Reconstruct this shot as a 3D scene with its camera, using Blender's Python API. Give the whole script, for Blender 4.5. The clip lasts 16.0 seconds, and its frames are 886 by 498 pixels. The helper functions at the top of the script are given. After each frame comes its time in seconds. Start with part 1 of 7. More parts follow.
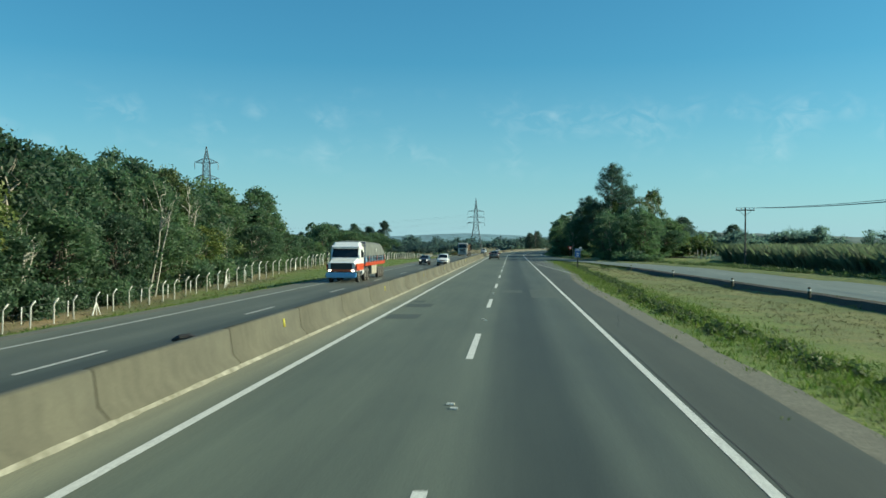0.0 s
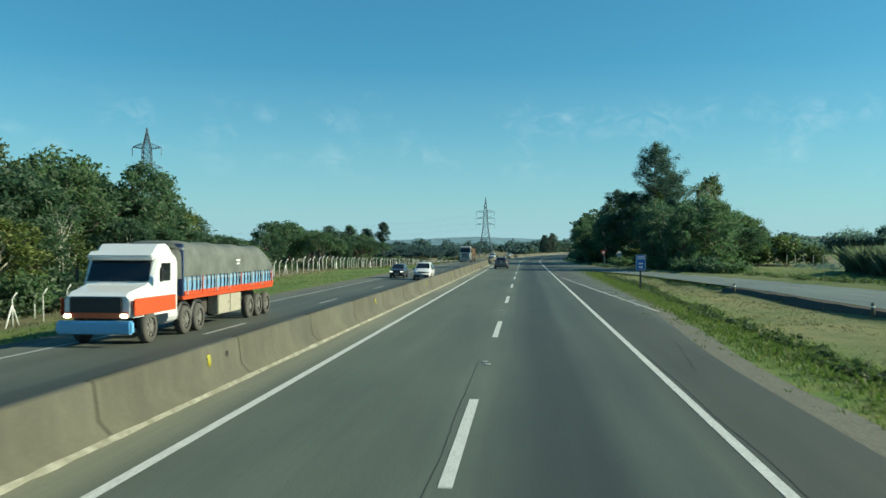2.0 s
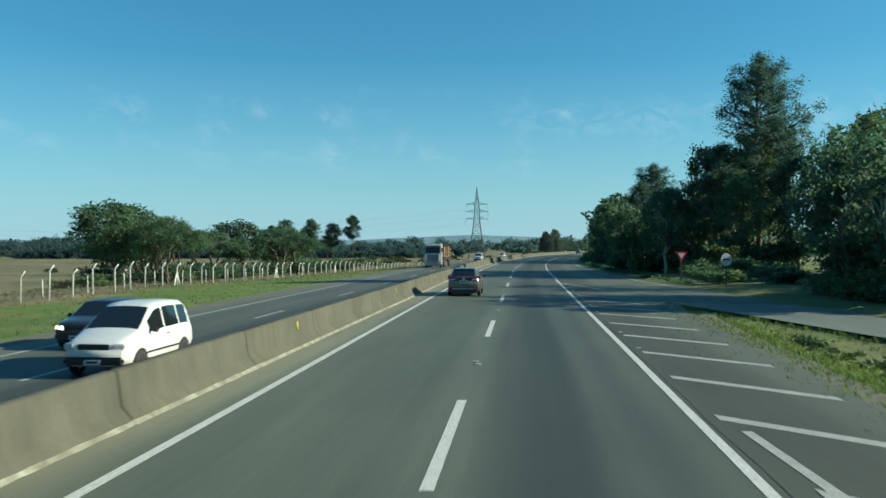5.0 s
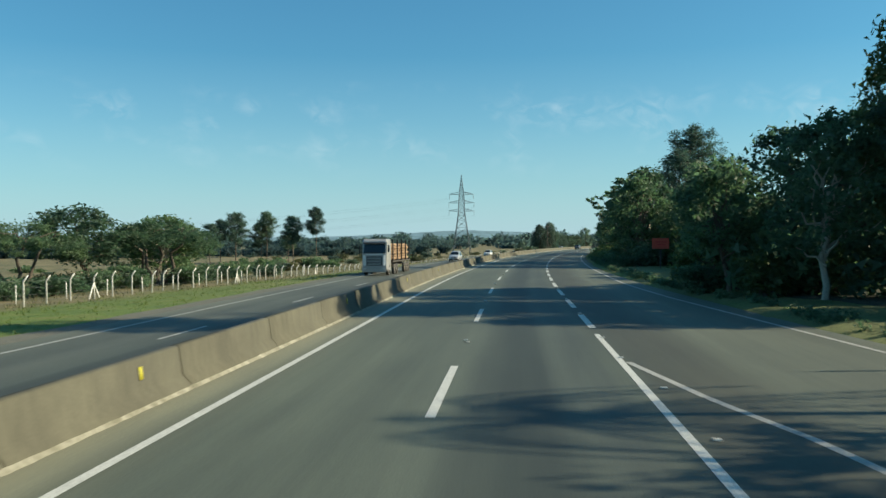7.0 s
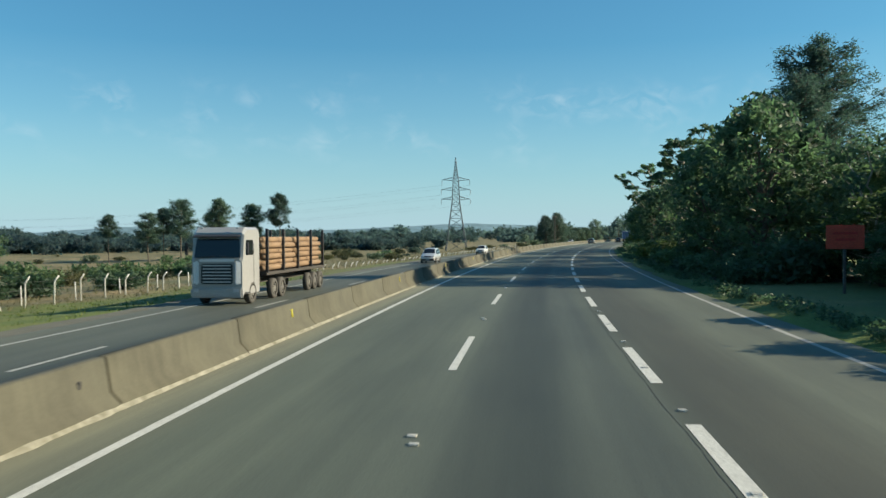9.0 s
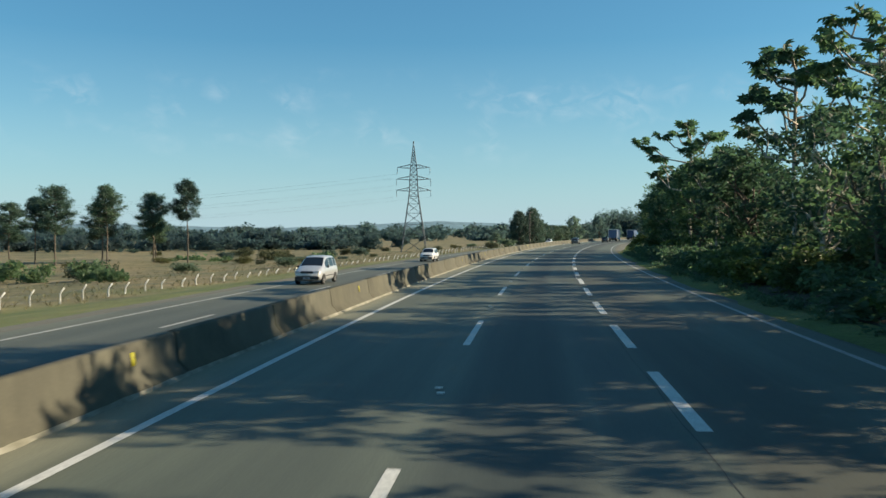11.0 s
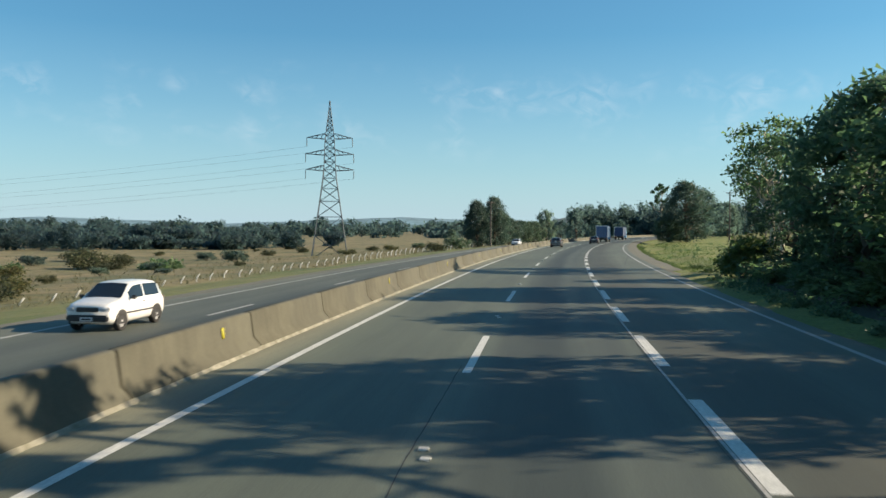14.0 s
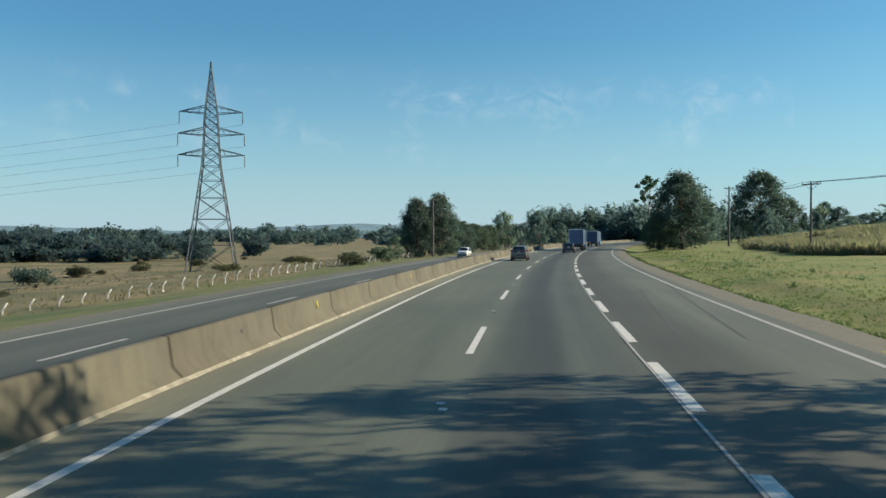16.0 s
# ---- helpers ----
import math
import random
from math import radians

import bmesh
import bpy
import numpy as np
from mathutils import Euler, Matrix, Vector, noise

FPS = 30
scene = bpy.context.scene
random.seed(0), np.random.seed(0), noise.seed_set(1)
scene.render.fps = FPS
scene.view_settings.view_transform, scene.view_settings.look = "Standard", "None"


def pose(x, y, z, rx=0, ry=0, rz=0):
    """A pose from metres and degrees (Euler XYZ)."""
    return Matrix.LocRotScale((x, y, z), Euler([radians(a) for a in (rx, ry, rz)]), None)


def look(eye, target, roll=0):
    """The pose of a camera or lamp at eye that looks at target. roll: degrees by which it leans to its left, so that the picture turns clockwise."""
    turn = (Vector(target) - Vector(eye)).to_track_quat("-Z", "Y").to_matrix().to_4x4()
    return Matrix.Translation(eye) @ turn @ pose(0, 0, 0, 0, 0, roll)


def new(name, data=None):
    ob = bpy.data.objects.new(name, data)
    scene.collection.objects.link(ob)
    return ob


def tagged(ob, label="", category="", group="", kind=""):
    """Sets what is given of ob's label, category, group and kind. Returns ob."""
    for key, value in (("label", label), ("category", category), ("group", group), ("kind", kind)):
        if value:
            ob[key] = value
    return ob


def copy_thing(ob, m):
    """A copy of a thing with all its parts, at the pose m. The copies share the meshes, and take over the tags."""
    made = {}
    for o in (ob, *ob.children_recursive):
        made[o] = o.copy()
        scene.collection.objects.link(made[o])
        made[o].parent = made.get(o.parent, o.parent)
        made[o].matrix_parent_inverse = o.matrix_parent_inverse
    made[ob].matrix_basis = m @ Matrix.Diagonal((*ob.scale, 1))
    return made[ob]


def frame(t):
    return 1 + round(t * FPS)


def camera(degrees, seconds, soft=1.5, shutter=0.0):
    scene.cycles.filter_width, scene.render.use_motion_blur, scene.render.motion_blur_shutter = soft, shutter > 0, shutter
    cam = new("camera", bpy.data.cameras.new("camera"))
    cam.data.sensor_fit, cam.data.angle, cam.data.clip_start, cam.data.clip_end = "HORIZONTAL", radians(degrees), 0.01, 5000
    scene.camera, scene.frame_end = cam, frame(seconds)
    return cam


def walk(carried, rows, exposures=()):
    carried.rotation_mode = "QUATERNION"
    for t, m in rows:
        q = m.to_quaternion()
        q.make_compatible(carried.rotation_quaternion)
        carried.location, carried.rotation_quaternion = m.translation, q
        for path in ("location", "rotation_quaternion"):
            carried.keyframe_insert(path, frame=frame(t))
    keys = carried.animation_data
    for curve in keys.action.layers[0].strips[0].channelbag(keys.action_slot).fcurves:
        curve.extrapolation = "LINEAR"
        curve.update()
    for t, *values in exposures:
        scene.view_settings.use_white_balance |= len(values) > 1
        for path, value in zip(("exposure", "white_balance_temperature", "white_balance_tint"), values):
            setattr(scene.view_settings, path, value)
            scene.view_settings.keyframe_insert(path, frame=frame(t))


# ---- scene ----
cam = camera(55.0, 16.0, soft=1.5, shutter=0.15)
ROWS = [
    (0.0, 0.943, -0, 2.601, 89.696, -0.248, 4.6),
    (0.5, 0.979, 10.531, 2.606, 89.749, -0.235, 4.914),
    (1.0, 0.964, 21.002, 2.66, 89.794, -0.241, 5.593),
    (1.5, 0.873, 31.311, 2.591, 89.793, -0.195, 5.786),
    (2.0, 0.866, 41.761, 2.635, 89.941, -0.095, 5.468),
    (2.5, 0.855, 52.259, 2.621, 89.854, 0.037, 5.948),
    (3.0, 0.884, 62.9, 2.642, 89.869, -0.086, 4.597),
    (5.5, 1.078, 116.171, 2.658, 89.824, -0.028, 5.445),
    (6.0, 1.12, 127.044, 2.632, 89.762, 0, 4.652),
    (6.5, 1.206, 138.043, 2.623, 89.656, 0.259, 4.657),
    (7.0, 1.319, 149.158, 2.719, 89.538, 0.355, 4.794),
    (7.5, 1.352, 160.171, 2.612, 89.402, 0.266, 4.819),
    (8.0, 1.341, 171.234, 2.648, 89.306, 0.357, 5.024),
    (10.5, 2.015, 226.688, 2.594, 88.875, 0.34, 4.361),
    (11.0, 2.351, 237.921, 2.586, 88.943, 0.125, 3.099),
    (11.5, 2.826, 249.198, 2.592, 89.308, -0.055, 2.964),
    (12.0, 3.392, 260.466, 2.596, 89.119, -0.201, 2.335),
    (12.5, 4.129, 271.672, 2.627, 88.9, 0.114, 1.284),
    (13.0, 4.913, 282.861, 2.656, 89.205, 0.497, 1.347),
    (13.5, 5.712, 294.041, 2.65, 89.025, 0.146, 1.206),
    (14.0, 6.573, 305.266, 2.631, 88.703, -0.273, 0.774),
    (14.5, 7.603, 316.383, 2.607, 89.178, -0.238, -0.226),
    (15.0, 8.728, 327.516, 2.59, 88.994, -0.12, -0.327),
    (15.5, 10.047, 338.637, 2.584, 89.275, 0.164, -1.163),
    (16.0, 11.421, 349.854, 2.55, 89.119, 0.093, -1.991),
]
walk(cam, [(t, pose(x, y, z, rx, ry, rz)) for t, x, y, z, rx, ry, rz in ROWS], exposures=[(0.0, 0.69, 6400, -5), (3.0, 0.69, 6350, -4), (5.5, 0.69, 6150, -2), (6.5, 0.69, 6250, 0), (7.0, 0.79, 6800, 6), (8.0, 0.79, 6700, 8), (11.0, 0.79, 7050, 13), (13.5, 0.83, 7100, 16), (14.0, 0.88, 7050, 16), (14.5, 0.74, 6900, 15), (16.0, 0.73, 6900, 15)])

# ---------------------------------------------------------------- light
SUN_EL, SUN_AZ = 25.0, 5.0     # degrees: height, and swing ahead of due right
world = bpy.data.worlds.new("sky")
scene.world = world
world.use_nodes = True
wn = world.node_tree.nodes
sky = wn.new("ShaderNodeTexSky")
sky.sky_type = 'NISHITA'
sky.sun_disc = False
sky.sun_elevation = radians(SUN_EL)
sky.sun_rotation = radians(90 - SUN_AZ)
sky.air_density, sky.dust_density, sky.ozone_density = 1.0, 0.5, 2.2
tint = wn.new("ShaderNodeMix")
tint.data_type, tint.blend_type = 'RGBA', 'MULTIPLY'
tint.inputs[0].default_value = 1.0
tint.inputs[7].default_value = (0.47, 0.93, 0.99, 1)
world.node_tree.links.new(sky.outputs[0], tint.inputs[6])
veil = wn.new("ShaderNodeMix")      # thin blue veil of moist air over the whole sky
veil.data_type, veil.blend_type = 'RGBA', 'ADD'
veil.inputs[0].default_value = 1.0
veil.inputs[7].default_value = (0.0, 0.28, 0.85, 1)
world.node_tree.links.new(tint.outputs[2], veil.inputs[6])
world.node_tree.links.new(veil.outputs[2], wn["Background"].inputs[0])
wn["Background"].inputs[1].default_value = 0.067
sun = new("sun", bpy.data.lights.new("sun", 'SUN'))
sun.data.energy, sun.data.angle, sun.data.color = 5.0, radians(0.53), (1.0, 0.9, 0.7)
az, el = radians(SUN_AZ), radians(SUN_EL)
sun.matrix_world = look((60, 0, 60), (60 - math.cos(el) * math.cos(az), -math.cos(el) * math.sin(az), 60 - math.sin(el)))

# ---------------------------------------------------------------- materials


def material(name, base, rough=0.8, metal=0.0):
    m = bpy.data.materials.new(name)
    m.use_nodes = True
    b = m.node_tree.nodes["Principled BSDF"]
    b.inputs["Base Color"].default_value = (*base, 1)
    b.inputs["Roughness"].default_value = rough
    b.inputs["Metallic"].default_value = metal
    return m


def node(m, kind, **ins):
    n = m.node_tree.nodes.new("ShaderNode" + kind)
    for k, val in ins.items():
        n.inputs[k].default_value = val
    return n


def wire(m, a, b):
    m.node_tree.links.new(a, b)


def coords(m, which="Object", scale=(1, 1, 1)):
    tc = node(m, "TexCoord")
    mp = node(m, "Mapping")
    mp.inputs["Scale"].default_value = scale
    wire(m, tc.outputs[which], mp.inputs[0])
    return mp.outputs[0]


def noise_of(m, vec, scale, detail=4.0, rough=0.6):
    n = node(m, "TexNoise", Scale=scale, Detail=detail, Roughness=rough)
    wire(m, vec, n.inputs["Vector"])
    return n.outputs["Fac"]


def ramp(m, fac, stops):
    r = node(m, "ValToRGB")
    e = r.color_ramp.elements
    while len(e) < len(stops):
        e.new(0.5)
    for i, (p, c) in enumerate(stops):
        e[i].position = p
        e[i].color = (*c, 1)
    wire(m, fac, r.inputs[0])
    return r.outputs[0]


def mix(m, fac, a, b, how='MIX'):
    n = m.node_tree.nodes.new("ShaderNodeMix")
    n.data_type, n.blend_type = 'RGBA', how
    for sock, val in ((n.inputs[0], fac), (n.inputs[6], a), (n.inputs[7], b)):
        if hasattr(val, "links"):
            wire(m, val, sock)
        elif isinstance(val, tuple):
            sock.default_value = (*val, 1)
        else:
            sock.default_value = val
    return n.outputs[2]


def bumped(m, fac, strength=0.3, dist=0.02):
    b = node(m, "Bump", Strength=strength, Distance=dist)
    wire(m, fac, b.inputs["Height"])
    wire(m, b.outputs[0], m.node_tree.nodes["Principled BSDF"].inputs["Normal"])


def set_base(m, col):
    wire(m, col, m.node_tree.nodes["Principled BSDF"].inputs["Base Color"])


def mottled(name, c1, c2, scale=2.0, rough=0.85, fine=30.0, bump=0.3, dist=0.02, metal=0.0, stretch=(1, 1, 1)):
    """Two tones mixed by coarse and fine grain, with a fine relief."""
    m = material(name, c1, rough, metal)
    v = coords(m, "Object", stretch)
    big = noise_of(m, v, scale, 5)
    small = noise_of(m, v, fine, 3)
    a = mix(m, big, c1, c2)
    k = ramp(m, small, [(0.3, (0.7, 0.7, 0.7)), (0.7, (1.25, 1.25, 1.25))])
    set_base(m, mix(m, 1.0, a, k, 'MULTIPLY'))
    if bump:
        bumped(m, small, bump, dist)
    return m


def asphalt(name, tones, wear):
    """Asphalt over (across, along) metres: tones across the lanes, dragged stains, patches and grit."""
    m = material(name, (0.07, 0.07, 0.07), 0.72)
    tc = node(m, "TexCoord")
    sep = node(m, "SeparateXYZ")
    wire(m, tc.outputs["UV"], sep.inputs[0])
    rng = node(m, "MapRange")
    rng.inputs["From Min"].default_value, rng.inputs["From Max"].default_value = -20.0, 20.0
    wav = node(m, "Mapping")
    wav.inputs["Scale"].default_value = (0.5, 0.03, 1)
    wire(m, tc.outputs["UV"], wav.inputs[0])
    wob = noise_of(m, wav.outputs[0], 1.0, 3)
    addm = node(m, "Math")
    addm.operation = 'MULTIPLY_ADD'
    wire(m, wob, addm.inputs[0])
    addm.inputs[1].default_value = 0.9
    wire(m, sep.outputs[0], addm.inputs[2])
    wire(m, addm.outputs[0], rng.inputs["Value"])
    base = ramp(m, rng.outputs[0], [((u + 20.45) / 40, (c[0] * 0.56, c[1] * 0.635, c[2] * 0.59)) for u, c in tones])
    streak = node(m, "Mapping")
    streak.inputs["Scale"].default_value = (2.2, 0.05, 1)
    wire(m, tc.outputs["UV"], streak.inputs[0])
    st = ramp(m, noise_of(m, streak.outputs[0], 1.0, 6, 0.65), [(0.3, (0.84, 0.84, 0.85)), (0.7, (1.13, 1.13, 1.12))])
    col = mix(m, wear, base, st, 'MULTIPLY')
    drag = node(m, "Mapping")
    drag.inputs["Scale"].default_value = (9.0, 0.35, 1)
    wire(m, tc.outputs["UV"], drag.inputs[0])
    col = mix(m, 0.18, col, ramp(m, noise_of(m, drag.outputs[0], 1.0, 4, 0.7), [(0.35, (0.84, 0.84, 0.84)), (0.65, (1.16, 1.16, 1.16))]), 'MULTIPLY')
    blot = node(m, "Mapping")
    blot.inputs["Scale"].default_value = (0.35, 0.08, 1)
    wire(m, tc.outputs["UV"], blot.inputs[0])
    bl = ramp(m, noise_of(m, blot.outputs[0], 1.0, 5), [(0.35, (0.82, 0.83, 0.85)), (0.6, (1.08, 1.07, 1.05))])
    col = mix(m, 1.0, col, bl, 'MULTIPLY')
    grit_v = node(m, "Mapping")
    grit_v.inputs["Scale"].default_value = (38, 38, 1)
    wire(m, tc.outputs["UV"], grit_v.inputs[0])
    grit = noise_of(m, grit_v.outputs[0], 1.0, 2)
    col = mix(m, 1.0, col, ramp(m, grit, [(0.3, (0.72, 0.72, 0.72)), (0.7, (1.28, 1.28, 1.28))]), 'MULTIPLY')
    set_base(m, col)
    bumped(m, grit, 0.25, 0.006)
    return m


ASPHALT = asphalt("worn_asphalt", [(-5, (0.37, 0.315, 0.23)), (-4.15, (0.31, 0.28, 0.21)), (-3.75, (0.185, 0.178, 0.135)), (-3.1, (0.160, 0.165, 0.128)), (-2.0, (0.148, 0.153, 0.12)), (-0.55, (0.135, 0.141, 0.113)), (-0.2, (0.167, 0.172, 0.138)), (0.3, (0.149, 0.155, 0.126)), (0.55, (0.1, 0.106, 0.09)),
                                   (1.2, (0.058, 0.065, 0.058)), (1.8, (0.052, 0.06, 0.055)), (2.3, (0.113, 0.121, 0.105)), (2.9, (0.090, 0.098, 0.088)), (3.4, (0.126, 0.133, 0.108)), (4.1, (0.09, 0.086, 0.068)), (5.3, (0.096, 0.091, 0.072)), (6.4, (0.158, 0.16, 0.128)), (9, (0.165, 0.166, 0.134))], 0.85)
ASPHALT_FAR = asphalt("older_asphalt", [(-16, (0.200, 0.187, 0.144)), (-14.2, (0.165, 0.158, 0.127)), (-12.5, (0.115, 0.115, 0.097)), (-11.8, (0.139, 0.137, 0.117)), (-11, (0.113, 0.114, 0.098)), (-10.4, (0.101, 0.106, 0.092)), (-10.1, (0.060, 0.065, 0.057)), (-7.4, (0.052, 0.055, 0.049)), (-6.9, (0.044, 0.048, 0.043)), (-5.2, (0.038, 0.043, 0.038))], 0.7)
ASPHALT_SIDE = asphalt("pale_asphalt", [(8, (0.2, 0.21, 0.2)), (28, (0.23, 0.24, 0.23))], 0.6)
PATCH = asphalt("patch_asphalt", [(-5, (0.128, 0.13, 0.106)), (5, (0.128, 0.13, 0.106))], 0.5)
DARK_PATCH = asphalt("dark_patch_asphalt", [(-5, (0.085, 0.088, 0.076)), (5, (0.085, 0.088, 0.076))], 0.4)
PAINT = mottled("road_paint", (0.62, 0.62, 0.57), (0.42, 0.42, 0.38), 1.6, 0.6, 18.0, 0.1, 0.003)
PAINT_OLD = mottled("worn_road_paint", (0.46, 0.46, 0.42), (0.2, 0.2, 0.19), 2.5, 0.7, 22.0, 0.1, 0.003)
GRAVEL = mottled("shoulder_gravel", (0.142, 0.137, 0.104), (0.09, 0.088, 0.066), 0.9, 0.95, 14.0, 0.6, 0.03)


def concrete():
    """Cast concrete: broad tone, rain streaks, dirty foot and fine pores."""
    m = material("barrier_concrete", (0.25, 0.215, 0.16), 0.9)
    v = coords(m)
    world_v = node(m, "NewGeometry").outputs["Position"]
    col = ramp(m, noise_of(m, world_v, 0.6, 5), [(0.3, (0.061, 0.058, 0.041)), (0.7, (0.097, 0.092, 0.064))])
    st = node(m, "Mapping")
    st.inputs["Scale"].default_value = (3.0, 3.0, 0.35)
    wire(m, world_v, st.inputs[0])
    streak = ramp(m, noise_of(m, st.outputs[0], 1.3, 5), [(0.35, (0.82, 0.82, 0.8)), (0.6, (1.05, 1.05, 1.04))])
    col = mix(m, 0.7, col, streak, 'MULTIPLY')
    fine = noise_of(m, v, 26, 3)
    col = mix(m, 1.0, col, ramp(m, fine, [(0.3, (0.9, 0.9, 0.9)), (0.7, (1.1, 1.1, 1.1))]), 'MULTIPLY')
    set_base(m, col)
    bumped(m, fine, 0.15, 0.006)
    return m


CONCRETE = concrete()
CONCRETE_TOE = concrete()
_toe = ramp(CONCRETE_TOE, noise_of(CONCRETE_TOE, node(CONCRETE_TOE, "NewGeometry").outputs["Position"], 2.6, 6, 0.75), [(0.38, (0.125, 0.118, 0.082)), (0.54, (0.215, 0.205, 0.158)), (0.72, (0.36, 0.345, 0.28))])
set_base(CONCRETE_TOE, _toe)
WHITE_POST = mottled("whitewashed_concrete", (0.7, 0.7, 0.66), (0.5, 0.49, 0.45), 2.0, 0.8, 20.0, 0.2, 0.005)
STEEL = mottled("galvanised_steel", (0.048, 0.072, 0.09), (0.032, 0.048, 0.062), 2.0, 0.6, 12.0, 0.1, 0.003, 0.3)
WIRE = material("bare_wire", (0.12, 0.13, 0.14), 0.6)
WOODPOLE = mottled("weathered_pole", (0.13, 0.115, 0.1), (0.08, 0.07, 0.06), 3.0, 0.9, 18.0, 0.3, 0.01, 0, (4, 4, 0.5))
BARK = mottled("bark", (0.13, 0.105, 0.08), (0.07, 0.058, 0.045), 3.0, 0.95, 16.0, 0.5, 0.03, 0, (3, 3, 0.6))
PALE_BARK = mottled("pale_bark", (0.42, 0.38, 0.31), (0.27, 0.24, 0.2), 3.0, 0.9, 14.0, 0.4, 0.02, 0, (3, 3, 0.6))


def foliage(name, c1, c2, c3, trans=0.25, gloss=0.42):
    m = material(name, c1, 0.55)
    g = node(m, "NewGeometry")
    oi = node(m, "ObjectInfo")
    col = ramp(m, g.outputs["Random Per Island"], [(0.0, c1), (0.5, c2), (1.0, c3)])
    v = ramp(m, oi.outputs["Random"], [(0.0, (0.6, 0.63, 0.7)), (0.5, (0.95, 0.96, 0.98)), (1.0, (1.28, 1.16, 0.94))])
    patch = noise_of(m, coords(m), 0.45, 2)
    col = mix(m, 1.0, col, ramp(m, patch, [(0.3, (0.75, 0.78, 0.8)), (0.7, (1.25, 1.2, 1.1))]), 'MULTIPLY')
    col = mix(m, 1.0, col, v, 'MULTIPLY')
    set_base(m, col)
    nt = m.node_tree
    t = node(m, "BsdfTranslucent")
    wire(m, mix(m, 1.0, col, (0.86, 1.06, 0.95), 'MULTIPLY'), t.inputs[0])
    sh = node(m, "MixShader", Fac=trans)
    nt.links.new(nt.nodes["Principled BSDF"].outputs[0], sh.inputs[1])
    nt.links.new(t.outputs[0], sh.inputs[2])
    nt.links.new(sh.outputs[0], nt.nodes["Material Output"].inputs[0])
    nt.nodes["Principled BSDF"].inputs["Specular IOR Level"].default_value = gloss
    return m


LEAF = foliage("broad_leaves", (0.068, 0.115, 0.064), (0.102, 0.165, 0.092), (0.142, 0.21, 0.128), 0.6)
# milder haze tint, put straight into these leaf colours
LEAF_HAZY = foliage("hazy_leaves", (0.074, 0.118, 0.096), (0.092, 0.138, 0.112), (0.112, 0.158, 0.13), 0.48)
LEAF_YELLOW = foliage("yellowish_leaves", (0.072, 0.108, 0.035), (0.11, 0.15, 0.052), (0.155, 0.19, 0.075), 0.45)
NEEDLE = foliage("pine_needles", (0.064, 0.112, 0.088), (0.09, 0.148, 0.118), (0.122, 0.185, 0.148), 0.58)
# leaf green paled and blued to paint in the haze of distance
HAZE_TINT_LEAF = foliage("haze_tinted_leaves", (0.128, 0.18, 0.182), (0.138, 0.19, 0.19), (0.148, 0.2, 0.198), 0.75, 0.08)
PALE_REED = foliage("pale_reeds", (0.15, 0.15, 0.11), (0.19, 0.185, 0.14), (0.22, 0.21, 0.16), 0.6)
REED = foliage("tall_reeds", (0.13, 0.155, 0.09), (0.17, 0.19, 0.115), (0.205, 0.21, 0.135), 0.6)
GRASSBLADE = foliage("grass_blades", (0.062, 0.11, 0.022), (0.1, 0.15, 0.033), (0.15, 0.175, 0.05), 0.45)
LEAF_DRY = foliage("dull_scrub_leaves", (0.07, 0.08, 0.045), (0.1, 0.105, 0.06), (0.13, 0.125, 0.075), 0.5, 0.15)
DRYBLADE = foliage("dry_grass_blades", (0.14, 0.12, 0.055), (0.19, 0.165, 0.085), (0.11, 0.115, 0.045), 0.3)


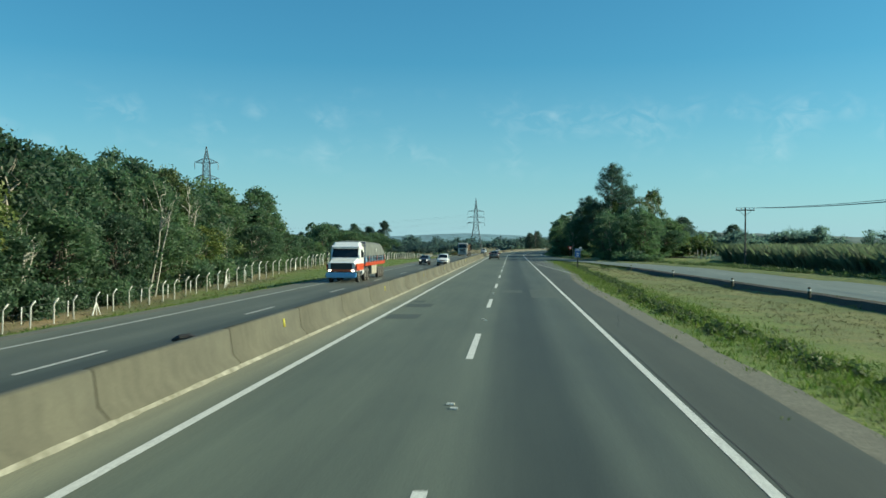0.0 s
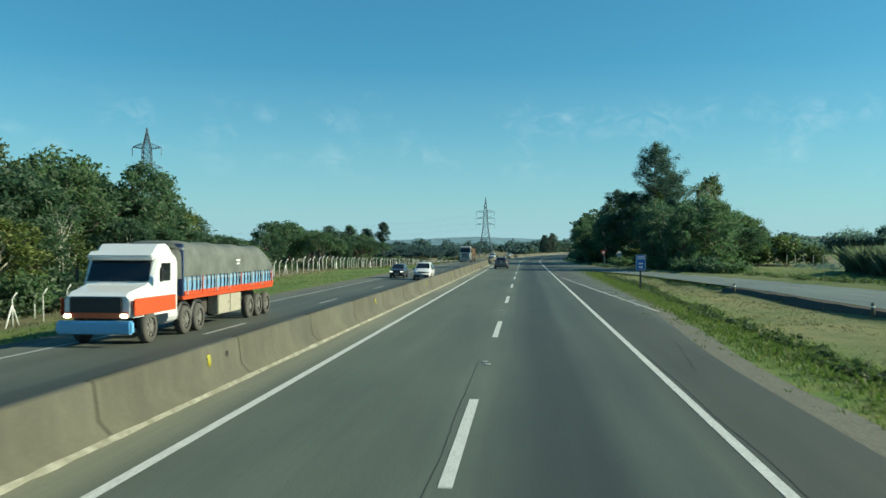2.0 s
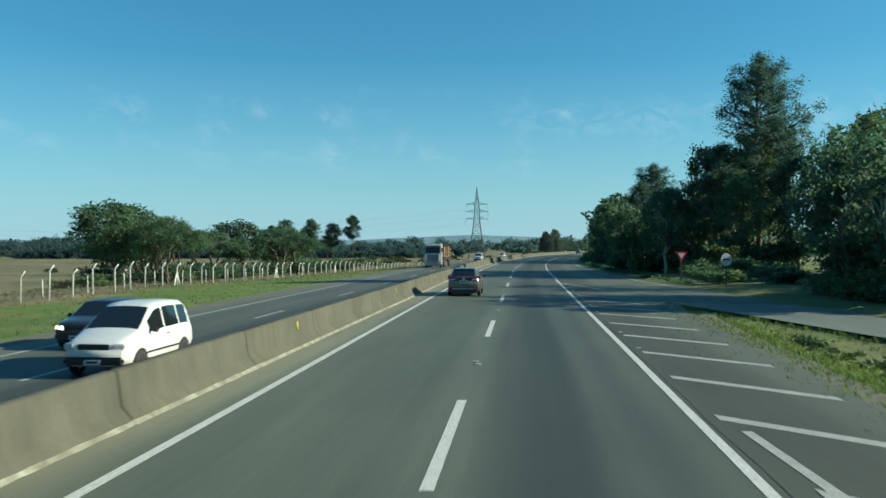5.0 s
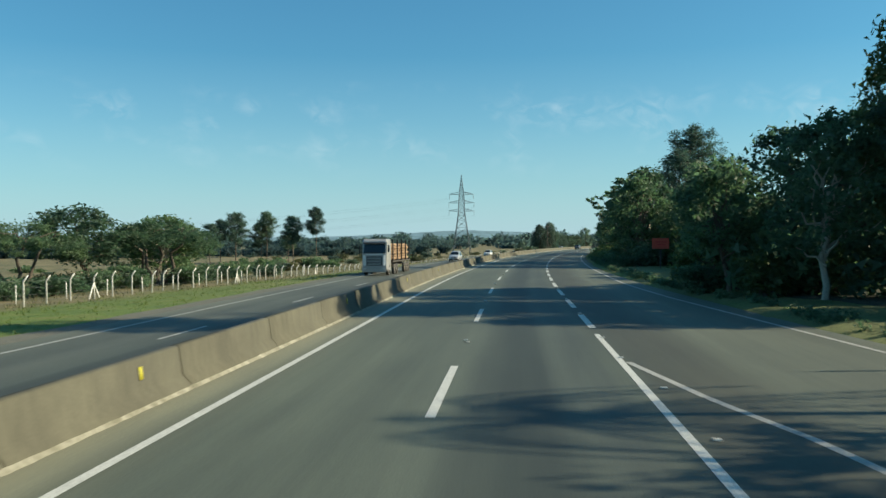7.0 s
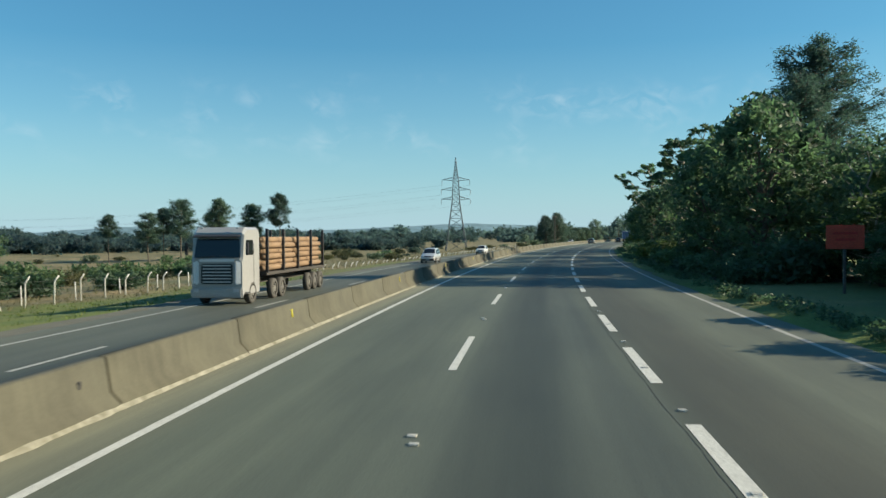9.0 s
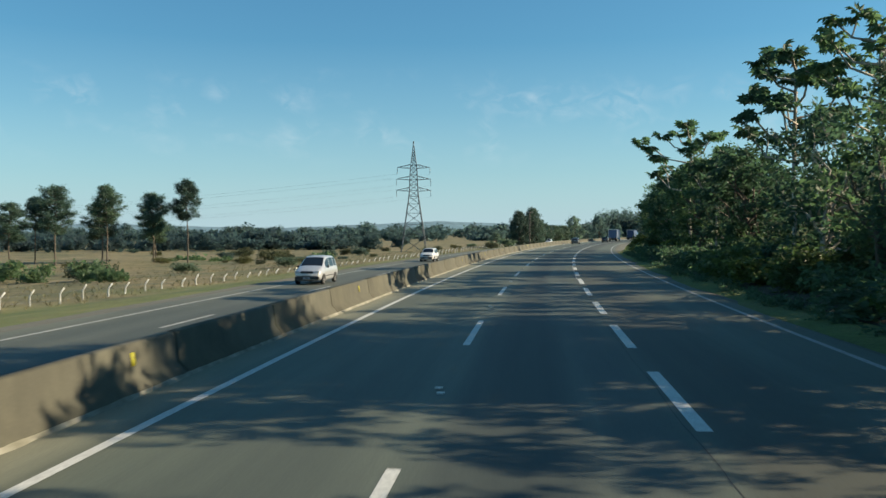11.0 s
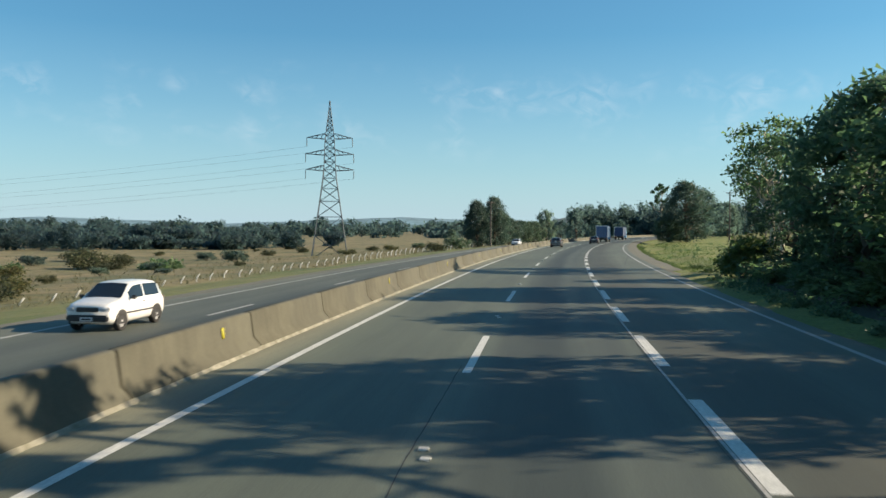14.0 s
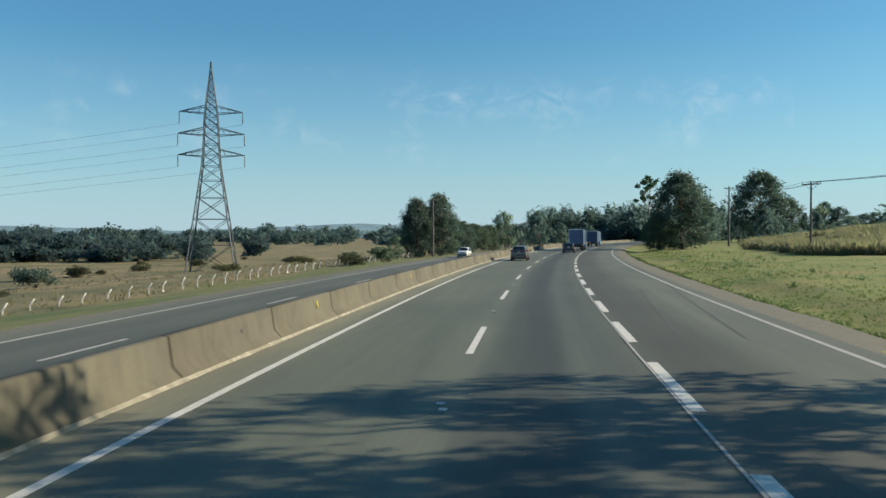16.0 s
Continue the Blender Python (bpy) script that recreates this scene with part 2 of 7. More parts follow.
def ground_material():
    """Mown verge, dry pasture and scrub, laid out by patches of noise and by the (along, across) map."""
    m = material("grassland", (0.1, 0.13, 0.03), 0.95)
    tc = node(m, "TexCoord")
    obj = tc.outputs["Object"]
    green = ramp(m, noise_of(m, obj, 0.35, 5), [(0.3, (0.058, 0.112, 0.014)), (0.5, (0.1, 0.155, 0.021)), (0.74, (0.155, 0.155, 0.042))])
    dry = ramp(m, noise_of(m, obj, 0.06, 6), [(0.3, (0.066, 0.082, 0.03)), (0.48, (0.138, 0.122, 0.056)), (0.7, (0.225, 0.172, 0.088))])
    dry = mix(m, 0.8, dry, ramp(m, noise_of(m, obj, 0.28, 5, 0.65), [(0.36, (0.5, 0.62, 0.55)), (0.5, (0.95, 0.95, 0.95)), (0.64, (1.3, 1.2, 1.2))]), 'MULTIPLY')
    sep = node(m, "SeparateXYZ")
    wire(m, tc.outputs["UV"], sep.inputs[0])
    wobble = node(m, "Math")
    wobble.operation = 'MULTIPLY_ADD'
    wire(m, noise_of(m, obj, 0.08, 3), wobble.inputs[0])
    wobble.inputs[1].default_value = 16.0
    wire(m, sep.outputs[0], wobble.inputs[2])
    rng = node(m, "MapRange")
    rng.inputs["From Min"].default_value, rng.inputs["From Max"].default_value = -100.0, 100.0
    wire(m, wobble.outputs[0], rng.inputs["Value"])
    where = ramp(m, rng.outputs[0], [(0.385, (1, 1, 1)), (0.405, (0, 0, 0)), (0.575, (0, 0, 0)), (0.6, (0.6, 0.6, 0.6)), (0.64, (0.45, 0.45, 0.45)), (0.7, (0.2, 0.2, 0.2)), (0.8, (1, 1, 1))])
    far = node(m, "MapRange")
    far.inputs["From Min"].default_value, far.inputs["From Max"].default_value = 300.0, 360.0
    wire(m, sep.outputs[1], far.inputs["Value"])
    side = node(m, "MapRange")
    side.inputs["From Min"].default_value, side.inputs["From Max"].default_value = -4.0, 4.0
    wire(m, sep.outputs[0], side.inputs["Value"])
    both = node(m, "Math")
    both.operation = 'MULTIPLY'
    wire(m, far.outputs[0], both.inputs[0])
    wire(m, side.outputs[0], both.inputs[1])
    meadow = ramp(m, noise_of(m, obj, 0.12, 5), [(0.35, (0.0, 0.0, 0.0)), (0.55, (0.25, 0.25, 0.25)), (0.75, (0.75, 0.75, 0.75))])
    where = mix(m, both.outputs[0], where, meadow)
    later = node(m, "MapRange")
    later.inputs["From Min"].default_value, later.inputs["From Max"].default_value = 190.0, 290.0
    wire(m, sep.outputs[1], later.inputs["Value"])
    left = node(m, "MapRange")
    left.inputs["From Min"].default_value, left.inputs["From Max"].default_value = 0.0, -8.0
    wire(m, sep.outputs[0], left.inputs["Value"])
    dried = node(m, "Math")
    dried.operation = 'MULTIPLY'
    wire(m, later.outputs[0], dried.inputs[0])
    wire(m, left.outputs[0], dried.inputs[1])
    where = mix(m, dried.outputs[0], where, mix(m, 0.5, where, (1.0, 1.0, 1.0)))
    lush = ramp(m, noise_of(m, obj, 0.16, 5, 0.6), [(0.32, (0.088, 0.14, 0.022)), (0.52, (0.15, 0.185, 0.034)), (0.74, (0.225, 0.19, 0.055))])
    green = mix(m, both.outputs[0], green, lush)
    col = mix(m, where, green, dry)
    fine = noise_of(m, obj, 9.0, 4)
    col = mix(m, 1.0, col, ramp(m, fine, [(0.3, (0.6, 0.62, 0.6)), (0.7, (1.35, 1.32, 1.3))]), 'MULTIPLY')
    set_base(m, col)
    bumped(m, fine, 0.8, 0.08)
    return m


GROUND = ground_material()

# ---------------------------------------------------------------- plan of the road
BEND, RADIUS, BEND_END = 189.5, 1271.0, 640.0


def heading(s):
    return max(0.0, min(s, BEND_END) - BEND) / RADIUS


def on_road(s, u, z=0.0):
    """The place s metres along and u metres to the right of the dashed line."""
    a = heading(s)
    if a == 0.0:
        return Vector((u, s, z))
    r = RADIUS - u
    x, y = RADIUS - r * math.cos(a), BEND + r * math.sin(a)
    if s > BEND_END:
        x, y = x + (s - BEND_END) * math.sin(a), y + (s - BEND_END) * math.cos(a)
    return Vector((x, y, z))


def along(x, y):
    """The way back: (s, u) of a place."""
    if y <= BEND:
        return y, x
    a_end = (BEND_END - BEND) / RADIUS
    a = math.atan2(y - BEND, RADIUS - x) if x < RADIUS else 9.0
    if a <= a_end:
        return BEND + RADIUS * a, RADIUS - math.hypot(x - RADIUS, y - BEND)
    ex, ey = RADIUS - RADIUS * math.cos(a_end), BEND + RADIUS * math.sin(a_end)
    dx, dy = x - ex, y - ey
    return BEND_END + dx * math.sin(a_end) + dy * math.cos(a_end), dx * math.cos(a_end) - dy * math.sin(a_end)


def road_pose(s, u, z=0.0, turn=0.0):
    p = on_road(s, u)
    return pose(p.x, p.y, z, 0, 0, -math.degrees(heading(s)) + turn)


def curve_of(table):
    xs, ys = [a for a, _ in table], [b for _, b in table]
    return lambda s: float(np.interp(s, xs, ys))


FENCE_FOOT = curve_of([(-60, -3.0), (55, -2.9), (82, -2.4), (105, -1.7), (122, -1.1), (173, -0.7), (200, -1.15), (250, -1.75), (300, -1.95), (420, -2.05), (460, -1.6), (520, -1.6)])
FENCE_TOP = curve_of([(-60, -1.2), (60, -1.1), (82, -0.5), (100, 0.3), (130, 0.9), (171, 1.4), (185, 1.0), (216, 0.5), (247, 0.15), (273, -0.6), (300, -1.1), (345, -1.55), (400, -1.3), (440, -0.85), (520, -0.6)])
SIDE_NEAR = curve_of([(-60, 20.2), (0, 19.5), (41, 18.4), (58, 17.7), (98, 15.9), (128, 12.4), (140, 9.7), (146, 8.1)])
SIDE_FAR = curve_of([(-60, 28), (0, 27), (60, 25.6), (100, 23.2), (125, 19), (146, 13.7), (160, 12.0), (175, 10.6), (200, 9.4), (230, 8.8)])
ROAD_EDGE = curve_of([(-60, 5.4), (62, 5.4), (84, 6.6), (120, 6.9), (135, 7.4), (146, 8.2), (147, 13.6), (160, 12.0), (175, 10.6), (200, 9.4), (230, 8.8), (900, 8.7)])
LEFT_Z = -0.52


def ground_z(s, u):
    if u < -5.1:
        if u > -15.2:
            return LEFT_Z - 0.1
        foot = FENCE_FOOT(s)
        if u > -30:
            k = (-15.2 - u) / 14.8
            return LEFT_Z - 0.06 + (foot - LEFT_Z) * (k * k * (3 - 2 * k) * 0.6 + 0.4 * k)
        if u > -70:
            k = (-30 - u) / 40
            return foot + (-3.5 - foot) * k * k * (3 - 2 * k)
        return -3.5
    if s < 148:
        a, b = SIDE_NEAR(s), SIDE_FAR(s)
        if u < 6.9 or u < ROAD_EDGE(s) + 0.4:
            return -0.1
        if u < a:
            w = a - 6.9
            k = (u - 6.9) / max(w, 0.1)
            dip = min(0.45, w * 0.06)
            if u > a - 1.1:
                return -dip + (dip - 0.1) * (u - a + 1.1) / 1.1
            return -0.05 - dip * k
        if u < b:
            return -0.1
        return 0.12 if u < b + 12 else 0.4
    edge = max(8.5, SIDE_FAR(s))
    if u < edge + 0.6:
        return -0.1
    if s > 366:
        k = min(1.0, (u - edge) / 7)
        base = -0.08 - 0.55 * math.sin(k * math.pi) ** 2
        bank = max(0.0, min(1.0, (u - 38) / 34)) * max(0.0, min(1.0, (s - 420) / 70))
        return base + max(0.0, min(1.0, (u - 18) / 25)) * 0.5 + 3.6 * bank * bank * (3 - 2 * bank)
    return 0.05 + min(1.0, (u - edge) / 12) * 0.25


# ---------------------------------------------------------------- mesh tools
class Build:
    """Gathers verts and faces of one mesh."""

    def __init__(self):
        self.v, self.f, self.uv = [], [], None

    def add(self, verts, faces):
        o = len(self.v)
        self.v += [tuple(p) for p in verts]
        self.f += [tuple(i + o for i in q) for q in faces]
        return self

    def box(self, sx, sy, sz, at=(0, 0, 0), m=None, bevel=0.0):
        bm = bmesh.new()
        bmesh.ops.create_cube(bm, size=1)
        bmesh.ops.scale(bm, vec=(sx, sy, sz), verts=bm.verts)
        if bevel:
            bmesh.ops.bevel(bm, geom=bm.edges, offset=bevel, segments=2, affect='EDGES')
        mm = Matrix.Translation(at) @ (m or Matrix())
        bm.verts.index_update()
        self.add([mm @ v.co for v in bm.verts], [[v.index for v in q.verts] for q in bm.faces])
        bm.free()
        return self

    def tube(self, pts, radii, sides=7, cap=True):
        pts = [Vector(p) for p in pts]
        o, n = len(self.v), len(pts)
        for i, p in enumerate(pts):
            d = (pts[min(i + 1, n - 1)] - pts[max(i - 1, 0)]).normalized()
            a = d.cross(Vector((0.13, 0.97, 0.21) if abs(d.y) < 0.9 else (1, 0.1, 0.2))).normalized()
            b = d.cross(a)
            for k in range(sides):
                t = 2 * math.pi * k / sides
                self.v.append(tuple(p + (a * math.cos(t) + b * math.sin(t)) * radii[i]))
        for i in range(n - 1):
            for k in range(sides):
                k2 = (k + 1) % sides
                self.f.append((o + i * sides + k, o + i * sides + k2, o + (i + 1) * sides + k2, o + (i + 1) * sides + k))
        if cap:
            self.f.append(tuple(o + k for k in reversed(range(sides))))
            self.f.append(tuple(o + (n - 1) * sides + k for k in range(sides)))
        return self

    def leaves(self, rng, pos, size, aspect=0.55, up=0.3):
        """Two pointed leaves near each place of an (n, 3) array."""
        pos = np.concatenate([pos, pos]) + rng.normal(size=(2 * len(pos), 3)) * size * 0.45
        n = len(pos)
        d = rng.normal(size=(n, 3))
        d[:, 2] *= 0.7
        d /= np.linalg.norm(d, axis=1)[:, None]
        q = rng.normal(size=(n, 3))
        q[:, 2] += up
        w = np.cross(d, q)
        w /= np.linalg.norm(w, axis=1)[:, None] + 1e-9
        sz = (size * rng.uniform(0.55, 1.15, n))[:, None]
        leaf = np.stack([pos - d * sz * 0.42 - w * sz * aspect * 0.3, pos - d * sz * 0.1 + w * sz * aspect * 0.62, pos + d * sz * 0.62], 1)
        o = len(self.v)
        self.v += [tuple(p) for p in leaf.reshape(-1, 3).tolist()]
        self.f += [(o + 3 * i, o + 3 * i + 1, o + 3 * i + 2) for i in range(n)]
        return self

    def mesh(self, name, mat, smooth=True):
        me = bpy.data.meshes.new(name)
        me.from_pydata(self.v, [], self.f)
        if self.uv:
            lay = me.uv_layers.new(name="map")
            idx = np.empty(len(me.loops), dtype=np.int32)
            me.loops.foreach_get("vertex_index", idx)
            lay.data.foreach_set("uv", np.array(self.uv, dtype=np.float32)[idx].ravel())
        me.polygons.foreach_set("use_smooth", [smooth] * len(me.polygons))
        me.materials.append(mat)
        me.update()
        return me


def part(name, b, mat, parent=None, label="", m=None, smooth=False):
    """Links a Build as ONE mesh object, under a thing or under a part."""
    ob = new(name, b.mesh(name, mat, smooth) if isinstance(b, Build) else b)
    if parent:
        ob.parent = parent
    if m is not None:
        ob.matrix_local = m
    return tagged(ob, label)


def thing(name, label, category, group="", m=None):
    e = new(name)
    e.empty_display_size = 0.2
    if m is not None:
        e.matrix_local = m
    return tagged(e, label, category, group)


def ribbon(name, mat, stations, across, label, category, z=0.0, kind="structure", thick=0.0):
    """A strip of surface: stations along the road, across(s) gives the sorted offsets."""
    b = Build()
    b.uv = []
    rows = [across(s) for s in stations]
    n = len(rows[0])
    for s, us in zip(stations, rows):
        for u in us:
            zz = z(s, u) if callable(z) else z
            b.v.append(tuple(on_road(s, u, zz)))
            b.uv.append((u, s))
    for i in range(len(stations) - 1):
        for k in range(n - 1):
            b.f.append((i * n + k, i * n + k + 1, (i + 1) * n + k + 1, (i + 1) * n + k))
    ob = part(name, b, mat)
    return tagged(ob, label, category, "", kind)


# ---------------------------------------------------------------- ground and road
def build_ground():
    xs = np.concatenate([[-4500, -2500, -1500, -900, -600, -400, -280, -200, -150, -120, -100, -85], np.arange(-75, -32, 3.0), np.arange(-32, 34, 1.1), np.arange(34, 130, 3.0), [140, 160, 200, 260, 340, 450, 600, 900, 1500, 2500, 4500]])
    ys = np.concatenate([[-800, -300, -120, -70], np.arange(-40, 480, 3.0), np.arange(480, 760, 8.0), [780, 820, 880, 960, 1100, 1300, 1700, 2300, 3200, 4600]])
    b = Build()
    b.uv = []
    for y in ys:
        for x in xs:
            s, u = along(x, y)
            z = ground_z(s, u)
            if u < -17 or u > 9:
                z += 0.10 * noise.noise((x * 0.11, y * 0.11, 0)) + 0.05 * noise.noise((x * 0.5, y * 0.5, 3))
            d = math.hypot(x, y - 300)
            if d > 700:
                z += 2.0 * noise.noise((x * 0.002, y * 0.002, 5))
            b.v.append((x, y, z))
            b.uv.append((u, s))
    n = len(xs)
    for j in range(len(ys) - 1):
        for i in range(n - 1):
            b.f.append((j * n + i, j * n + i + 1, (j + 1) * n + i + 1, (j + 1) * n + i))
    tagged(part("ground", b, GROUND, smooth=True), "grassy verges and dry pasture round the motorway", "ground", "", "structure")


build_ground()
ST = [-60 + 5 * i for i in range(50)] + [190 + 5 * i for i in range(60)] + [490 + 10 * i for i in range(60)]
ribbon("road", ASPHALT, [-60 + 4 * i for i in range(51)] + [145, 147] + [148 + 4 * i for i in range(109)] + [590 + 10 * i for i in range(52)], lambda s: [-5.0, -3.7, 0.0, 3.7, ROAD_EDGE(s)], "worn grey asphalt carriageway with dark wheel tracks", "road", 0.0)
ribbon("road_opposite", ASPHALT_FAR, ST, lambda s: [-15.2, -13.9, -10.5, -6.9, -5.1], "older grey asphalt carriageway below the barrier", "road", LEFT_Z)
ribbon("service_road", ASPHALT_SIDE, [-60 + 4 * i for i in range(51)] + [143, 146, 149], lambda s: [SIDE_NEAR(s), SIDE_FAR(s)], "pale asphalt service road joining the motorway", "road", -0.012)
ribbon("gravel_shoulder", GRAVEL, [-60 + 2.0 * i for i in range(102)], lambda s: [ROAD_EDGE(s) - 0.15, min(ROAD_EDGE(s) + 0.75 + 0.25 * noise.noise((s * 0.21, 0, 0)), max(SIDE_NEAR(s) + 0.1, ROAD_EDGE(s)))], "grey gravel strip beside the asphalt", "pavement", lambda s, u: -0.03 if u < ROAD_EDGE(s) else -0.045)
ribbon("gravel_shoulder_opposite", GRAVEL, [-60 + 2.5 * i for i in range(280)], lambda s: [-16.6 + 0.4 * noise.noise((s * 0.2, 2, 0)), -15.0], "pale gravel strip beside the opposite carriageway", "pavement", lambda s, u: LEFT_Z - 0.03 if u > -15.5 else ground_z(s, u) + 0.05)
ribbon("sandy_verge", GRAVEL, [234 + 2.5 * i for i in range(170)], lambda s: [8.5, 9.5 + 0.35 * noise.noise((s * 0.2, 7, 0)) + (0.0 if s < 356 else 0.8)], "sandy strip along the outer lane", "pavement", lambda s, u: -0.03 if u < 9 else -0.1)

# painted lines
Z_PAINT = 0.005


def line(name, u, s0, s1, width, mat, label, z=Z_PAINT, step=5.0):
    n = max(2, int((s1 - s0) / step))
    off = u if callable(u) else (lambda s: u)
    return ribbon(name, mat, [s0 + (s1 - s0) * i / n for i in range(n + 1)], lambda s: [off(s) - width / 2, off(s) + width / 2], label, "road marking", z)


line("edge_line", -3.7, -60, 900, 0.165, PAINT, "solid white edge line beside the barrier")
line("edge_line", 3.7, -60, 174.3, 0.155, PAINT, "solid white edge line beside the shoulder")
OUTER = curve_of([(160, 11.4), (170, 10.2), (190, 8.75), (203, 8.2), (900, 8.0)])
line("edge_line", OUTER, 160, 900, 0.16, PAINT_OLD, "faint white outer edge line of the merging lane")
line("edge_line", -13.95, -60, 900, 0.17, PAINT_OLD, "thin white edge line of the opposite carriageway", LEFT_Z + Z_PAINT)
line("edge_line", -6.95, -60, 900, 0.17, PAINT_OLD, "inner white edge line of the opposite carriageway", LEFT_Z + Z_PAINT)
line("gore_line", curve_of([(78, 6.45), (97, 5.35), (118, 4.25)]), 78, 118, 0.16, PAINT_OLD, "white line opening the hatched area")
line("gore_line", curve_of([(157, 6.0), (161, 5.4), (164, 4.65), (168.5, 3.85)]), 157, 168.5, 0.16, PAINT_OLD, "white line closing the hatched area", Z_PAINT, 1.0)


def dashes(name, u, s_list, length, width, z, label, mat):
    top = tagged(new(name), label, "road marking", "", "structure")
    b = Build().add([(-width / 2, -length / 2, 0), (width / 2, -length / 2, 0), (width / 2, length / 2, 0), (-width / 2, length / 2, 0)], [(0, 1, 2, 3)])
    me = b.mesh("dash", mat)
    for s in s_list:
        part("dash", me, mat, top, "", road_pose(s, u, z))


dashes("lane_line", 0.0, [6.15 + 15.885 * k for k in range(-2, 50)], 5.5, 0.165, Z_PAINT, "white dashes between the two lanes", PAINT)
dashes("merge_line", 3.75, [178.57 + 8.126 * k for k in range(0, 60)], 4.8, 0.22, Z_PAINT, "closely set white dashes beside the merging lane", PAINT)
dashes("lane_line_opposite", -10.75, [39 + 17.55 * k for k in range(-5, 45)], 4.6, 0.16, LEFT_Z + Z_PAINT, "white dashes of the opposite carriageway", PAINT_OLD)
top = tagged(new("service_lane_line"), "worn white dashes along the service road", "road marking", "", "structure")
side_dash = Build().add([(-0.06, -1.5, 0), (0.06, -1.5, 0), (0.06, 1.5, 0), (-0.06, 1.5, 0)], [(0, 1, 2, 3)]).mesh("dash", PAINT_OLD)
for s in [8 + 10.5 * k for k in range(11)]:
    tilt = math.degrees(math.atan2(SIDE_NEAR(s + 5) + SIDE_FAR(s + 5) - SIDE_NEAR(s - 5) - SIDE_FAR(s - 5), 20))
    part("dash", side_dash, PAINT_OLD, top, "", road_pose(s, (SIDE_NEAR(s) + SIDE_FAR(s)) / 2, -0.007, -tilt))
top = tagged(new("hatching"), "white slanting bars filling the merging gore", "road marking", "", "structure")
for s in [81.7 + 4.12 * k for k in range(18)]:
    wide = float(np.interp(s, [80, 88, 100, 112, 122, 150, 156], [0.5, 0.75, 1.1, 1.7, 2.5, 2.6, 1.6]))
    start = max(3.85, float(np.interp(s, [78, 97, 118], [6.3, 5.3, 4.2])) - 0.15)
    b = Build().add([(0, 0, 0), (wide, -wide * 0.92, 0), (wide, -wide * 0.92 + 0.42, 0), (0, 0.42, 0)], [(0, 1, 2, 3)])
    part("bar", b, PAINT_OLD, top, "", road_pose(s, start, Z_PAINT + 0.001))
for s0, s1, u0, u1, mt in ((46.2, 48.8, 0.42, 1.55, PATCH), (42, 49.7, 1.95, 3.55, PATCH), (37.85, 39.1, -3.45, -2.95, DARK_PATCH), (35.1, 37.0, -3.5, -2.4, DARK_PATCH), (29.5, 31.4, -3.5, -2.35, DARK_PATCH)):
    ribbon("asphalt_patch", mt, [s0, (s0 + s1) / 2, s1], lambda s: [u0, u1], "square repair patch in the asphalt", "road patch", 0.004)


TAR = mottled("tar_filled_crack", (0.022, 0.023, 0.021), (0.04, 0.041, 0.037), 3.0, 0.8, 20.0, 0.2, 0.004)
SKID = asphalt("rubbered_asphalt", [(-5, (0.098, 0.1, 0.086)), (9, (0.098, 0.1, 0.086))], 0.6)


def crack(s0, s1, u, width, seed, wander=0.05, mat=None, name="road_crack", label="dark tar-filled crack along the asphalt"):
    n = max(6, int((s1 - s0) / 0.35))
    off = u if callable(u) else (lambda s: u)

    def edges(s):
        c = off(s) + wander * noise.noise((s * 0.35, seed, 0)) + 0.35 * wander * noise.noise((s * 1.9, seed, 4))
        w = width * (0.55 + 0.9 * abs(noise.noise((s * 0.8, seed, 9)))) * min(1.0, (s - s0) / 0.8 + 0.15, (s1 - s) / 0.8 + 0.15)
        return [c - w / 2, c + w / 2]
    return ribbon(name, mat or TAR, [s0 + (s1 - s0) * i / n for i in range(n + 1)], edges, label, "road crack", 0.0035)


for s0, s1, u, w, seed in ((-8, 64, 3.87, 0.035, 1), (70, 150, 3.88, 0.024, 2), (300, 322, -0.17, 0.024, 3), (36, 62, -0.2, 0.02, 4), (178, 300, 3.56, 0.016, 6), (300, 372, 3.55, 0.018, 7)):
    crack(s0, s1, u, w, seed)
crack(60.5, 66.5, lambda s: 4.55 + 0.1 * (s - 60.5), 0.04, 11, 0.18)
crack(27, 33, lambda s: 4.3 + 0.12 * (s - 27), 0.03, 12, 0.15)
line("worn_line", 3.6, 286, 420, 0.05, PAINT_OLD, "thin remains of an older white line beside the merging dashes")
for s0, s1, ua, ub in ((353, 359.5, 4.7, 4.1), (353.5, 360.5, 5.15, 4.55), (372, 399, 6.6, 8.2), (372, 392, 5.0, 6.2)):
    crack(s0, s1, lambda s: ua + (ub - ua) * (s - s0) / (s1 - s0), 0.13, s0, 0.03, SKID, "skid_mark", "faint dark tyre mark on the asphalt")


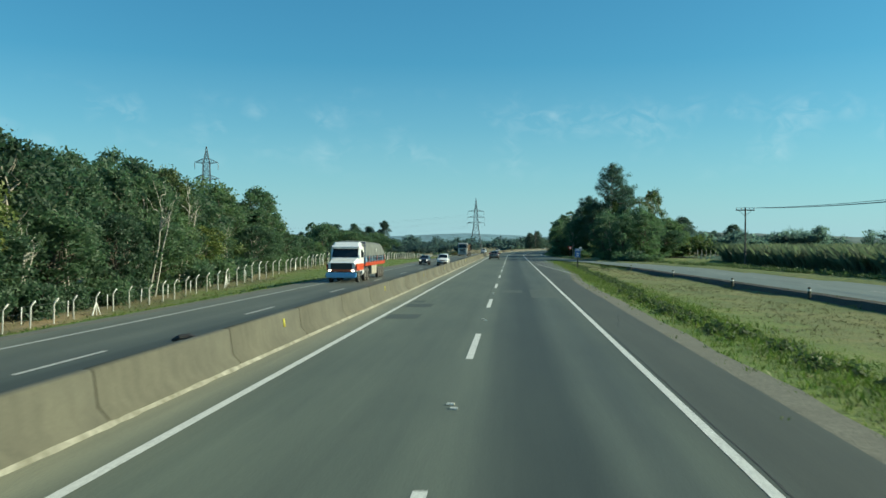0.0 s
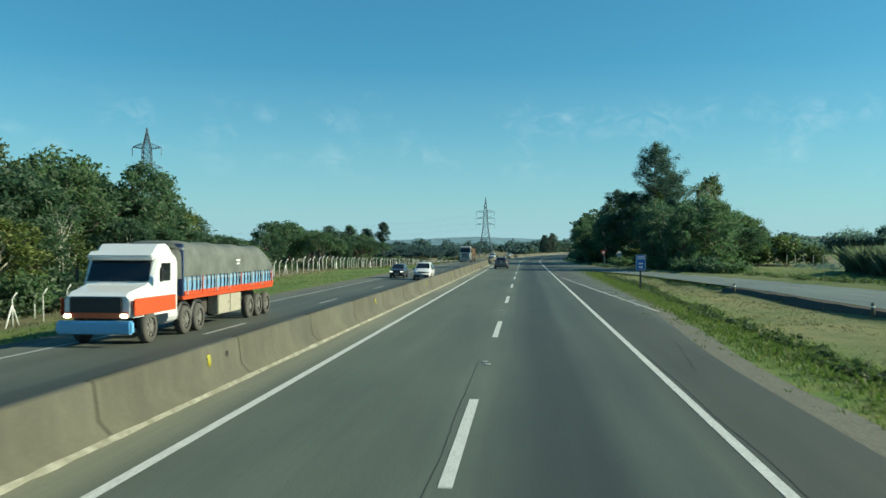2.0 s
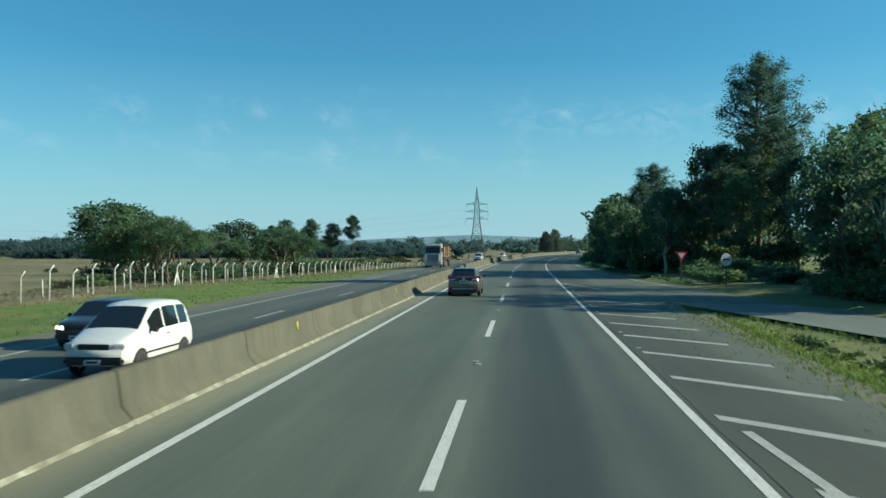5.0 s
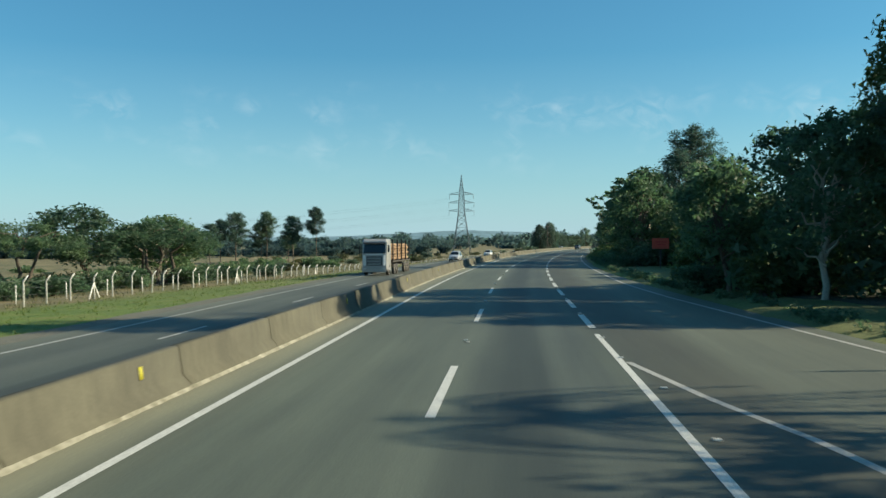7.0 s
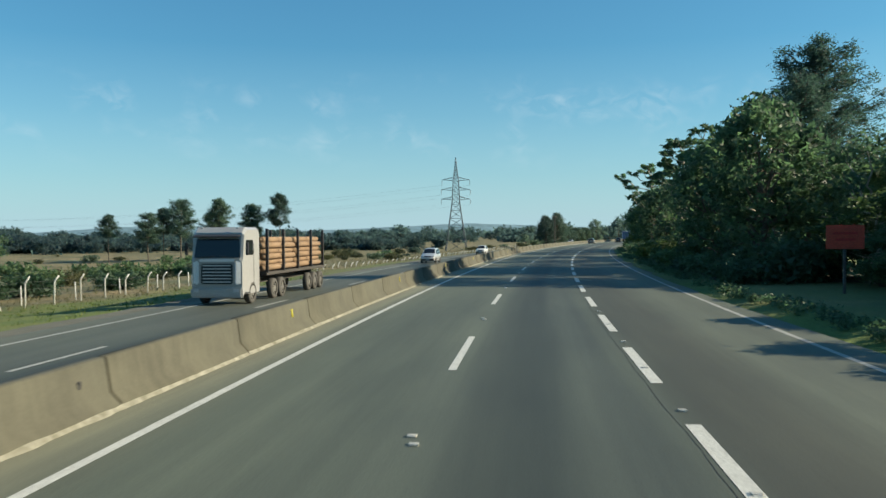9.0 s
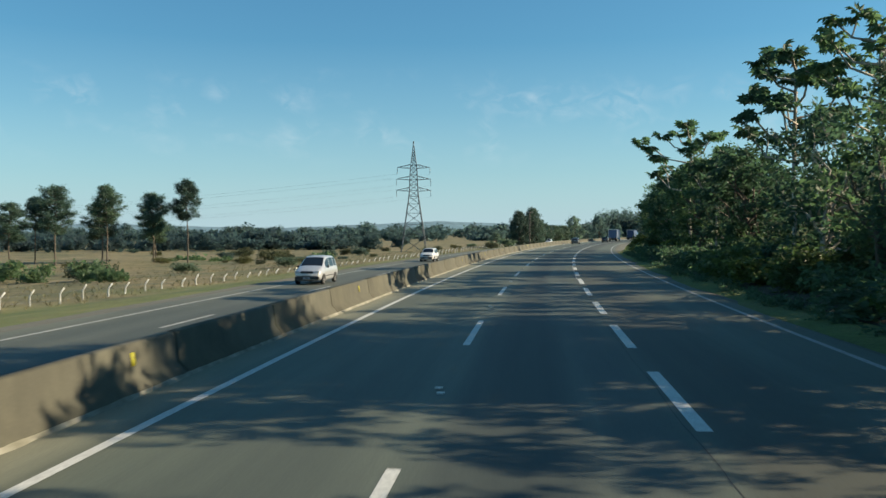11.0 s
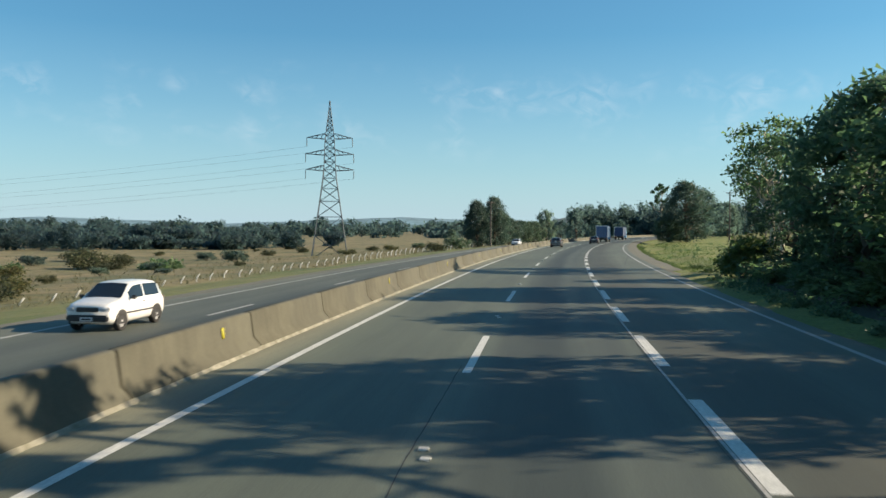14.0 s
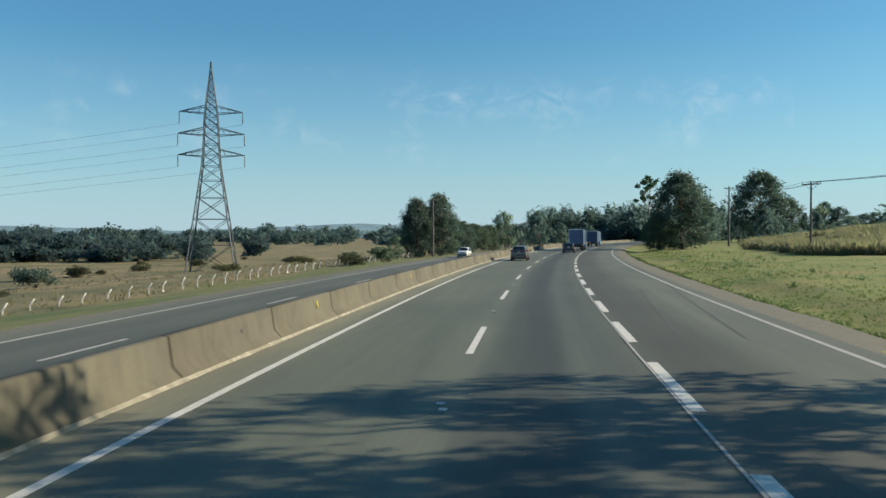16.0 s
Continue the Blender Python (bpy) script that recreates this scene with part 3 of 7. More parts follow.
def build_barrier():
    seg, half = 5.885, 2.912
    prof = [(-0.36, 0), (-0.36, 0.07), (-0.17, 0.27), (-0.1, 0.775), (-0.07, 0.805), (0.07, 0.805), (0.1, 0.775), (0.17, 0.27), (0.34, 0.09), (0.34, 0.0)]
    b = Build()
    ends = [-half, -half + 0.02, 0, half - 0.02, half]
    for j, y in enumerate(ends):
        k = 0.965 if j in (0, 4) else 1
        b.v += [(x * k, y, z * (k if z else 1) - (0.5 if z == 0 and x < 0 else 0)) for x, z in prof]
    n = len(prof)
    for j in range(len(ends) - 1):
        for i in range(n - 1):
            b.f.append((j * n + i, (j + 1) * n + i, (j + 1) * n + i + 1, j * n + i + 1))
    b.f += [tuple(range(n)), tuple((len(ends) - 1) * n + i for i in reversed(range(n)))]
    body = b.mesh("segment", CONCRETE)
    toes = []
    for seed in range(4):
        q = Build()
        for k in range(25):
            y = -2.95 + 5.9 * k / 24
            w = 0.03 + 0.075 * abs(noise.noise((y * 1.1, seed * 3.7, 1))) + 0.05 * abs(noise.noise((y * 4.2, seed, 5)))
            q.v += [(0.33, y, 0.0), (0.345 + w, y, 0.0), (0.34 + w * 0.8, y, 0.012 + w * 0.12), (0.335, y, 0.05 + w * 0.3)]
        for k in range(24):
            q.f += [(4 * k + e, 4 * k + 4 + e, 4 * k + 5 + e, 4 * k + 1 + e) for e in (1, 2)]
        toes.append(q.mesh("toe", CONCRETE_TOE))
    plate = Build().box(0.014, 0.13, 0.22, (0.147, 0, 0.55), Matrix.Rotation(radians(-7), 4, 'Y'), 0.004).mesh("reflector", mottled("worn_yellow_paint", (0.42, 0.39, 0.015), (0.3, 0.27, 0.03), 6.0, 0.6, 40.0, 0.1, 0.002))
    wall = thing("concrete_barrier", "sand-coloured precast concrete median barrier with yellow reflectors", "barrier")
    for k in range(-10, 132):
        s = 22.5 - 2.0 + seg * k
        p = part("segment", body, CONCRETE, wall, "", road_pose(s, -5.08))
        part("toe", toes[k % 4], CONCRETE_TOE, p, "")
        if k % 3 == 0:
            part("reflector", plate, CONCRETE, p, "worn yellow reflector plate", pose(0, 1.2, 0))


build_barrier()

# ---------------------------------------------------------------- fence
def build_fence():
    h = 2.35
    b = Build()
    b.tube([(0, 0, -0.3), (0, 0, h - 0.42), (-0.06, 0, h - 0.3), (-0.3, 0, h)], [0.075, 0.07, 0.07, 0.06], 4)
    post = b.mesh("post", WHITE_POST)
    low = Build().tube([(0, 0, -0.3), (0, 0, 1.35)], [0.05, 0.045], 4).mesh("stake", WHITE_POST)
    stay = Build().tube([(0, -0.95, 0.0), (0, 0.0, 1.6)], [0.07, 0.06], 4).tube([(0, 0.95, 0.0), (0, 0.0, 1.6)], [0.07, 0.06], 4).mesh("stay", WHITE_POST)
    fence = thing("boundary_fence", "white concrete post fence with bent tops and wires", "fence")
    rng = np.random.default_rng(3)
    s, k, last = 20.0, 0, None
    wires = [Build() for _ in range(4)]
    while s < 520:
        u = -30 + 0.1 * rng.normal()
        top = FENCE_TOP(s) + 0.06 * rng.normal()
        p = on_road(s, u)
        m = pose(p.x, p.y, top - h, rng.normal() * 1.2, rng.normal() * 1.2, -math.degrees(heading(s)) + 180 + rng.normal() * 5)
        q = part("post", post, WHITE_POST, fence, "", m)
        if k % 10 == 4:
            part("stay", stay, WHITE_POST, q, "slanting stay")
        if k % 2 == 1 and FENCE_TOP(s) - FENCE_FOOT(s) > 1.2:
            p2 = on_road(s + 1.3, -31.2)
            part("stake", low, WHITE_POST, fence, "short stake", pose(p2.x, p2.y, FENCE_FOOT(s) - 0.1, rng.normal() * 2, rng.normal() * 2))
        if last is not None:
            for strand, dz in zip(wires, (-0.35, -0.8, -1.25, -1.7)):
                a, c = Vector((last[0], last[1], last[2] + dz)), Vector((p.x, p.y, top + dz))
                strand.tube([a, c], [0.006, 0.006], 3, False)
        last = (p.x, p.y, top)
        s += 2.95 + 0.1 * rng.normal()
        k += 1
    for strand in wires:
        part("wire", strand, WIRE, fence, "thin fence wire")


build_fence()


# ---------------------------------------------------------------- pylons and poles
def beam(b, a, c, r=0.06):
    b.tube([a, c], [r, r], 4, False)


def build_pylon(label, x, y, z0, height, arms, base_w, waist_w, turn, arm_len):
    """A lattice tower: four legs, cross bracing, three pairs of arms with insulators."""
    t = thing("pylon", label, "pylon", "power line pylons", pose(x, y, z0, 0, 0, turn))
    waist = arms[0] - 0.8

    def half(z):
        if z < waist:
            return (base_w + (waist_w - base_w) * z / waist) / 2
        if z < arms[-1] + 0.3:
            return waist_w / 2 * (1 - 0.25 * (z - waist) / (arms[-1] - waist))
        return max(0.06, waist_w * 0.37 * (height - z) / (height - arms[-1]))
    levels = [0.0]
    while levels[-1] < height - 0.8:
        levels.append(min(height, levels[-1] + max(0.9, half(levels[-1]) * 1.3)))
    levels[-1] = height
    for sx, sy in ((1, 1), (1, -1), (-1, 1), (-1, -1)):
        b = Build()
        for z1, z2 in zip(levels, levels[1:]):
            beam(b, (sx * half(z1), sy * half(z1), z1), (sx * half(z2), sy * half(z2), z2), 0.1 if z1 < waist else 0.07)
        part("leg", b, STEEL, t)
    b = Build()
    for z1, z2 in zip(levels, levels[1:]):
        h1, h2 = half(z1), half(z2)
        for a1, a2, c1, c2 in (((-1, -1), (1, -1), 0, 0), ((1, -1), (1, 1), 0, 0), ((1, 1), (-1, 1), 0, 0), ((-1, 1), (-1, -1), 0, 0)):
            beam(b, (a1[0] * h1, a1[1] * h1, z1), (a2[0] * h2, a2[1] * h2, z2), 0.045)
            beam(b, (a2[0] * h1, a2[1] * h1, z1), (a1[0] * h2, a1[1] * h2, z2), 0.045)
            beam(b, (a1[0] * h2, a1[1] * h2, z2), (a2[0] * h2, a2[1] * h2, z2), 0.04)
    part("bracing", b, STEEL, t)
    tips = []
    for i, z in enumerate(arms):
        for side in (-1, 1):
            b = Build()
            w = half(z)
            tip = (side * (arm_len - 0.25 * (i == 2)), 0, z + 0.25)
            for sy in (-1, 1):
                beam(b, (side * w, sy * w, z), tip, 0.055)
                beam(b, (side * w, sy * w, z + 1.1), tip, 0.055)
                for k in range(1, 4):
                    f0, f1 = k / 4, (k - 0.5) / 4
                    lo = Vector((side * w, sy * w, z)).lerp(Vector(tip), f0)
                    hi = Vector((side * w, sy * w, z + 1.1)).lerp(Vector(tip), f1)
                    beam(b, lo, hi, 0.03)
            arm = part("arm", b, STEEL, t)
            ins = Build()
            pts, rad = [], []
            for k in range(15):
                pts.append((tip[0], 0, tip[2] - 0.1 - k * 0.12))
                rad.append(0.11 if k % 2 else 0.05)
            ins.tube(pts, rad, 6)
            part("insulator", ins, material("glazed_insulator", (0.2, 0.24, 0.25), 0.3), arm, "string of glassy insulators")
            tips.append(pose(x, y, z0, 0, 0, turn) @ Vector((tip[0], 0, tip[2] - 1.85)))
    return tips


tipsB = build_pylon("tall steel lattice pylon with three pairs of arms in the pasture", -19.1, 480, -3.6, 32.5, (18.2, 21.4, 24.7), 7.4, 2.5, 8, 4.9)
tipsA = build_pylon("steel lattice pylon rising behind the roadside wood", -75, 207, -3.4, 30.2, (18.2, 22.0, 26.0), 6.0, 2.1, 12, 3.1)
tipsC = build_pylon("steel lattice pylon far off in the open pasture", -420, 620, -3.5, 31.0, (18.5, 21.5, 24.5), 6.5, 2.3, 60, 5.0)


def sag_wire(b, a, c, sag, r=0.02, n=14):
    a, c = Vector(a), Vector(c)
    b.tube([a.lerp(c, i / n) - Vector((0, 0, sag * 4 * (i / n) * (1 - i / n))) for i in range(n + 1)], [r] * (n + 1), 4, False)


line_ = thing("power_line", "thin power cables sagging between the pylons", "cable")
for a, c in zip(tipsB, tipsC):
    b = Build()
    sag_wire(b, a, c, 9.0, 0.014, 24)
    part("cable", b, WIRE, line_)


def utility_pole(s, u, height, label, turn=0.0, z=0.0):
    t = thing("utility_pole", label, "utility pole", "roadside utility poles", road_pose(s, u, z, turn))
    part("pole", Build().tube([(0, 0, -0.3), (0, 0, height * 0.5), (0, 0, height)], [0.0174 * height, 0.0147 * height, 0.0109 * height], 9), WOODPOLE, t)
    arm = part("crossarm", Build().box(2.3, 0.1, 0.12, (0, 0.14, height - 0.35), None, 0.01), WOODPOLE, t)
    for x in (-1.05, -0.4, 0.55, 1.05):
        part("insulator", Build().tube([(x, 0.14, height - 0.3), (x, 0.14, height - 0.2), (x, 0.14, height - 0.08)], [0.03, 0.065, 0.04], 6), material("porcelain", (0.6, 0.6, 0.56), 0.3), arm)
    br = Build()
    beam(br, (0, 0.12, height - 1.1), (-0.75, 0.14, height - 0.4), 0.025)
    beam(br, (0, 0.12, height - 1.1), (0.75, 0.14, height - 0.4), 0.025)
    part("brace", br, STEEL, t)
    mm = road_pose(s, u, z, turn)
    return [mm @ Vector((x, 0.14, height - 0.08)) for x in (-1.05, 0.55, 1.05)]


W1 = utility_pole(107.5, 29.65, 7.35, "dark utility pole with a crossarm beside the service road", 0)
W0 = utility_pole(20, 34.0, 7.35, "dark utility pole with a crossarm beside the service road", 8)
W2 = utility_pole(462, 32.0, 9.2, "tall dark utility pole with a crossarm in the verge", -30)
W3 = utility_pole(540.7, 31.1, 12.9, "tall dark utility pole with a crossarm in the verge", -30)
W4 = utility_pole(360, 40.0, 9.2, "dark utility pole with a crossarm in the field", -30)
W5 = utility_pole(640, 36.0, 10.0, "dark utility pole beyond the bend", -30)
POLE_M = utility_pole(500, -23.5, 11.5, "slim dark pole beside the trees across the road", 40, -2.2)
line_ = thing("telephone_line", "dark wires strung between the utility poles", "cable")
for a, c in list(zip(W0, W1)) + list(zip(W2, W3)) + list(zip(W4, W2)) + list(zip(W3, W5)):
    b = Build()
    sag_wire(b, a, c, 1.0, 0.022)
    part("wire", b, WIRE, line_)


# ---------------------------------------------------------------- trees
def blob_points(rng, n, centre, radius, shell=0.6):
    d = rng.normal(size=(n, 3))
    d /= np.linalg.norm(d, axis=1)[:, None]
    r = shell + (1 - shell) * rng.random(n)
    return np.array(centre) + d * r[:, None] * np.array(radius)


def limb(b, rng, a, c, r0, r1, wig=0.12, n=5):
    a, c = Vector(a), Vector(c)
    ln = (c - a).length
    pts = [a.lerp(c, i / n) + Vector(rng.normal(size=3)) * wig * ln * 0.25 * math.sin(math.pi * i / n) for i in range(n + 1)]
    b.tube(pts, [r0 + (r1 - r0) * i / n for i in range(n + 1)], 6, False)


def broadleaf(seed, h=10.0, spread=3.4, low=0.28, clumps=46, per=75, leaf=0.42, flat=1.0):
    """Meshes of one broadleaved tree: limbs and a crown of leaf clumps with gaps."""
    rng = np.random.default_rng(seed)
    wood, crown = Build(), Build()
    base = h * low
    lean = rng.normal(size=2) * 0.04 * h
    limb(wood, rng, (0, 0, -0.4), (lean[0], lean[1], h * 0.62), 0.025 * h, 0.01 * h)
    for i in range(clumps):
        f = (i + 0.5) / clumps
        z = base + (h - base) * f ** 0.85
        k = math.sin(math.pi * min(1, 0.16 + 0.84 * f) ** flat) ** 0.6
        a = i * 2.39996 + rng.normal() * 0.4
        r = spread * k * (0.45 + 0.6 * math.sqrt(rng.random()))
        c = (lean[0] * f + r * math.cos(a), lean[1] * f + r * math.sin(a), z + rng.normal() * 0.25)
        size = spread * rng.uniform(0.2, 0.4)
        crown.leaves(rng, blob_points(rng, int(per * rng.uniform(0.6, 1.4)), c, (size, size, size * 0.62), 0.25), leaf)
        if i % 3 == 0:
            limb(wood, rng, (lean[0] * 0.5, lean[1] * 0.5, base * 0.7 + (z - base) * 0.45), c, 0.009 * h, 0.003 * h, 0.3)
    return wood, crown


def pine(seed, h=19.0, spread=5.0, bare=0.35, tiers=18, per=46, leaf=0.5, stout=0.014, tuft=0.78):
    """Straight trunk, upswept branches, and separate tufts of long needles towards their ends."""
    rng = np.random.default_rng(seed)
    wood, crown = Build(), Build()
    wood.tube([(0, 0, -0.4), (0.012 * h, 0, h * 0.35), (-0.006 * h, 0.01 * h, h * 0.7), (0, 0, h * 0.97)], [stout * h, stout * h * 0.8, stout * h * 0.5, 0.003 * h], 8, False)
    for i in range(tiers):
        f = i / (tiers - 1)
        z = h * (bare + (0.955 - bare) * f)
        reach = spread * (math.sin(math.pi * (0.17 + 0.76 * f)) ** 0.75) * (1.0 - 0.22 * f)
        for k in range(7 if f < 0.9 else 5):
            a = rng.random() * 6.283
            r = reach * (0.45 + 0.62 * rng.random())
            out = Vector((math.cos(a), math.sin(a), 0))
            lift = rng.uniform(0.0, 0.3) * r + 0.2 + 0.5 * f
            root, mid, tip = Vector((0, 0, z - 0.35)), out * r * 0.55 + Vector((0, 0, z - 0.1 + lift * 0.2)), out * r + Vector((0, 0, z + lift))
            wood.tube([root, mid, tip], [0.0042 * h, 0.003 * h, 0.0012 * h], 5, False)
            for q in (0.5, 0.78, 1.0):
                if q < 0.7 and rng.random() < 0.35:
                    continue
                c = mid.lerp(tip, (q - 0.5) * 2) + Vector(rng.normal(size=3)) * 0.22
                sz = tuft * rng.uniform(0.7, 1.25)
                crown.leaves(rng, blob_points(rng, int(per * rng.uniform(0.7, 1.3)), c, (sz, sz, sz * 0.8), 0.15), leaf, 0.3, 0.6)
    return wood, crown


def umbrella(seed, h=7.5, spread=5.5, leaf=0.3):
    rng = np.random.default_rng(seed)
    wood, crown = Build(), Build()
    for j in range(4):
        a = j * 1.6 + rng.random()
        c = (spread * 0.5 * math.cos(a), spread * 0.5 * math.sin(a), h * 0.75)
        limb(wood, rng, (0.1 * math.cos(a), 0.1 * math.sin(a), -0.3), c, 0.2, 0.07, 0.25)
        for q in range(3):
            aa = a + rng.normal() * 0.7
            limb(wood, rng, c, (spread * 0.68 * math.cos(aa), spread * 0.68 * math.sin(aa), h * 0.84), 0.06, 0.02, 0.2)
    for i in range(84):
        a, r = rng.random() * 6.283, spread * math.sqrt(rng.random())
        z = h * (0.97 - 0.3 * (r / spread) ** 2) - rng.random() * 1.6
        sz = rng.uniform(0.6, 1.2)
        crown.leaves(rng, blob_points(rng, 75, (r * math.cos(a), r * math.sin(a), z), (sz, sz, sz * 0.38), 0.2), leaf, 0.5, 1.0)
    return wood, crown


def cecropia(seed, h=11.0, spread=3.6):
    """Slim pale trunk, candelabra branches, and rosettes of large lobed leaves at their ends."""
    rng = np.random.default_rng(seed)
    wood, crown = Build(), Build()
    wood.tube([(0, 0, -0.4), (0.1, 0.05, h * 0.4), (0, 0.1, h * 0.8), (0.05, 0, h * 0.93)], [0.1, 0.085, 0.06, 0.04], 7, False)
    ends = [(0.05, 0, h * 0.95)]
    for j in range(15):
        a = j * 2.4 + rng.normal() * 0.3
        z0 = h * (0.5 + 0.027 * j)
        r = spread * rng.uniform(0.5, 1.0) * (1.0 - 0.03 * j)
        out = Vector((math.cos(a), math.sin(a), 0))
        mid = out * r * 0.6 + Vector((0, 0, z0 + r * 0.12))
        e = out * r + Vector((0, 0, z0 + r * rng.uniform(0.5, 0.8)))
        wood.tube([(0, 0, z0 - 0.1), mid, e], [0.065, 0.05, 0.032], 5, False)
        ends.append(e)
        if j % 2 == 0:
            e2 = mid + out * r * 0.1 + Vector((rng.normal() * 0.7, rng.normal() * 0.7, r * 0.55))
            wood.tube([mid, e2], [0.042, 0.028], 5, False)
            ends.append(e2)
    for e in ends:
        e = Vector(e)
        for k in range(9):
            a = k * 2.4 + rng.random()
            tilt = rng.uniform(-1.0, 0.4)
            stem = Vector((math.cos(a), math.sin(a), tilt)).normalized()
            c = e + stem * rng.uniform(0.25, 0.55)
            n = (Vector((0, 0, 1)) + Vector(rng.normal(size=3)) * 0.6).normalized()
            x = n.cross(stem).normalized()
            y = x.cross(n)
            for q in range(9):
                t = 2 * math.pi * q / 9
                d = (x * math.cos(t) + y * math.sin(t))
                w = n.cross(d)
                ln = 0.36 * rng.uniform(0.8, 1.15)
                crown.add([c, c + d * ln * 0.6 + w * 0.085 - n * 0.03, c + d * ln - n * 0.17, c + d * ln * 0.6 - w * 0.085 - n * 0.03], [(0, 1, 2, 3)])
    return wood, crown


def palm(seed, h=8.0):
    rng = np.random.default_rng(seed)
    wood, crown = Build(), Build()
    wood.tube([(0, 0, -0.3), (0.15, 0, h * 0.5), (0, 0.1, h)], [0.2, 0.16, 0.13], 8, False)
    for k in range(17):
        a = k * 2.4
        up = rng.uniform(0.1, 1.3)
        pts = []
        for i in range(9):
            f = i / 8
            r = 2.6 * f
            pts.append(Vector((r * math.cos(a), r * math.sin(a), h + up * math.sin(f * 2.2) * 1.3 - 1.9 * f * f)))
        wood.tube(pts, [0.03] * 9, 3, False)
        for i in range(1, 9):
            d = (pts[i] - pts[i - 1]).normalized()
            side = d.cross(Vector((0, 0, 1))).normalized()
            for sg in (-1, 1):
                for q in (0.0, 0.5):
                    p = pts[i - 1].lerp(pts[i], q)
                    ln = 0.75 * math.sin(math.pi * (0.15 + 0.75 * i / 9))
                    tip = p + side * sg * ln + d * 0.3 - Vector((0, 0, 0.25 * ln))
                    crown.add([p, p + d * 0.07, tip], [(0, 1, 2)])
    return wood, crown


def bare_tree(seed, h=9.0, lean=2.0):
    rng = np.random.default_rng(seed)
    wood, crown = Build(), Build()
    limb(wood, rng, (0, 0, -0.4), (lean, 0.2, h * 0.75), 0.17, 0.09, 0.05)
    limb(wood, rng, (0.7, 0.4, -0.4), (lean + 1.1, 0.5, h * 0.72), 0.15, 0.08, 0.05)
    for k in range(11):
        a = rng.random() * 6.28
        s = Vector((lean * 0.9, 0.2, h * rng.uniform(0.55, 0.75)))
        e = s + Vector((math.cos(a) * 2.2, math.sin(a) * 2.2, rng.uniform(0.4, 2.4)))
        limb(wood, rng, s, e, 0.05, 0.02, 0.3)
        crown.leaves(rng, blob_points(rng, 14, e, (0.6, 0.6, 0.3), 0.1), 0.3)
    return wood, crown


def bush(seed, h=1.8, spread=1.6, leaf=0.35, n=700):
    rng = np.random.default_rng(seed)
    wood, crown = Build(), Build()
    for k in range(7):
        a = k * 0.9
        e = (spread * 0.5 * math.cos(a), spread * 0.5 * math.sin(a), h * 0.7)
        limb(wood, rng, (0, 0, -0.2), e, 0.035, 0.012, 0.3, 3)
        for q in range(3):
            c = (e[0] * rng.uniform(0.2, 1.5), e[1] * rng.uniform(0.2, 1.5), h * rng.uniform(0.2, 0.85))
            sz = spread * rng.uniform(0.3, 0.5)
            crown.leaves(rng, blob_points(rng, n // 21, c, (sz, sz, sz * 0.75), 0.2), leaf)
    return wood, crown


def meshes(kind, mats, name):
    wood, crown = kind
    return wood.mesh(name + "_trunk", mats[0], True), crown.mesh(name + "_crown", mats[1], False)


BROAD = [meshes(broadleaf(11, 10, 3.4, 0.28, 46, 52, 0.5), (PALE_BARK, LEAF), "broadleaf"), meshes(broadleaf(12, 10, 2.9, 0.2, 50, 48, 0.47), (BARK, LEAF), "broadleaf"),
         meshes(broadleaf(13, 10, 4.0, 0.34, 44, 58, 0.53, 1.2), (BARK, LEAF), "broadleaf"), meshes(broadleaf(14, 10, 3.2, 0.12, 56, 46, 0.47), (BARK, LEAF), "broadleaf")]
LOOSE = [meshes(broadleaf(16, 10, 3.5, 0.25, 34, 34, 0.46), (PALE_BARK, LEAF), "loose"), meshes(broadleaf(17, 10, 3.1, 0.2, 32, 32, 0.46), (BARK, LEAF), "loose"), meshes(broadleaf(18, 10, 3.8, 0.3, 34, 36, 0.48, 1.2), (PALE_BARK, LEAF), "loose"), meshes(broadleaf(24, 10, 3.4, 0.52, 26, 34, 0.44, 1.1), (PALE_BARK, LEAF), "loose")]
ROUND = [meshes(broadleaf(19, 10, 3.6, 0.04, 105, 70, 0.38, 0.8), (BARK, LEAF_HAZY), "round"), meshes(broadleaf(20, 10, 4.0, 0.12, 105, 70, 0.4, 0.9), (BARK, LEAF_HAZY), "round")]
YELLOW = meshes(broadleaf(15, 10, 3.3, 0.3, 40, 52, 0.46), (PALE_BARK, LEAF_YELLOW), "broadleaf")
PINE = [meshes(pine(21, 19, 5.2, 0.34, 16, 52, 0.36, 0.014, 0.74), (BARK, NEEDLE), "pine"), meshes(pine(22, 19, 4.4, 0.42, 11, 40, 0.55, 0.009, 0.9), (BARK, NEEDLE), "pine"), meshes(pine(23, 19, 3.6, 0.56, 8, 40, 0.55, 0.008, 0.9), (BARK, NEEDLE), "pine")]
UMB = [meshes(umbrella(31), (BARK, LEAF), "umbrella"), meshes(umbrella(32, 7.0, 5.0), (BARK, LEAF), "umbrella")]
CEC = [meshes(cecropia(41), (PALE_BARK, LEAF), "cecropia"), meshes(cecropia(42, 11, 3.2), (PALE_BARK, LEAF), "cecropia")]
PALM = meshes(palm(51), (BARK, LEAF), "palm")
BARE = meshes(bare_tree(61), (mottled("bleached_bark", (0.42, 0.4, 0.34), (0.28, 0.26, 0.22), 3.0, 0.9, 14.0, 0.3, 0.01), LEAF), "bare")
BUSH = [meshes(bush(71), (BARK, LEAF), "bush"), meshes(bush(72, 1.5, 1.9), (BARK, LEAF), "bush"), meshes(bush(73, 2.2, 1.5, 0.34, 900), (BARK, LEAF_YELLOW), "bush")]
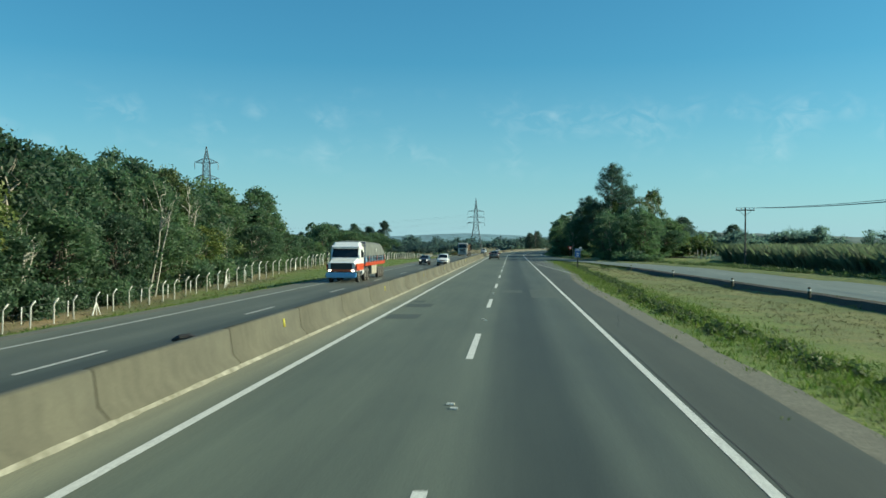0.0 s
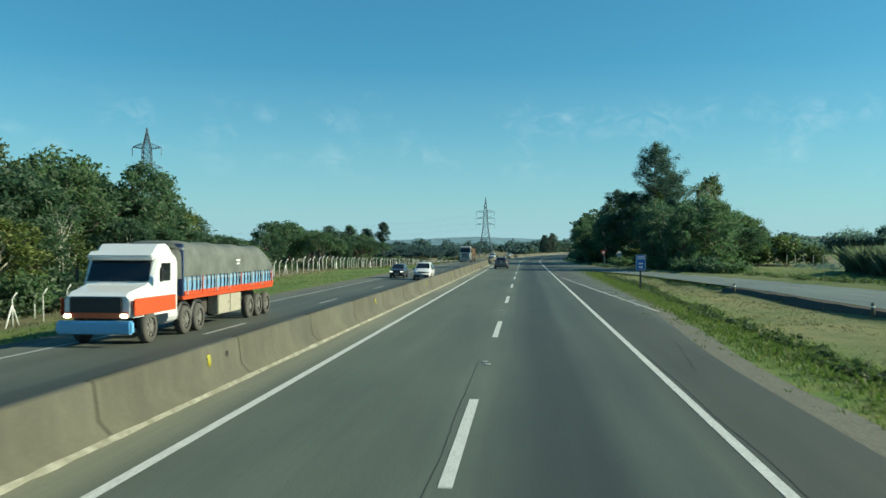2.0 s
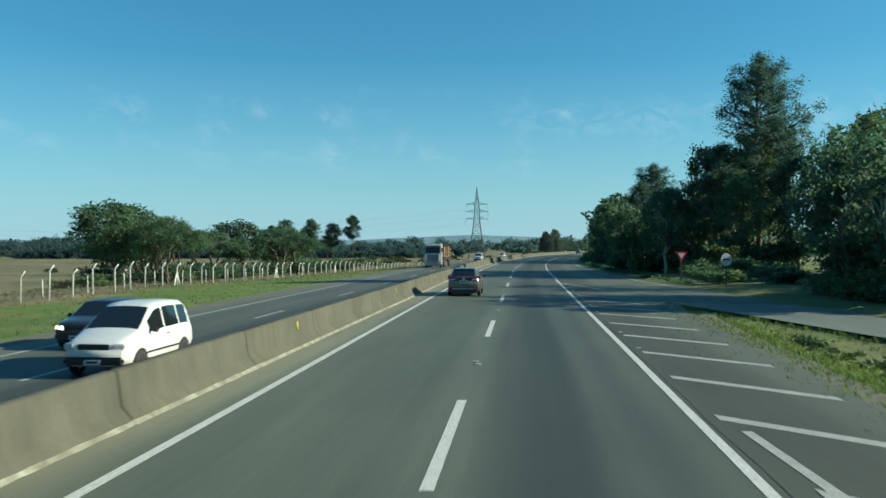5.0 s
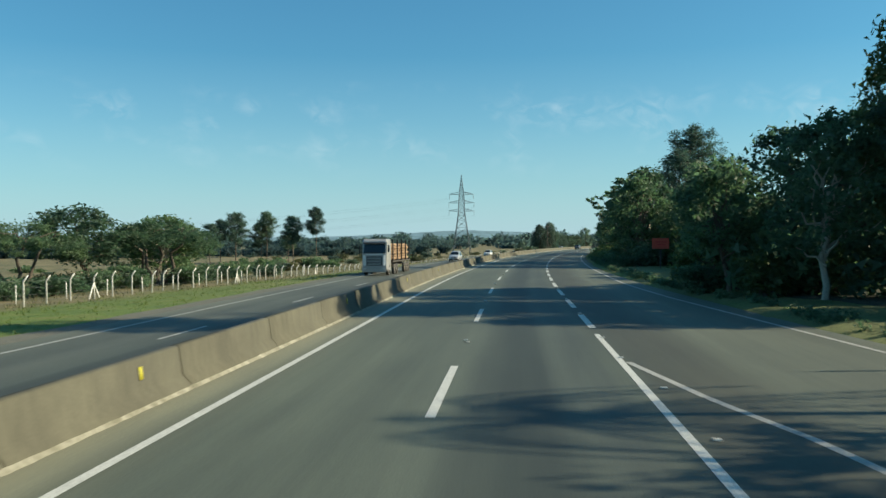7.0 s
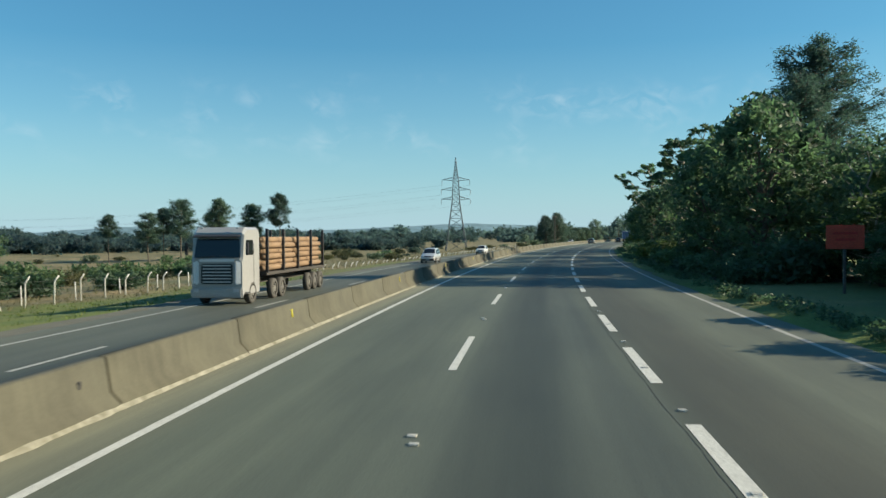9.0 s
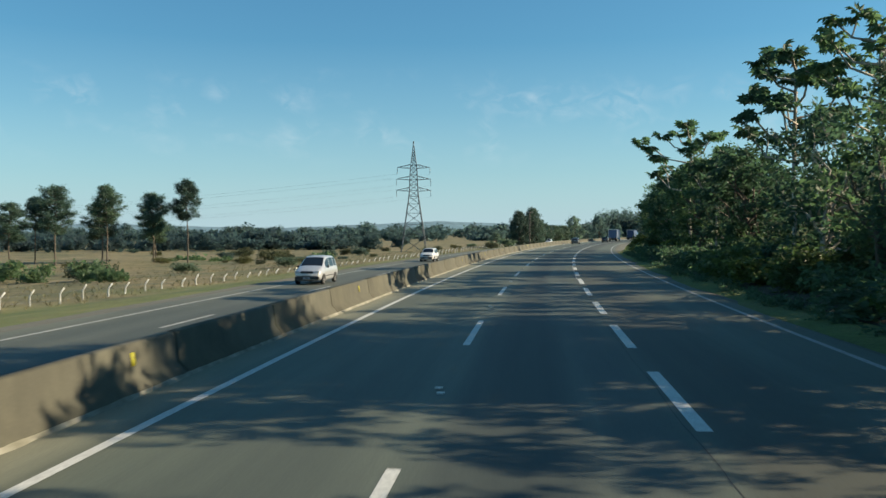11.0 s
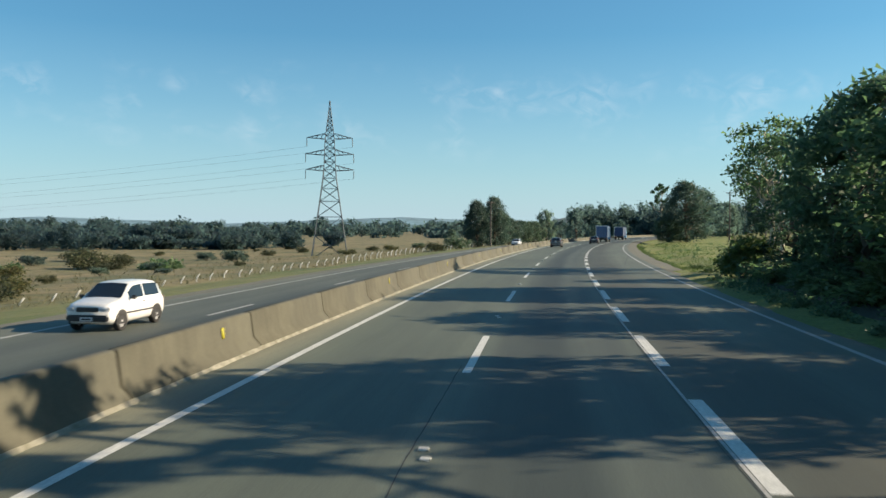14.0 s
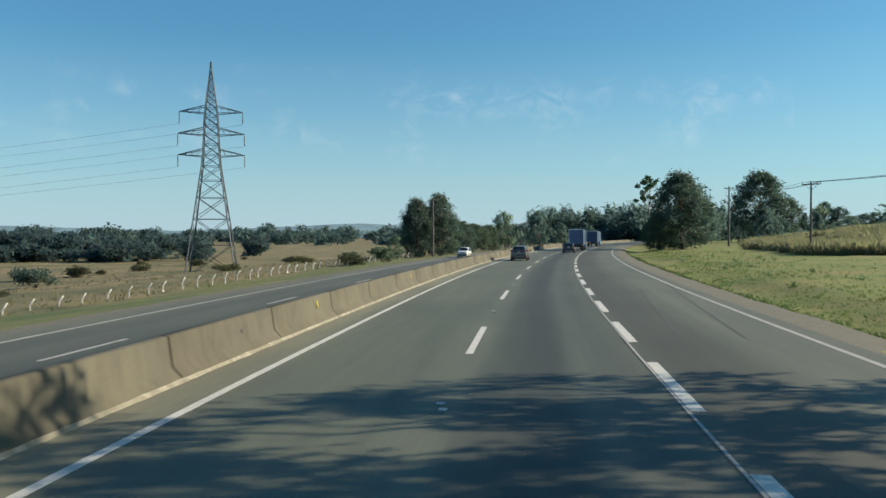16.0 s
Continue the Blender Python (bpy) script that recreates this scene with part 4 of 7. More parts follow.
SCRUB = [meshes(bush(74, 1.5, 2.0, 0.3, 800), (BARK, LEAF_DRY), "scrub"), meshes(bush(75, 1.2, 1.7, 0.28, 700), (BARK, LEAF_DRY), "scrub"), meshes(bush(76, 1.7, 1.8, 0.3, 800), (BARK, LEAF_HAZY), "scrub")]
FAR = [meshes(broadleaf(81, 10, 4.2, 0.1, 34, 42, 0.75), (BARK, HAZE_TINT_LEAF), "far"), meshes(broadleaf(82, 10, 3.6, 0.06, 34, 42, 0.75), (BARK, HAZE_TINT_LEAF), "far"), meshes(pine(83, 10, 2.6, 0.3, 8, 14, 0.7, 0.014, 0.8), (BARK, HAZE_TINT_LEAF), "far")]


def plant(kind, x, y, z, sx, sz, turn, name, label, category, group=""):
    t = thing(name, label, category, group, pose(x, y, z, 0, 0, turn) @ Matrix.Diagonal((sx, sx, sz, 1)))
    part("trunk", kind[0], BARK, t)
    part("crown", kind[1], LEAF, t)
    return t


def plant_at(kind, s, u, sx, sz, turn, name, label, category, group=""):
    p = on_road(s, u)
    return plant(kind, p.x, p.y, ground_z(s, u), sx, sz, turn, name, label, category, group)


def build_trees():
    rng = np.random.default_rng(5)
    # wood behind the fence, on the left of the way
    for row, (u, h) in enumerate(((-35.5, 0.72), (-39.5, 1.22), (-45, 1.48))):
        s = 36.0 + row * 2
        while s < 148 - row * 6:
            taper = float(np.interp(s, [88, 104, 122, 132, 140, 150], [1.0, 0.9, 0.84, 0.74, 0.68, 0.62]))
            k = rng.integers(0, 4)
            hh = h * taper * rng.uniform(0.88, 1.12)
            plant_at(BROAD[k] if rng.random() > 0.09 else YELLOW, s, u + rng.normal() * 0.9, rng.uniform(0.95, 1.25) * (0.8 if row == 0 else 1.05), hh, rng.random() * 360, "tree",
                     "dense dark green broadleaved tree in the roadside wood", "tree", "trees of the wood behind the fence")
            s += rng.uniform(3.2, 5.2) + (0.8 if row else 0)
    for s in np.arange(40, 150, 2.6):
        plant_at(BUSH[rng.integers(0, 2)], s + rng.normal(), -33.2 + rng.normal() * 0.7, rng.uniform(0.9, 1.5), rng.uniform(0.8, 1.7), rng.random() * 360, "shrub", "dark green shrub at the foot of the wood", "shrub", "shrubs at the wood's edge")
    plant_at(BARE, 78, -33.2, 0.6, 1.25, 10, "bare_tree", "pale leaning tree with two slim bare trunks", "tree")
    for s, u, sx, sz, k in ((121, -35.6, 1.0, 1.16, 1), (125.5, -36.5, 0.95, 1.12, 3)):
        plant_at(BROAD[k], s, u, sx, sz, s * 7 % 360, "tree", "tall green broadleaved tree of the roadside wood", "tree", "trees of the wood behind the fence")
    for s, u, sx, sz, turn in ((57, -34.0, 0.6, 0.8, 60), (52, -34.8, 0.7, 1.0, 200), (46, -34.2, 0.6, 0.85, 310), (93, -36.5, 0.7, 1.35, 30), (104, -34.4, 0.5, 0.9, 120)):
        plant_at(BARE, s, u, sx, sz, turn, "bare_tree", "pale bare-limbed tree standing out of the wood", "tree", "bare trees of the wood")
    plant_at(BARE, 66, -34.5, 0.45, 0.9, 140, "bare_tree", "small pale bare-limbed tree in front of the wood", "tree")
    # single trees behind the fence further on
    plant_at(BROAD[3], 150, -32.8, 0.72, 0.66, 20, "tree", "small round dark tree beside the fence", "tree")
    for s, u, sc, sz, k in ((196, -40, 1.0, 1.05, 0), (186, -33.5, 0.6, 0.95, 1), (190, -36, 0.7, 1.0, 1), (236, -37.5, 1.0, 1.05, 1), (246, -41, 0.8, 0.9, 0), (221, -44, 0.9, 0.95, 0)):
        plant_at(UMB[k], s, u, sc * 1.25, sz * 0.98, s * 7 % 360, "umbrella_tree", "spreading flat-topped green tree behind the fence", "tree", "spreading trees behind the fence")
    plant_at(CEC[1], 203, -48, 0.6, 0.92, 0, "slender_tree", "slender tree with a small tufted top", "tree")
    for s, u, sc, sz, k in ((386, -99, 1.1, 0.8, 1), (392, -92, 1.0, 0.82, 2), (402, -88, 1.0, 0.76, 1), (402, -80, 1.05, 0.9, 2), (380, -104, 0.9, 0.62, 1), (376, -112, 0.8, 0.6, 2), (415, -96, 0.8, 0.55, 1), (396, -96, 0.9, 0.66, 1), (389, -106, 0.9, 0.7, 2)):
        plant_at(PINE[k], s, u, sc, sz, s * 11 % 360, "pine_tree", "slim dark pine standing in the pasture", "tree", "pines in the pasture")
    for s, u, sc in ((354, -33.5, 1.0), (358, -35, 1.2), (350, -36, 1.0), (463, -27, 1.5), (470, -24, 1.6), (330, -52, 1.6), (300, -45, 1.3), (420, -70, 2.0), (445, -90, 2.0)):
        plant_at(SCRUB[int(s) % 3], s, u, sc, sc * 0.8, s * 5 % 360, "shrub", "dull grey-green shrub in the dry pasture", "shrub", "shrubs in the pasture")
    for i in range(70):
        s, u = rng.uniform(210, 560), -42 - rng.exponential(45)
        sc = rng.uniform(0.5, 1.5)
        plant_at(SCRUB[rng.integers(0, 3)], s, u, sc, sc * rng.uniform(0.5, 0.9), rng.random() * 360, "shrub", "low dull scrub in the dry pasture", "shrub", "shrubs in the pasture")
    # grove and wood on the right of the way
    plant_at(PINE[0], 186, 22.6, 1.06, 1.02, 40, "pine_tree", "tall dark pine towering over the grove", "tree", "pines of the grove")
    plant_at(PINE[0], 196, 26.5, 0.85, 0.82, 190, "pine_tree", "dark pine in the grove", "tree", "pines of the grove")
    plant_at(PINE[0], 184, 18.5, 0.7, 0.6, 100, "pine_tree", "dark pine in the grove", "tree", "pines of the grove")
    plant_at(PINE[0], 262, 22.0, 1.15, 0.88, 60, "pine_tree", "tall dark pine above the wood's edge", "tree", "pines of the grove")
    plant_at(PINE[0], 257.5, 20.0, 0.8, 0.7, 10, "pine_tree", "dark pine above the wood's edge", "tree", "pines of the grove")
    plant_at(UMB[1], 164, 30.5, 0.7, 1.12, 70, "umbrella_tree", "flat-topped open tree at the grove's edge", "tree")
    for s in np.arange(131, 153, 2.3):
        plant_at(BUSH[rng.integers(0, 2)], s, SIDE_FAR(s) + 3.4 + rng.random() * 1.6, rng.uniform(1.0, 1.5), rng.uniform(0.6, 0.95), rng.random() * 360, "shrub", "dark shrub in the hedge beyond the service road", "shrub", "hedge shrubs by the service road")
    for s, u, sx, sz in ((166, 15.0, 0.9, 0.5), (169, 15.8, 1.0, 0.45), (172, 14.8, 0.8, 0.4), (175, 15.6, 1.0, 0.6), (178, 16.2, 1.2, 0.8), (170, 19.5, 1.3, 0.6), (176, 19.5, 1.4, 0.8), (164, 18.6, 1.1, 0.5)):
        plant_at(BUSH[int(s) % 2], s, u, sx, sz, s * 17 % 360, "shrub", "dark undergrowth shrub at the grove's foot", "shrub", "shrubs of the shaded wood")
    plant_at(PALM, 164.5, 25.2, 1.1, 1.28, 0, "palm", "palm with drooping fronds at the grove's edge", "palm")
    front = curve_of([(143, 18.5), (152, 18.8), (154, 23.0), (161, 23.5), (164, 27.5), (179, 27.0), (181.5, 15.8), (190, 12.0), (200, 12.5), (205, 17.8), (236, 17.8), (241, 12.5), (262, 11.8), (330, 11.8), (352, 12.4), (372, 13.5)])
    tallness = curve_of([(142, 0.78), (151, 0.78), (154, 0.5), (163, 0.48), (165, 0.7), (172, 0.74), (178, 0.8), (180, 1.22), (187, 1.2), (190, 1.05), (193, 0.86), (200, 1.0), (204, 0.74), (209, 0.6), (236, 0.6), (246, 0.66), (250.5, 1.12), (268, 1.12), (303, 0.5), (311, 0.5), (313, 0.5), (330, 0.5), (368, 0.5)])
    s = 144.0
    while s < 237:
        if 188.0 < s < 192.5:
            s = 192.5
        near = front(s)
        tall = tallness(s)
        for row in range(3 if 177 < s < 270 else 2):
            u = near + row * 4.6 + rng.normal() * 0.6
            hh = (0.68, 0.92, 1.02)[row] * tall * rng.uniform(0.85, 1.12)
            if s < 153:
                hh = tall * rng.uniform(0.9, 1.05)
            plant_at(BROAD[rng.integers(0, 4)] if rng.random() > 0.12 else YELLOW, s + rng.normal() * 0.6, u, rng.uniform(0.8, 1.05) * (0.72 if row == 0 else 0.92), hh, rng.random() * 360, "tree", "shaded dark green broadleaved tree of the roadside wood", "tree", "trees of the shaded wood")
        plant_at(BUSH[rng.integers(0, 3)], s + 2 + rng.normal(), near - 0.9, rng.uniform(0.7, 1.1), rng.uniform(0.6, 1.2), rng.random() * 360, "shrub", "dark shrub under the shaded wood's edge", "shrub", "shrubs of the shaded wood")
        for k in range(2):
            plant_at(BUSH[rng.integers(0, 2)], s + rng.normal() * 1.6, near + 1.2 + 2.6 * k + rng.random() * 1.2, rng.uniform(1.3, 1.9), rng.uniform(1.2, 1.9), rng.random() * 360, "shrub", "dark undergrowth shrub inside the shaded wood", "shrub", "shrubs of the shaded wood")
        s += rng.uniform(4.6, 6.0) if s < 262 else rng.uniform(4.6, 6.4)
    # looser wood further on: tall trees in groups, low growth with sunny gaps between them
    for s, u, sx, sz, k in ((271.5, 14.2, 0.75, 0.74, 1), (276.2, 14.0, 0.75, 0.76, 0), (279.8, 15.2, 0.65, 0.74, 2), (281.0, 16.5, 0.6, 0.56, 2), (292.5, 14.2, 0.9, 0.74, 5), (297, 15.5, 0.8, 0.7, 4), (286, 19.0, 0.7, 0.6, 1), (241.3, 13.8, 0.95, 0.92, 5), (244.6, 15.0, 0.95, 1.0, 4), (249.2, 14.2, 0.5, 0.6, 1), (253.0, 13.8, 0.95, 0.86, 5), (256.6, 15.2, 1.0, 0.92, 6), (260, 14.4, 0.7, 0.86, 1), (264.2, 16.0, 0.8, 0.86, 0), (268.0, 14.4, 0.6, 0.78, 2), (240, 18.5, 0.8, 0.7, 2), (252, 19, 0.8, 0.72, 1), (258.5, 19.5, 0.9, 0.85, 0), (148.6, 16.8, 0.75, 0.8, 1), (151.8, 17.6, 0.7, 0.84, 0), (145.6, 17.6, 0.6, 0.76, 2), (161, 23.0, 0.8, 0.86, 2), (159, 25.0, 0.8, 0.9, 0),
                            (310.9, 13.8, 0.85, 0.84, 5), (312.0, 16.0, 0.65, 0.92, 4), (321.4, 13.8, 0.85, 0.82, 5), (323.0, 16.0, 0.8, 0.9, 4), (320.4, 17.0, 0.8, 0.88, 5),
                            (333.8, 14.0, 0.95, 0.66, 4), (331.3, 16.5, 0.7, 0.74, 5), (342.0, 14.0, 0.9, 0.84, 5), (344.6, 16.2, 0.9, 0.9, 4), (345.8, 14.0, 0.7, 0.82, 5), (352.6, 14.2, 0.6, 0.48, 7),
                            (361.4, 14.8, 0.7, 0.82, 3), (364.4, 15.4, 0.9, 0.96, 3), (367.0, 16.8, 0.7, 0.86, 3)):
        plant_at((LOOSE + BROAD)[k], s, u, sx, sz, s * 9 % 360, "tree", "loose-crowned green tree of the roadside wood", "tree", "trees of the shaded wood")
    for s in np.arange(238, 355, 3.4):
        near = 11.7 + 0.03 * max(0.0, s - 320) + rng.normal() * 0.4
        plant_at(BUSH[rng.integers(0, 3)], s + rng.normal() * 0.8, near, rng.uniform(0.8, 1.2), rng.uniform(0.55, 0.9), rng.random() * 360, "shrub", "green shrub at the wood's edge", "shrub", "shrubs of the shaded wood")
        plant_at(BUSH[rng.integers(0, 2)], s + rng.normal() * 1.2, near + 2.8 + rng.random(), rng.uniform(1.1, 1.6), rng.uniform(0.7, 1.25) if 296 < s < 322 else rng.uniform(1.1, 1.6), rng.random() * 360, "shrub", "undergrowth shrub inside the shaded wood", "shrub", "shrubs of the shaded wood")
        if rng.random() < 0.75:
            plant_at(BROAD[rng.integers(0, 4)], s + rng.normal() * 1.2, near + (13.5 if 290 < s < 322 else 9.5) + rng.random() * 3, rng.uniform(0.8, 1.0), rng.uniform(0.66, 0.8) if s < 345 else 0.5, rng.random() * 360, "tree", "loose-crowned green tree of the roadside wood", "tree", "trees of the shaded wood")
    for s, u, sc, sz, k in ((316.0, 14.0, 1.3, 1.1, 0), (286.5, 15.4, 1.35, 1.15, 1), (281.5, 18.0, 1.25, 1.2, 0), (297, 13.0, 0.75, 0.7, 1)):
        plant_at(CEC[k], s, u, sc, sz, s * 13 % 360, "cecropia_tree", "candelabra tree with large lobed leaves on pale branches", "tree", "candelabra trees")
    for s, u, sx, sz, k in ((229, -41, 1.15, 0.78, 2), (240, -39, 1.2, 0.74, 0), (250, -44, 1.1, 0.7, 2), (196, -43, 1.15, 0.85, 0), (204, -46, 1.1, 0.8, 3), (189, -40, 1.0, 0.8, 2)):
        plant_at(BROAD[k], s, u, sx, sz, s * 9 % 360, "tree", "spreading green tree behind the fence", "tree", "spreading trees behind the fence")
    for s in np.arange(182, 262, 4.2):
        plant_at(BUSH[rng.integers(0, 2)], s, -34.5 - rng.random() * 6, rng.uniform(1.0, 1.7), rng.uniform(0.7, 1.2), rng.random() * 360, "shrub", "green scrub below the spreading trees", "shrub", "scrub behind the fence")
    for s, u, sc in ((357, 12.2, 0.8), (353, 11.6, 1.0), (360, 13.4, 0.7)):
        plant_at(BUSH[2], s, u, sc, sc, s * 3 % 360, "shrub", "tall straggly shrub at the wood's end", "shrub")
    for i in range(34):
        s, sc = rng.uniform(455, 600), rng.uniform(0.8, 1.7)
        plant_at(SCRUB[rng.integers(0, 3)], s, rng.uniform(40, 80), sc, sc * rng.uniform(0.6, 1.0), rng.random() * 360, "shrub", "dull brush among the reeds of the field", "shrub", "brush in the reeds")
    for s, u, sc in ((163, 33, 1.5), (160, 36, 1.8), (158, 39, 1.2), (166, 30, 1.7), (160, 31, 1.2)):
        plant_at(BUSH[2], s, u, sc, sc, s * 3 % 360, "shrub", "yellow-green bush beside the grove", "shrub")
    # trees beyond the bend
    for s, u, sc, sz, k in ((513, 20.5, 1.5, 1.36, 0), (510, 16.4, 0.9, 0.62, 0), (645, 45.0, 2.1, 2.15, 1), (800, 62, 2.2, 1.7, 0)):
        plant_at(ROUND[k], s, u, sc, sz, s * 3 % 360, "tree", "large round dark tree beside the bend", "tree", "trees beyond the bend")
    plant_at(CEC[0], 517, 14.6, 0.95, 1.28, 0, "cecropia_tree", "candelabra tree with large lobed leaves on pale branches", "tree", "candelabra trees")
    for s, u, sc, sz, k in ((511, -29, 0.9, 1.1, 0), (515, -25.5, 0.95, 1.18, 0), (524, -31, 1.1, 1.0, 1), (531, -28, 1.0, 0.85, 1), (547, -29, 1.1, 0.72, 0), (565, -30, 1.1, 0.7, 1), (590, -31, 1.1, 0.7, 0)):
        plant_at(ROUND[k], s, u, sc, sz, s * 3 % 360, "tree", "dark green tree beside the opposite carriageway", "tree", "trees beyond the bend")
    for s, u, sc, sz in ((650, 62.5, 1.0, 0.8), (656, 65, 0.9, 0.92), (648, 68, 0.9, 0.72), (690, 77, 1.0, 0.52), (700, 82, 1.2, 0.6), (705, 86, 1.1, 0.66), (698, 90, 1.0, 0.6), (712, 95, 1.3, 0.64), (704, 100, 1.1, 0.7)):
        plant_at(FAR[int(s + u) % 2], s, u, sc, sz, s * 5 % 360, "tree", "hazy dark tree at the back of the reed field", "tree", "trees behind the reed field")
    for i in range(46):
        s = rng.uniform(600, 900)
        u = rng.uniform(-70, -20) if i % 2 else rng.uniform(14, 60)
        sc = rng.uniform(0.7, 1.05) if i % 2 else rng.uniform(1.0, 1.7) * (0.55 if u > 35 else 1.0)
        plant_at(FAR[rng.integers(0, 3)], s, u, sc, sc * rng.uniform(0.8, 1.15), rng.random() * 360, "tree", "distant green tree closing the road's view", "tree", "trees beyond the bend")


build_trees()


def far_woods(name, label, places, mats=None, fine=1.0):
    """Distant woods in one mesh: many small leaf clumps with an uneven skyline."""
    rng = np.random.default_rng(9)
    b = Build()
    for x, y, z, r, h in places:
        for k in range(6):
            c = (x + rng.normal() * r * 0.45, y + rng.normal() * r * 0.45, z + h * rng.uniform(0.25, 0.8))
            b.leaves(rng, blob_points(rng, int(60 / fine ** 1.5), c, (r * 0.5, r * 0.5, h * 0.32), 0.5), r * 0.13 * fine, 0.8)
            b.leaves(rng, blob_points(rng, 22, c, (r * 0.36, r * 0.36, h * 0.24), 0.0), r * 0.24, 0.9)
        b.leaves(rng, blob_points(rng, 8, (x, y, z + h * 0.15), (r * 0.7, r * 0.7, h * 0.14), 0.0), r * 0.4, 0.8)
    tagged(part(name, b, mats or HAZE_TINT_LEAF), label, "woodland", "", "stuff")


rng = np.random.default_rng(12)
belt = []
for i in range(440):
    a = rng.uniform(-1.15, 0.36)
    d = rng.uniform(430, 640) if i % 2 else rng.uniform(760, 1300)
    x, y = d * math.sin(a), 130 + d * math.cos(a)
    if -60 < along(x, y)[1] < 60 and along(x, y)[0] < 900:
        continue
    if d < 640 and (-0.16 < a or noise.noise((a * 9, d * 0.01, 0)) < -0.22):
        continue
    sc = d / 600
    belt.append((x, y, -3.8, 8 * sc * rng.uniform(0.8, 1.3), 6.5 * sc * rng.uniform(0.6, 1.5)))
for i in range(60):
    f = rng.random()
    p = Vector((80 + 75 * f + rng.normal() * 6, 775 - 20 * f + rng.normal() * 14))
    belt.append((p.x, p.y, -1.0, 7 * rng.uniform(0.8, 1.3), 16 * rng.uniform(0.8, 1.25)))
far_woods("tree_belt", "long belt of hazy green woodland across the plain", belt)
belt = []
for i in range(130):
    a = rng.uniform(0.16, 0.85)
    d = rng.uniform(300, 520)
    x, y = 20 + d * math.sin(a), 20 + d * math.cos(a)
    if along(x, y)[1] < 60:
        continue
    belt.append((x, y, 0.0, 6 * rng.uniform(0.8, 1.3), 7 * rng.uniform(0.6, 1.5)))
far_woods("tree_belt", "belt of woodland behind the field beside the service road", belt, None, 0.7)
belt = []
for i in range(95):
    s, u = rng.uniform(150, 420), -44 - rng.exponential(38)
    if noise.noise((s * 0.02, u * 0.02, 8)) < 0.0:
        continue
    p = on_road(s, u)
    belt.append((p.x, p.y, ground_z(s, u) - 0.3, rng.uniform(2.0, 4.0), rng.uniform(1.5, 4.5) * (1.3 if s < 260 else 0.7 if s < 350 else 0.4)))
wood_belt = []
for i in range(110):
    f = rng.random()
    x, y = -235 + 190 * f + rng.normal() * 14, 520 + 60 * f + rng.normal() * 22
    if along(x, y)[1] > -55:
        continue
    wood_belt.append((x, y, -3.6, rng.uniform(3.5, 7.5), rng.uniform(2.5, 7.5)))
far_woods("pasture_wood", "belt of hazy green trees across the pasture", wood_belt, HAZE_TINT_LEAF, 0.62)
far_woods("pasture_scrub", "patches of green scrub and low trees in the pasture", belt, LEAF)

# low hills on the horizon, the blue of haze put into their colours
HILL = mottled("hazed_wooded_hill", (0.075, 0.115, 0.11), (0.1, 0.135, 0.125), 0.01, 0.95, 0.05, 0)
FARHILL = mottled("haze_blue_hill", (0.1, 0.19, 0.235), (0.12, 0.21, 0.25), 0.004, 1.0, 0.02, 0)


def hill(name, label, mat, x0, y0, x1, y1, depth, heights):
    b = Build()
    n = len(heights) - 1
    d = Vector((x1 - x0, y1 - y0)).normalized()
    nrm = Vector((-d.y, d.x))
    steps = n * 8
    for i in range(steps + 1):
        f = i / steps
        h = float(np.interp(f * n, range(n + 1), heights)) + 2.0 * noise.noise((f * 37, 1, 0)) * min(1, f * 8, (1 - f) * 8)
        p = Vector((x0 + (x1 - x0) * f, y0 + (y1 - y0) * f))
        for q, k in ((-1, 0), (-0.55, 0.55), (-0.2, 0.92), (0, 1), (0.4, 0.7), (1, 0)):
            v = p + nrm * q * depth
            b.v.append((v.x, v.y, -4 + h * k))
    for i in range(steps):
        for k in range(5):
            b.f.append((i * 6 + k, i * 6 + k + 1, (i + 1) * 6 + k + 1, (i + 1) * 6 + k))
    tagged(part(name, b, mat, smooth=True), label, "hill", "", "structure")


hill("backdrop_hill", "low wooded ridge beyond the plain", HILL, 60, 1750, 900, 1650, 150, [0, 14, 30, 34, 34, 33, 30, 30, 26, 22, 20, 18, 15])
hill("backdrop_hill", "hills on the horizon, coloured pale blue for haze", FARHILL, -2600, 3300, 1500, 4200, 350, [15, 40, 28, 50, 38, 28, 42, 58, 45, 34, 40, 30, 20])
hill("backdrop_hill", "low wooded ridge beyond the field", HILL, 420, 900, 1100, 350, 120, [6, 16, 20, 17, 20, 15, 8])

# ---------------------------------------------------------------- signs and small road furniture
BLUE = mottled("blue_enamel", (0.02, 0.11, 0.4), (0.03, 0.14, 0.45), 3.0, 0.4, 20, 0.05, 0.002)
WHITE = mottled("white_enamel", (0.74, 0.74, 0.72), (0.62, 0.62, 0.6), 3.0, 0.45, 20, 0.05, 0.002)
RED = mottled("red_enamel", (0.55, 0.03, 0.025), (0.45, 0.03, 0.025), 3.0, 0.45, 20, 0.05, 0.002)
ORANGE = mottled("faded_red_board", (0.62, 0.075, 0.04), (0.52, 0.06, 0.035), 3.0, 0.5, 20, 0.05, 0.002)
BLACK = mottled("black_paint", (0.02, 0.02, 0.022), (0.035, 0.035, 0.035), 3.0, 0.6, 20, 0.05, 0.002)
POST = mottled("dark_sign_post", (0.06, 0.055, 0.05), (0.1, 0.09, 0.08), 4.0, 0.8, 20, 0.1, 0.004)


